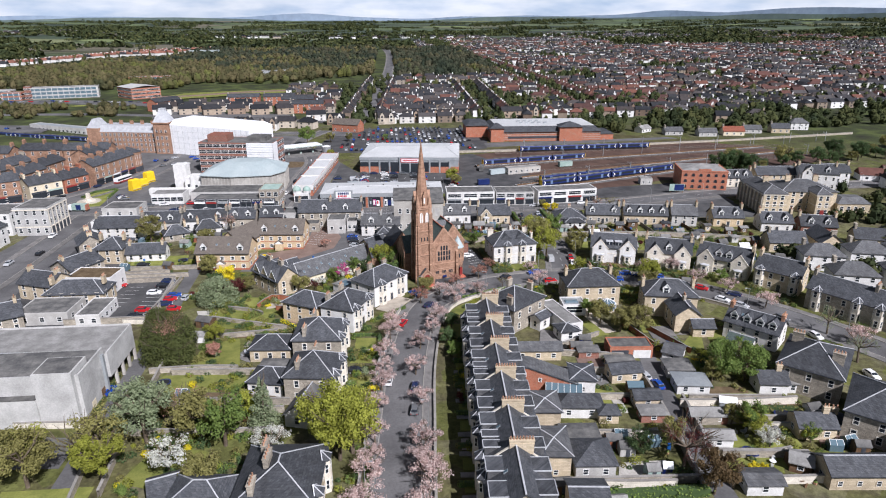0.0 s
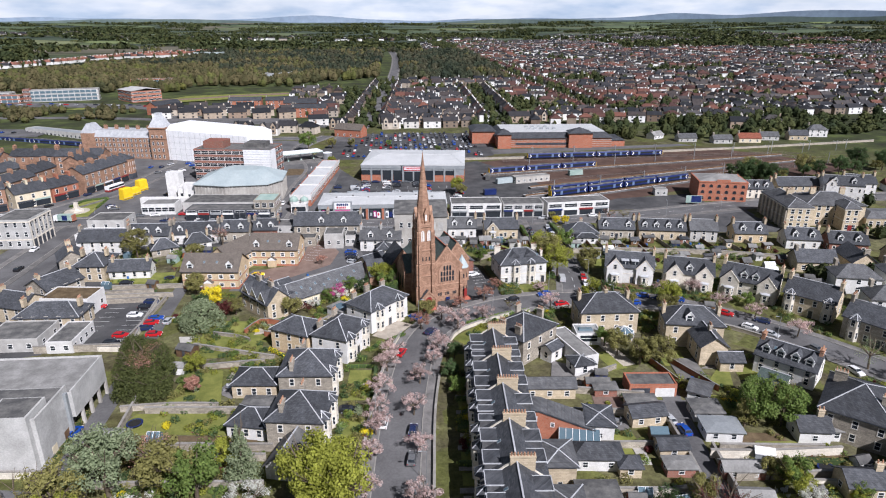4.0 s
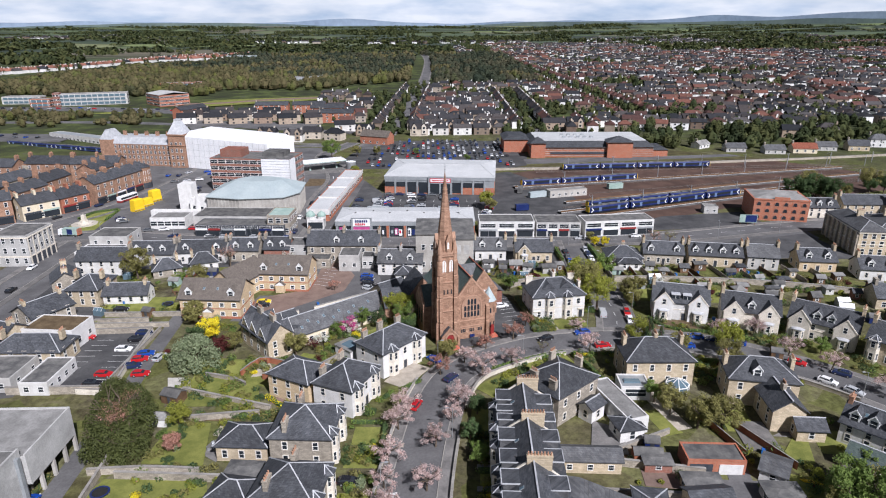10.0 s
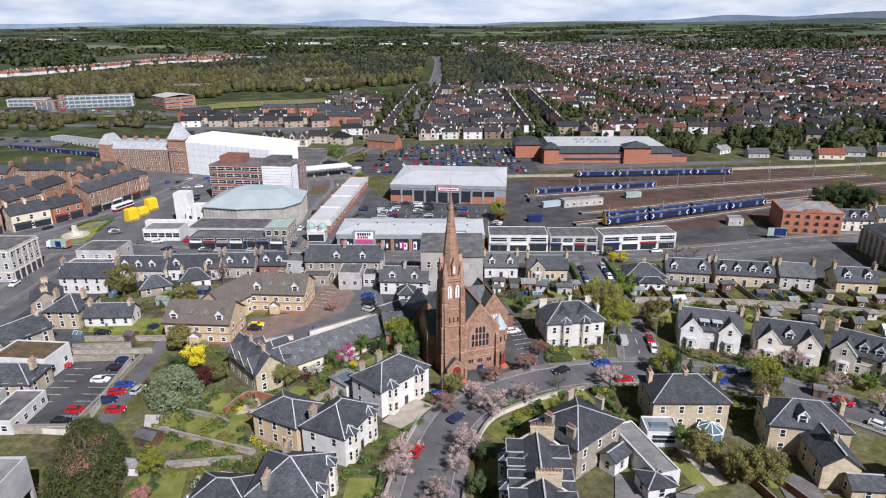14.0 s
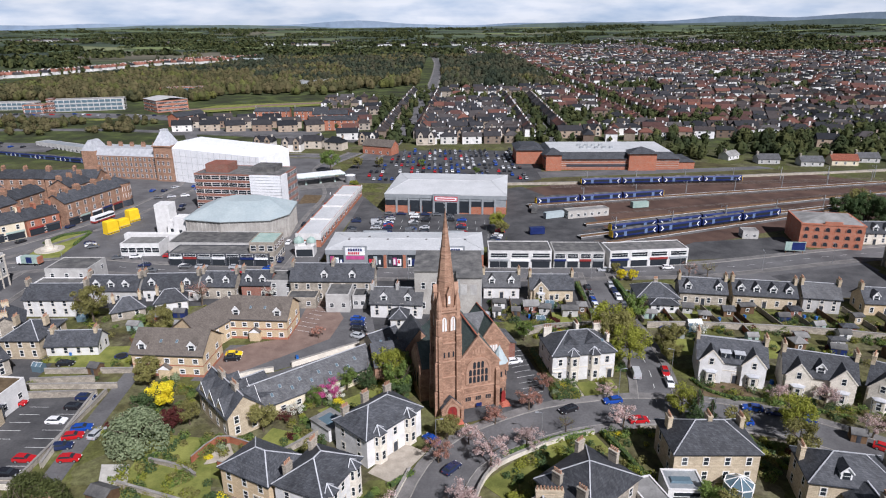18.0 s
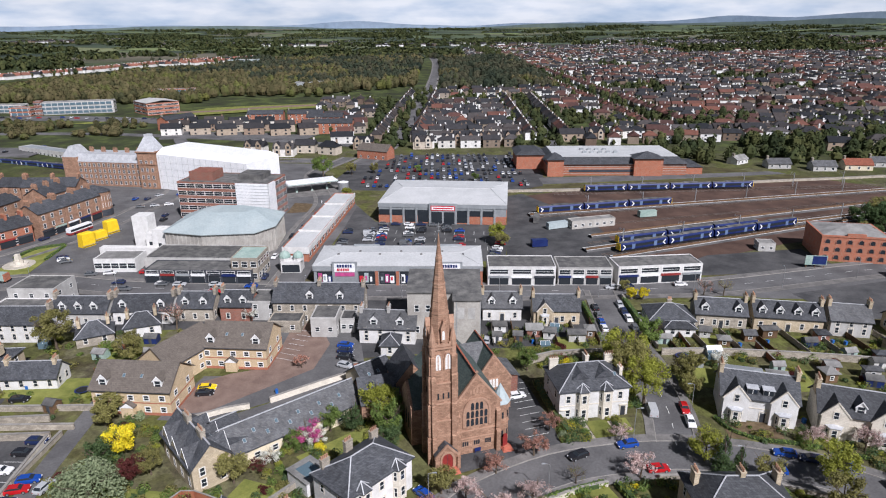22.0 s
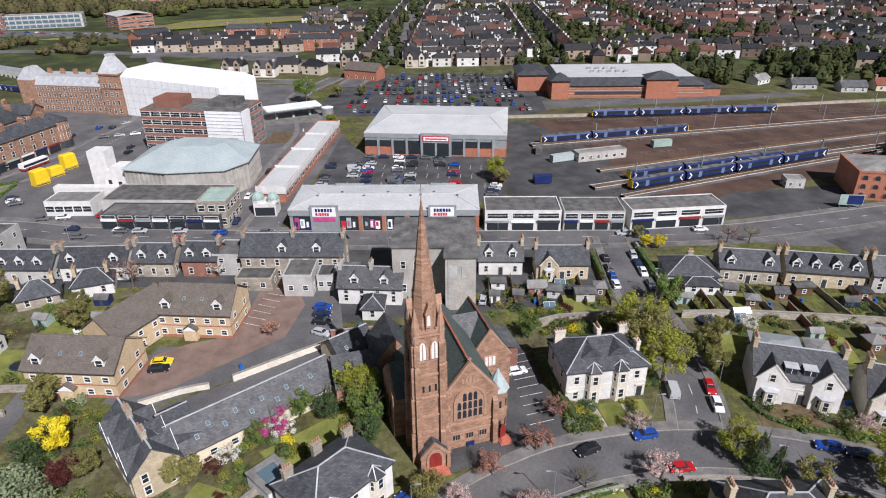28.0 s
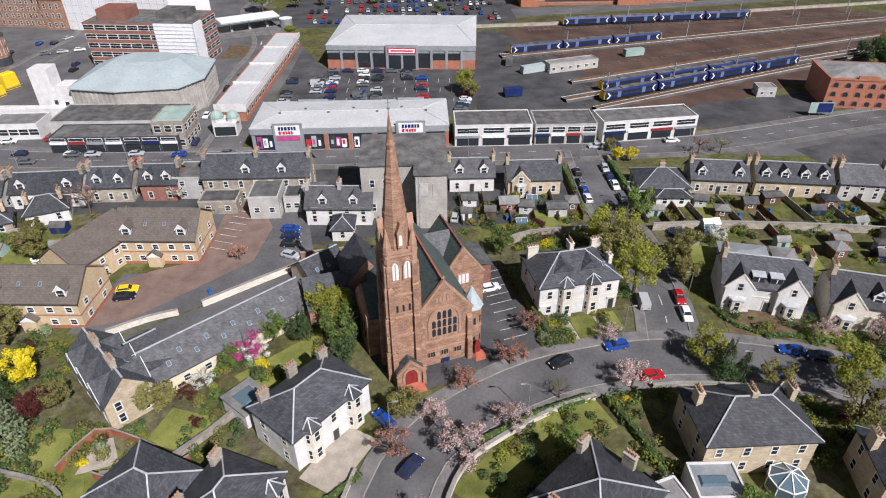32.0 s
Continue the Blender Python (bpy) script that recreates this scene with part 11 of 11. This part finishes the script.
for n, s, m, lab in (("far_house_walls", walls, "far_wall", "rendered and stone walls of distant houses"), ("far_house_roofs", roofs, "far_roof", "slate and tile roofs of distant houses"), ("far_house_red_roofs", red, "far_roof_red", "red tiled roofs of distant houses"), ("far_estate_walls", estate_walls, "render_white", "white rendered walls of a distant estate"), ("far_estate_roofs", estate, "estate_roof", "orange tiled roofs of a distant estate"), ("far_house_panes", panes, "glass", "window panes of distant houses")):
    tagged(new(n, raw_mesh(n, s, m)), lab, "houses", kind="stuff")

# nearer streets beyond the supermarket: houses of their own
mid_walls, mid_roofs, mid_panes = Shape(), Shape(), Shape()
MODELS = {}


def mid_house(kind, x, y, ang):
    if kind not in MODELS:
        w, d, h, rise, hp, wl, rf, fl, lab = {
            "stone_pair": (14, 9, 5.6, 3.6, "gable", "stone_grey", "slate", 2, "stone semi-detached house beyond the railway"),
            "white_pair": (13, 8.5, 5.4, 3.2, "hip", "render_white", "slate_pale", 2, "white semi-detached house with slate roof"),
            "brick_row": (18, 9, 5.8, 3.4, "gable", "brick_red", "slate", 2, "red brick terraced houses"),
            "slate_cottage": (13, 8, 3.6, 3.4, "gable", "stone", "slate", 1, "low stone cottage with a steep slate roof"),
            "brick_hall": (22, 10, 5.6, 4.0, "gable", "brick_orange", "tile_brown", 1, "old red brick hall beside a car park"),
            "white_bungalow": (11, 7, 3.0, 2.4, "gable", "render_white", "felt_pale", 1, "white bungalow under a pale gabled roof"),
            "red_bungalow": (15, 9, 3.2, 3.2, "gable", "render_cream", "tile_red", 1, "cream bungalow with a broad red roof"),
            "bungalow": (12, 8.5, 3.0, 2.8, "hip", "render_white", "tile_red", 1, "white bungalow with red tiled roof"),
            "grey_bungalow": (13, 8.5, 3.0, 2.8, "gable", "render_grey", "slate_pale", 1, "grey bungalow with tiled roof"),
            "red_block": (30, 11, 8.4, 3.0, "gable", "brick_orange", "slate", 3, "red brick apartment block with pale bands")}[kind]
        MODELS[kind] = house(x, y, ang, w, d, h, rise, hp, wl, rf, "house", lab, floors=fl, cols=max(3, int(w / 4.6)), side_cols=1, fine=False, door=None, chims=((-w / 2 + 0.5, 0, h + rise - 0.7, 1.8, 0.8, 1.9, "stone_grey", 0, 1), ), lead=False, sides=(0,), win=(1.1, 1.4))
        MODELS[kind].location.z = ground_z(x, y)
        return
    copy_thing(MODELS[kind], pose(x, y, ground_z(x, y), 0, 0, ang))


for x, y, k, a in ((-8.8, 341, "stone_pair", 3), (12, 350, "stone_pair", 3), (29, 354, "stone_pair", 2), (42, 356, "stone_pair", 2), (56, 357, "stone_pair", 2), (-71, 324, "white_pair", -22), (-88, 330, "slate_cottage", -4), (-100, 318, "stone_pair", -4), (-121, 326, "stone_pair", -10), (-50, 341, "stone_pair", -4), (100, 364, "brick_row", 4), (118, 368, "stone_pair", 0), (139, 372, "white_pair", 20), (152, 428, "white_pair", 8), (168, 386, "white_pair", 30), (202, 377, "white_pair", 6), (216, 377, "stone_pair", 4), (238, 373, "brick_row", 2), (262, 366, "stone_pair", -20), (270, 353, "white_pair", -18), (292, 350, "stone_pair", -20), (308, 372, "stone_pair", -16), (267, 314, "bungalow", -14), (297, 318, "white_pair", -16), (185.5, 280, "white_bungalow", 32), (203, 267, "grey_bungalow", -4), (225, 258.5, "grey_bungalow", -6), (245, 259, "red_bungalow", -8), (263, 265, "grey_bungalow", -8), (283, 262, "slate_cottage", -10), (304, 272, "white_pair", -10)):
    if y > 305:
        far_house(mid_walls, mid_roofs, mid_panes, x, y, a, {"brick_row": 18}.get(k, 13.5), 8.8, 5.5, 3.4, k == "white_pair", 2 if k == "stone_pair" else 0)
    else:
        mid_house(k, x, y, a)
mid_house("brick_hall", -38.6, 308, -25)
for x, y, a in ((-213, 428, 62), (-146, 454, 3), (-112, 456, 3), (-80, 405, -2), (-92, 436, 2)):
    mid_house("red_block", x, y, a)
for i in range(16):
    far_house(mid_walls, mid_roofs, mid_panes, -205 + 21 * (i % 6), 396 + 17 * (i // 6) + 3 * (i % 2), 12 + 6 * (i % 3), 15, 9, 5.6, 3.5, False)


kinds = ["slate_cottage", "white_pair", "grey_bungalow", "slate_cottage", "slate_cottage", "white_pair"]
for i in range(54):
    r, c = divmod(i, 9)
    if c > 6:
        continue
    x, y = 138 + 15.5 * c + rng.uniform(-2, 2), -70 + 18.5 * r + rng.uniform(-2, 2) + 0.1 * c
    if (x < 178 and y > 30) or (x < 145 and y < -20):
        continue
    turn = rng.choice([-14, -14, 76, -20]) + rng.uniform(-5, 5)
    if c > 2:
        far_house(mid_walls, mid_roofs, mid_panes, x, y, turn, rng.choice([11, 13]), 8.2, rng.choice([3.2, 5.2]), 3.2, False)
    else:
        mid_house(kinds[rng.randrange(6)], x, y, turn)


for n, q, m, lab in (("street_house_walls", mid_walls, "street_wall", "stone and rendered walls of houses past the station"), ("street_house_roofs", mid_roofs, "far_roof", "slate roofs of houses past the station"), ("street_house_panes", mid_panes, "glass", "window panes of houses past the station")):
    tagged(new(n, raw_mesh(n, q, m)), lab, "houses", kind="stuff")


def college(x, y, ang, w, d, h, wall, lab, floors=3, glazed=False, cover=False):
    t = flat_block(x, y, ang, w, d, h, wall, "felt_pale", "college_block", lab, floors, max(2, int(w / 22)), (2.6, 1.5), True)
    t.location.z = ground_z(x, y)
    if glazed:
        step = h / floors
        for f in range(floors):
            band = part("window_band", Shape().box(-w / 2 + 1.5, -d / 2 - 0.3, f * step + 0.9, w / 2 - 1.5, -d / 2 - 0.12, f * step + step - 0.5), "glass_roof", t, "blue glass band")
            bars = Shape()
            for i in range(int(w / 5) + 1):
                u = -w / 2 + 1.5 + i * (w - 3) / int(w / 5)
                bars.box(u - 0.22, -d / 2 - 0.45, f * step + 0.7, u + 0.22, -d / 2 - 0.3, f * step + step - 0.3)
            part("mullions", bars, "render_white", band)
    if cover:
        part("roof_cover", gable_roof(-w / 2, w / 2, -d / 2, d / 2, h + 0.5, 2.0), "render_pale", t, "white metal roof")


college(-339.3, 513.4, 17, 64, 14, 11, "render_grey", "long college block with blue glass bands", 3, True)
college(-367.5, 499.5, 17, 6, 10, 12.5, "brick_red", "brown brick stair tower of the college", 3)
college(-380.0, 494.5, 6, 18, 12, 7.5, "brick_orange", "low brick college wing with glass front", 2, True)
college(-410, 516, 6, 36, 14, 7, "render_grey", "low college wing", 2, True)
college(-266, 516, 43, 30, 34, 10.5, "brick_orange", "red college block with a white roof", 3, False, True)
college(-289, 622, 16, 46, 16, 11, "brick_orange", "tall red college block behind a green", 3, True)
college(-160, 735, 24, 74, 30, 8, "clad_grey", "grey sports centre among trees", 1)
college(-354, 1120, 0, 52, 26, 11, "copper_pale", "pale green industrial building", 1)
flat_block(-256, 322, -29, 62, 9, 5, "render_grey", "clad_grey", "station_canopy", "long station building with grey roof", 1, 14, (2, 1.5))
train((-300, 308), (-213, 274), 4)
sheet("sports_field", [(-245, 508), (-222, 494), (-120, 548), (-120, 600), (-150, 606), (-225, 560)], "grass", 5.6, "green playing field with a worn track", "lawn")
tagged(new("running_track", ribbon([(-252, 512), (-215, 520), (-170, 548), (-118, 566)], 7, -0.5, 1.3).mesh("running_track", "monoblock")), "red-brown running track beside the field", "track", kind="structure")
sheet("college_lawn", [(-330, 454), (-296, 448), (-282, 470), (-296, 492), (-320, 488)], "grass", 4.6, "college lawn below the glazed block", "lawn")
sheet("sports_field", [(-262, 334), (-196, 330), (-186, 352), (-214, 372), (-255, 362)], "grass", 0.9, "open green beside the station", "lawn")


def far_crown(s, x, y, r, h, n, size):
    g = ground_z(x, y)
    turn, base = rng.random(), len(s.v)
    if size > 3:
        return clump_quads(s, rng, (x, y, g + h * 0.5), (r, r, h * 0.5), n + 3, size, 0.9, 0.5)
    for z, k in ((0.12, 0.55), (0.42, 0.86), (0.74, 0.66)):
        s.v += [(px, py, g + h * z) for px, py in circle(6, r * k * rng.uniform(0.85, 1.1), x, y, turn)]
    s.v.append((x, y, g + h * 0.97))
    s.f += [(base + 6 * k + i, base + 6 * k + (i + 1) % 6, base + 6 * k + 6 + (i + 1) % 6, base + 6 * k + 6 + i) for k in (0, 1) for i in range(6)]
    s.f += [(base + 12 + i, base + 12 + (i + 1) % 6, base + 18) for i in range(6)]
    clump_quads(s, rng, (x, y, g + h * 0.55), (r, r, h * 0.5), n, size, 0.9, 0.72)


near_wood, deep_wood, far_wood, town_trees = Shape(), Shape(), Shape(), Shape()
count = 0
for _ in range(12000):
    x, y = rng.uniform(-660, 170), rng.uniform(560, 1300)
    if in_wood(x, y) and count < 3600 and not any(abs(x - q.x) < 26 and -70 < y - q.y < 85 for q in ESTATE):
        count += 1
        far_crown(near_wood if y < (760 if x > -260 else 880) + 60 * noise.noise((x / 90, y / 90, 3.3)) and x < 0 or noise.noise((x / 70, y / 70, 7.3)) > 0.3 else deep_wood, x, y, rng.uniform(3.5, 6.5), rng.uniform(9, 15) * (0.4 if any(abs(x - q.x) < 60 and -260 < y - q.y < 0 for q in ESTATE[::4]) else 1.0), 34 if y < 850 else 12, 1.0 if y < 850 else 1.9)
for x, y in gardens:
    for _ in range(2):
        far_crown(town_trees, x + rng.uniform(-9, 9), y + rng.uniform(-9, 9), rng.uniform(2, 4.5), rng.uniform(4, 10), 18, 1.4)
for _ in range(2600):
    x, y = rng.uniform(-60, 1200), rng.uniform(335, 1500)
    if in_town(x, y):
        far_crown(town_trees, x, y, rng.uniform(1.2, 3.4), rng.uniform(2, 7), 8, 1.3)
# tall trees between the supermarket and the suburb
for x, y, k in ((163, 352, 9), (184, 360, 8), (170, 287, 8), (212, 410, 12), (243, 436, 12), (255, 405, 9), (242, 320, 11), (238, 298, 8), (222, 292, 8), (194, 296, 9), (155, 314, 8), (297, 364, 8), (328, 360, 8), (139, 384, 6), (237, 655, 14), (259, 682, 14), (478, 803, 16), (300, 1026, 14), (372, 476, 12), (353, 497, 9), (150, 300, 8), (178, 318, 9), (214, 330, 10), (262, 430, 10), (290, 300, 7)):
    for _ in range(int(k * 0.7)):
        far_crown(town_trees, x + rng.gauss(0, k * 0.8), y + rng.gauss(0, k * 0.5), rng.uniform(2.6, 4.6), rng.uniform(6, 6 + k * 0.6), 40, 0.9)
for _ in range(300):
    x, y = rng.uniform(-520, -250), rng.uniform(575, 650)
    far_crown(near_wood, x, y, rng.uniform(3, 6), rng.uniform(8, 13), 40, 1.0)
for _ in range(420):
    x, y = rng.uniform(-520, -215), rng.uniform(372, 468)
    if noise.noise((x / 60, y / 40, 4)) > 0.05 and y < 440 + 0.12 * abs(x + 300):
        far_crown(near_wood, x, y, rng.uniform(2.2, 4), rng.uniform(4, 8), 40, 0.8)
for _ in range(520):
    x = rng.uniform(215, 560)
    y = rng.uniform(262, 430)
    if noise.noise((x / 70, y / 50, 8)) > -0.2 and y > 262 + 0.1 * (x - 215):
        far_crown(town_trees, x, y, rng.uniform(3, 5), rng.uniform(5, 10), 40, 1.0)
for _ in range(430):
    x, y = rng.uniform(128, 300), rng.uniform(-90, 95)
    if not (x < 180 and y > 25):
        far_crown(town_trees, x, y, rng.uniform(1.5, 3.6), rng.uniform(2.5, 7), 60, 0.7)
for _ in range(420):
    x, y = rng.uniform(560, 1250), rng.uniform(1330, 1750)
    if in_wood(x, y):
        far_crown(far_wood, x, y, rng.uniform(7, 11), rng.uniform(10, 15), 16, 4.0)
for _ in range(20000):
    a, r = rng.uniform(-0.75, 0.75), rng.uniform(1150, 4300)
    x, y = r * math.sin(a), r * math.cos(a)
    v = noise.noise((x / 420, y / 260, 5.0)) + 0.25 * noise.noise((x / 120, y / 90, 2.0))
    if v > (0.12 if y < 2200 else 0.28) and not in_town(x, y) and not any(abs(x - q.x) < 30 and -120 < y - q.y < 90 for q in ESTATE):
        far_crown(far_wood, x, y, rng.uniform(7, 13), rng.uniform(9, 15), 7, 5.5)
for _ in range(260):
    a, r = rng.uniform(-0.75, 0.75), rng.uniform(1500, 4200)
    x, y, b = r * math.sin(a), r * math.cos(a), rng.choice([0.1, 1.6, 0.3, 1.4])
    for i in range(16):
        far_crown(far_wood, x + 12 * i * math.cos(b), y + 12 * i * math.sin(b), 6, 6, 5, 4.0)
tagged(new("woodland", raw_mesh("woodland", near_wood, "wood_leaf")), "mixed woods and garden trees beyond the town", "woodland", kind="stuff")
tagged(new("woodland", raw_mesh("woodland", deep_wood, "deep_wood")), "darker mixed woods on rising ground", "woodland", kind="stuff")
tagged(new("distant_woods", raw_mesh("distant_woods", far_wood, "far_leaf")), "distant copses and hedgerows", "woodland", kind="stuff")
tagged(new("town_trees", raw_mesh("town_trees", town_trees, "far_leaf")), "dark garden trees among the distant houses", "trees", kind="stuff")
# streets, yards and trees west of the station
for pts, w, lab in (([(-420, 470), (-330, 478), (-225, 462)], 26, "college car park beyond the green"), ([(-480, 372), (-380, 392), (-260, 398), (-130, 372), (-60, 352)], 9, "road behind the station"), ([(-210, 388), (-160, 396), (-95, 380)], 24, "car park behind brick terraces"), ([(-460, 338), (-360, 330), (-265, 326)], 30, "station car park beside the railway"), ([(-150, 300), (-190, 372), (-205, 420), (-255, 470)], 9, "street climbing past terraces")):
    tagged(new("road", ribbon(pts, w, -0.5, 0.55).mesh("road", "asphalt")), lab + " in grey asphalt", "road", kind="structure")
rng = random.Random(909)
for i in range(22):
    car(-405 + 8.5 * i + rng.uniform(-1, 1), 474 + rng.uniform(-5, 5) + 4 * math.sin(i / 4), rng.choice([0, 90, 180]) + rng.uniform(-5, 5), rng.choice(tones), False, True).location.z += 0.5


# skyline hills far beyond the fields, blue haze put into their colour
def skyline(reach, base, swell, mat, seed):
    s, n = Shape(), 120
    for i in range(n + 1):
        a = radians(-58 + 116 * i / n)
        x, y = reach * math.sin(a), reach * math.cos(a)
        h = base + swell * (0.5 + noise.noise((a * 4, seed, 0.2)) + 0.35 * noise.noise((a * 13, seed, 1.7))) + 48 * max(0.0, a) ** 1.2
        s.v += [(x, y, 20), (x, y, h), (x * 1.01, y * 1.01, 20)]
    for i in range(n):
        k = 3 * i
        s.f += [(k, k + 3, k + 4, k + 1), (k + 1, k + 4, k + 5, k + 2)]
    tagged(new("backdrop", raw_mesh("backdrop", s, mat)), "hazy blue hills along the skyline", "hills", kind="structure")


# haze as base colour: paler and bluer on the farther ridge
M["haze_hill_near"] = plain("haze_hill_near", (0.085, 0.115, 0.115), (0.13, 0.165, 0.145), 0.95, 0, 0.004, 0.03, 0, 0)
M["haze_hill_far"] = plain("haze_hill_far", (0.19, 0.25, 0.33), (0.24, 0.30, 0.38), 0.95, 0, 0.002, 0.02, 0, 0)
skyline(4600, 80, 26, "haze_hill_near", 3.3)
skyline(4750, 92, 44, "haze_hill_far", 8.1)
for i in range(24):
    car(-440 + 7.5 * i + rng.uniform(-1, 1), 334 - 0.04 * i + rng.choice([-9, -3, 4, 10]), 90 + rng.uniform(-5, 5), rng.choice(tones), False, True).location.z += 0.5
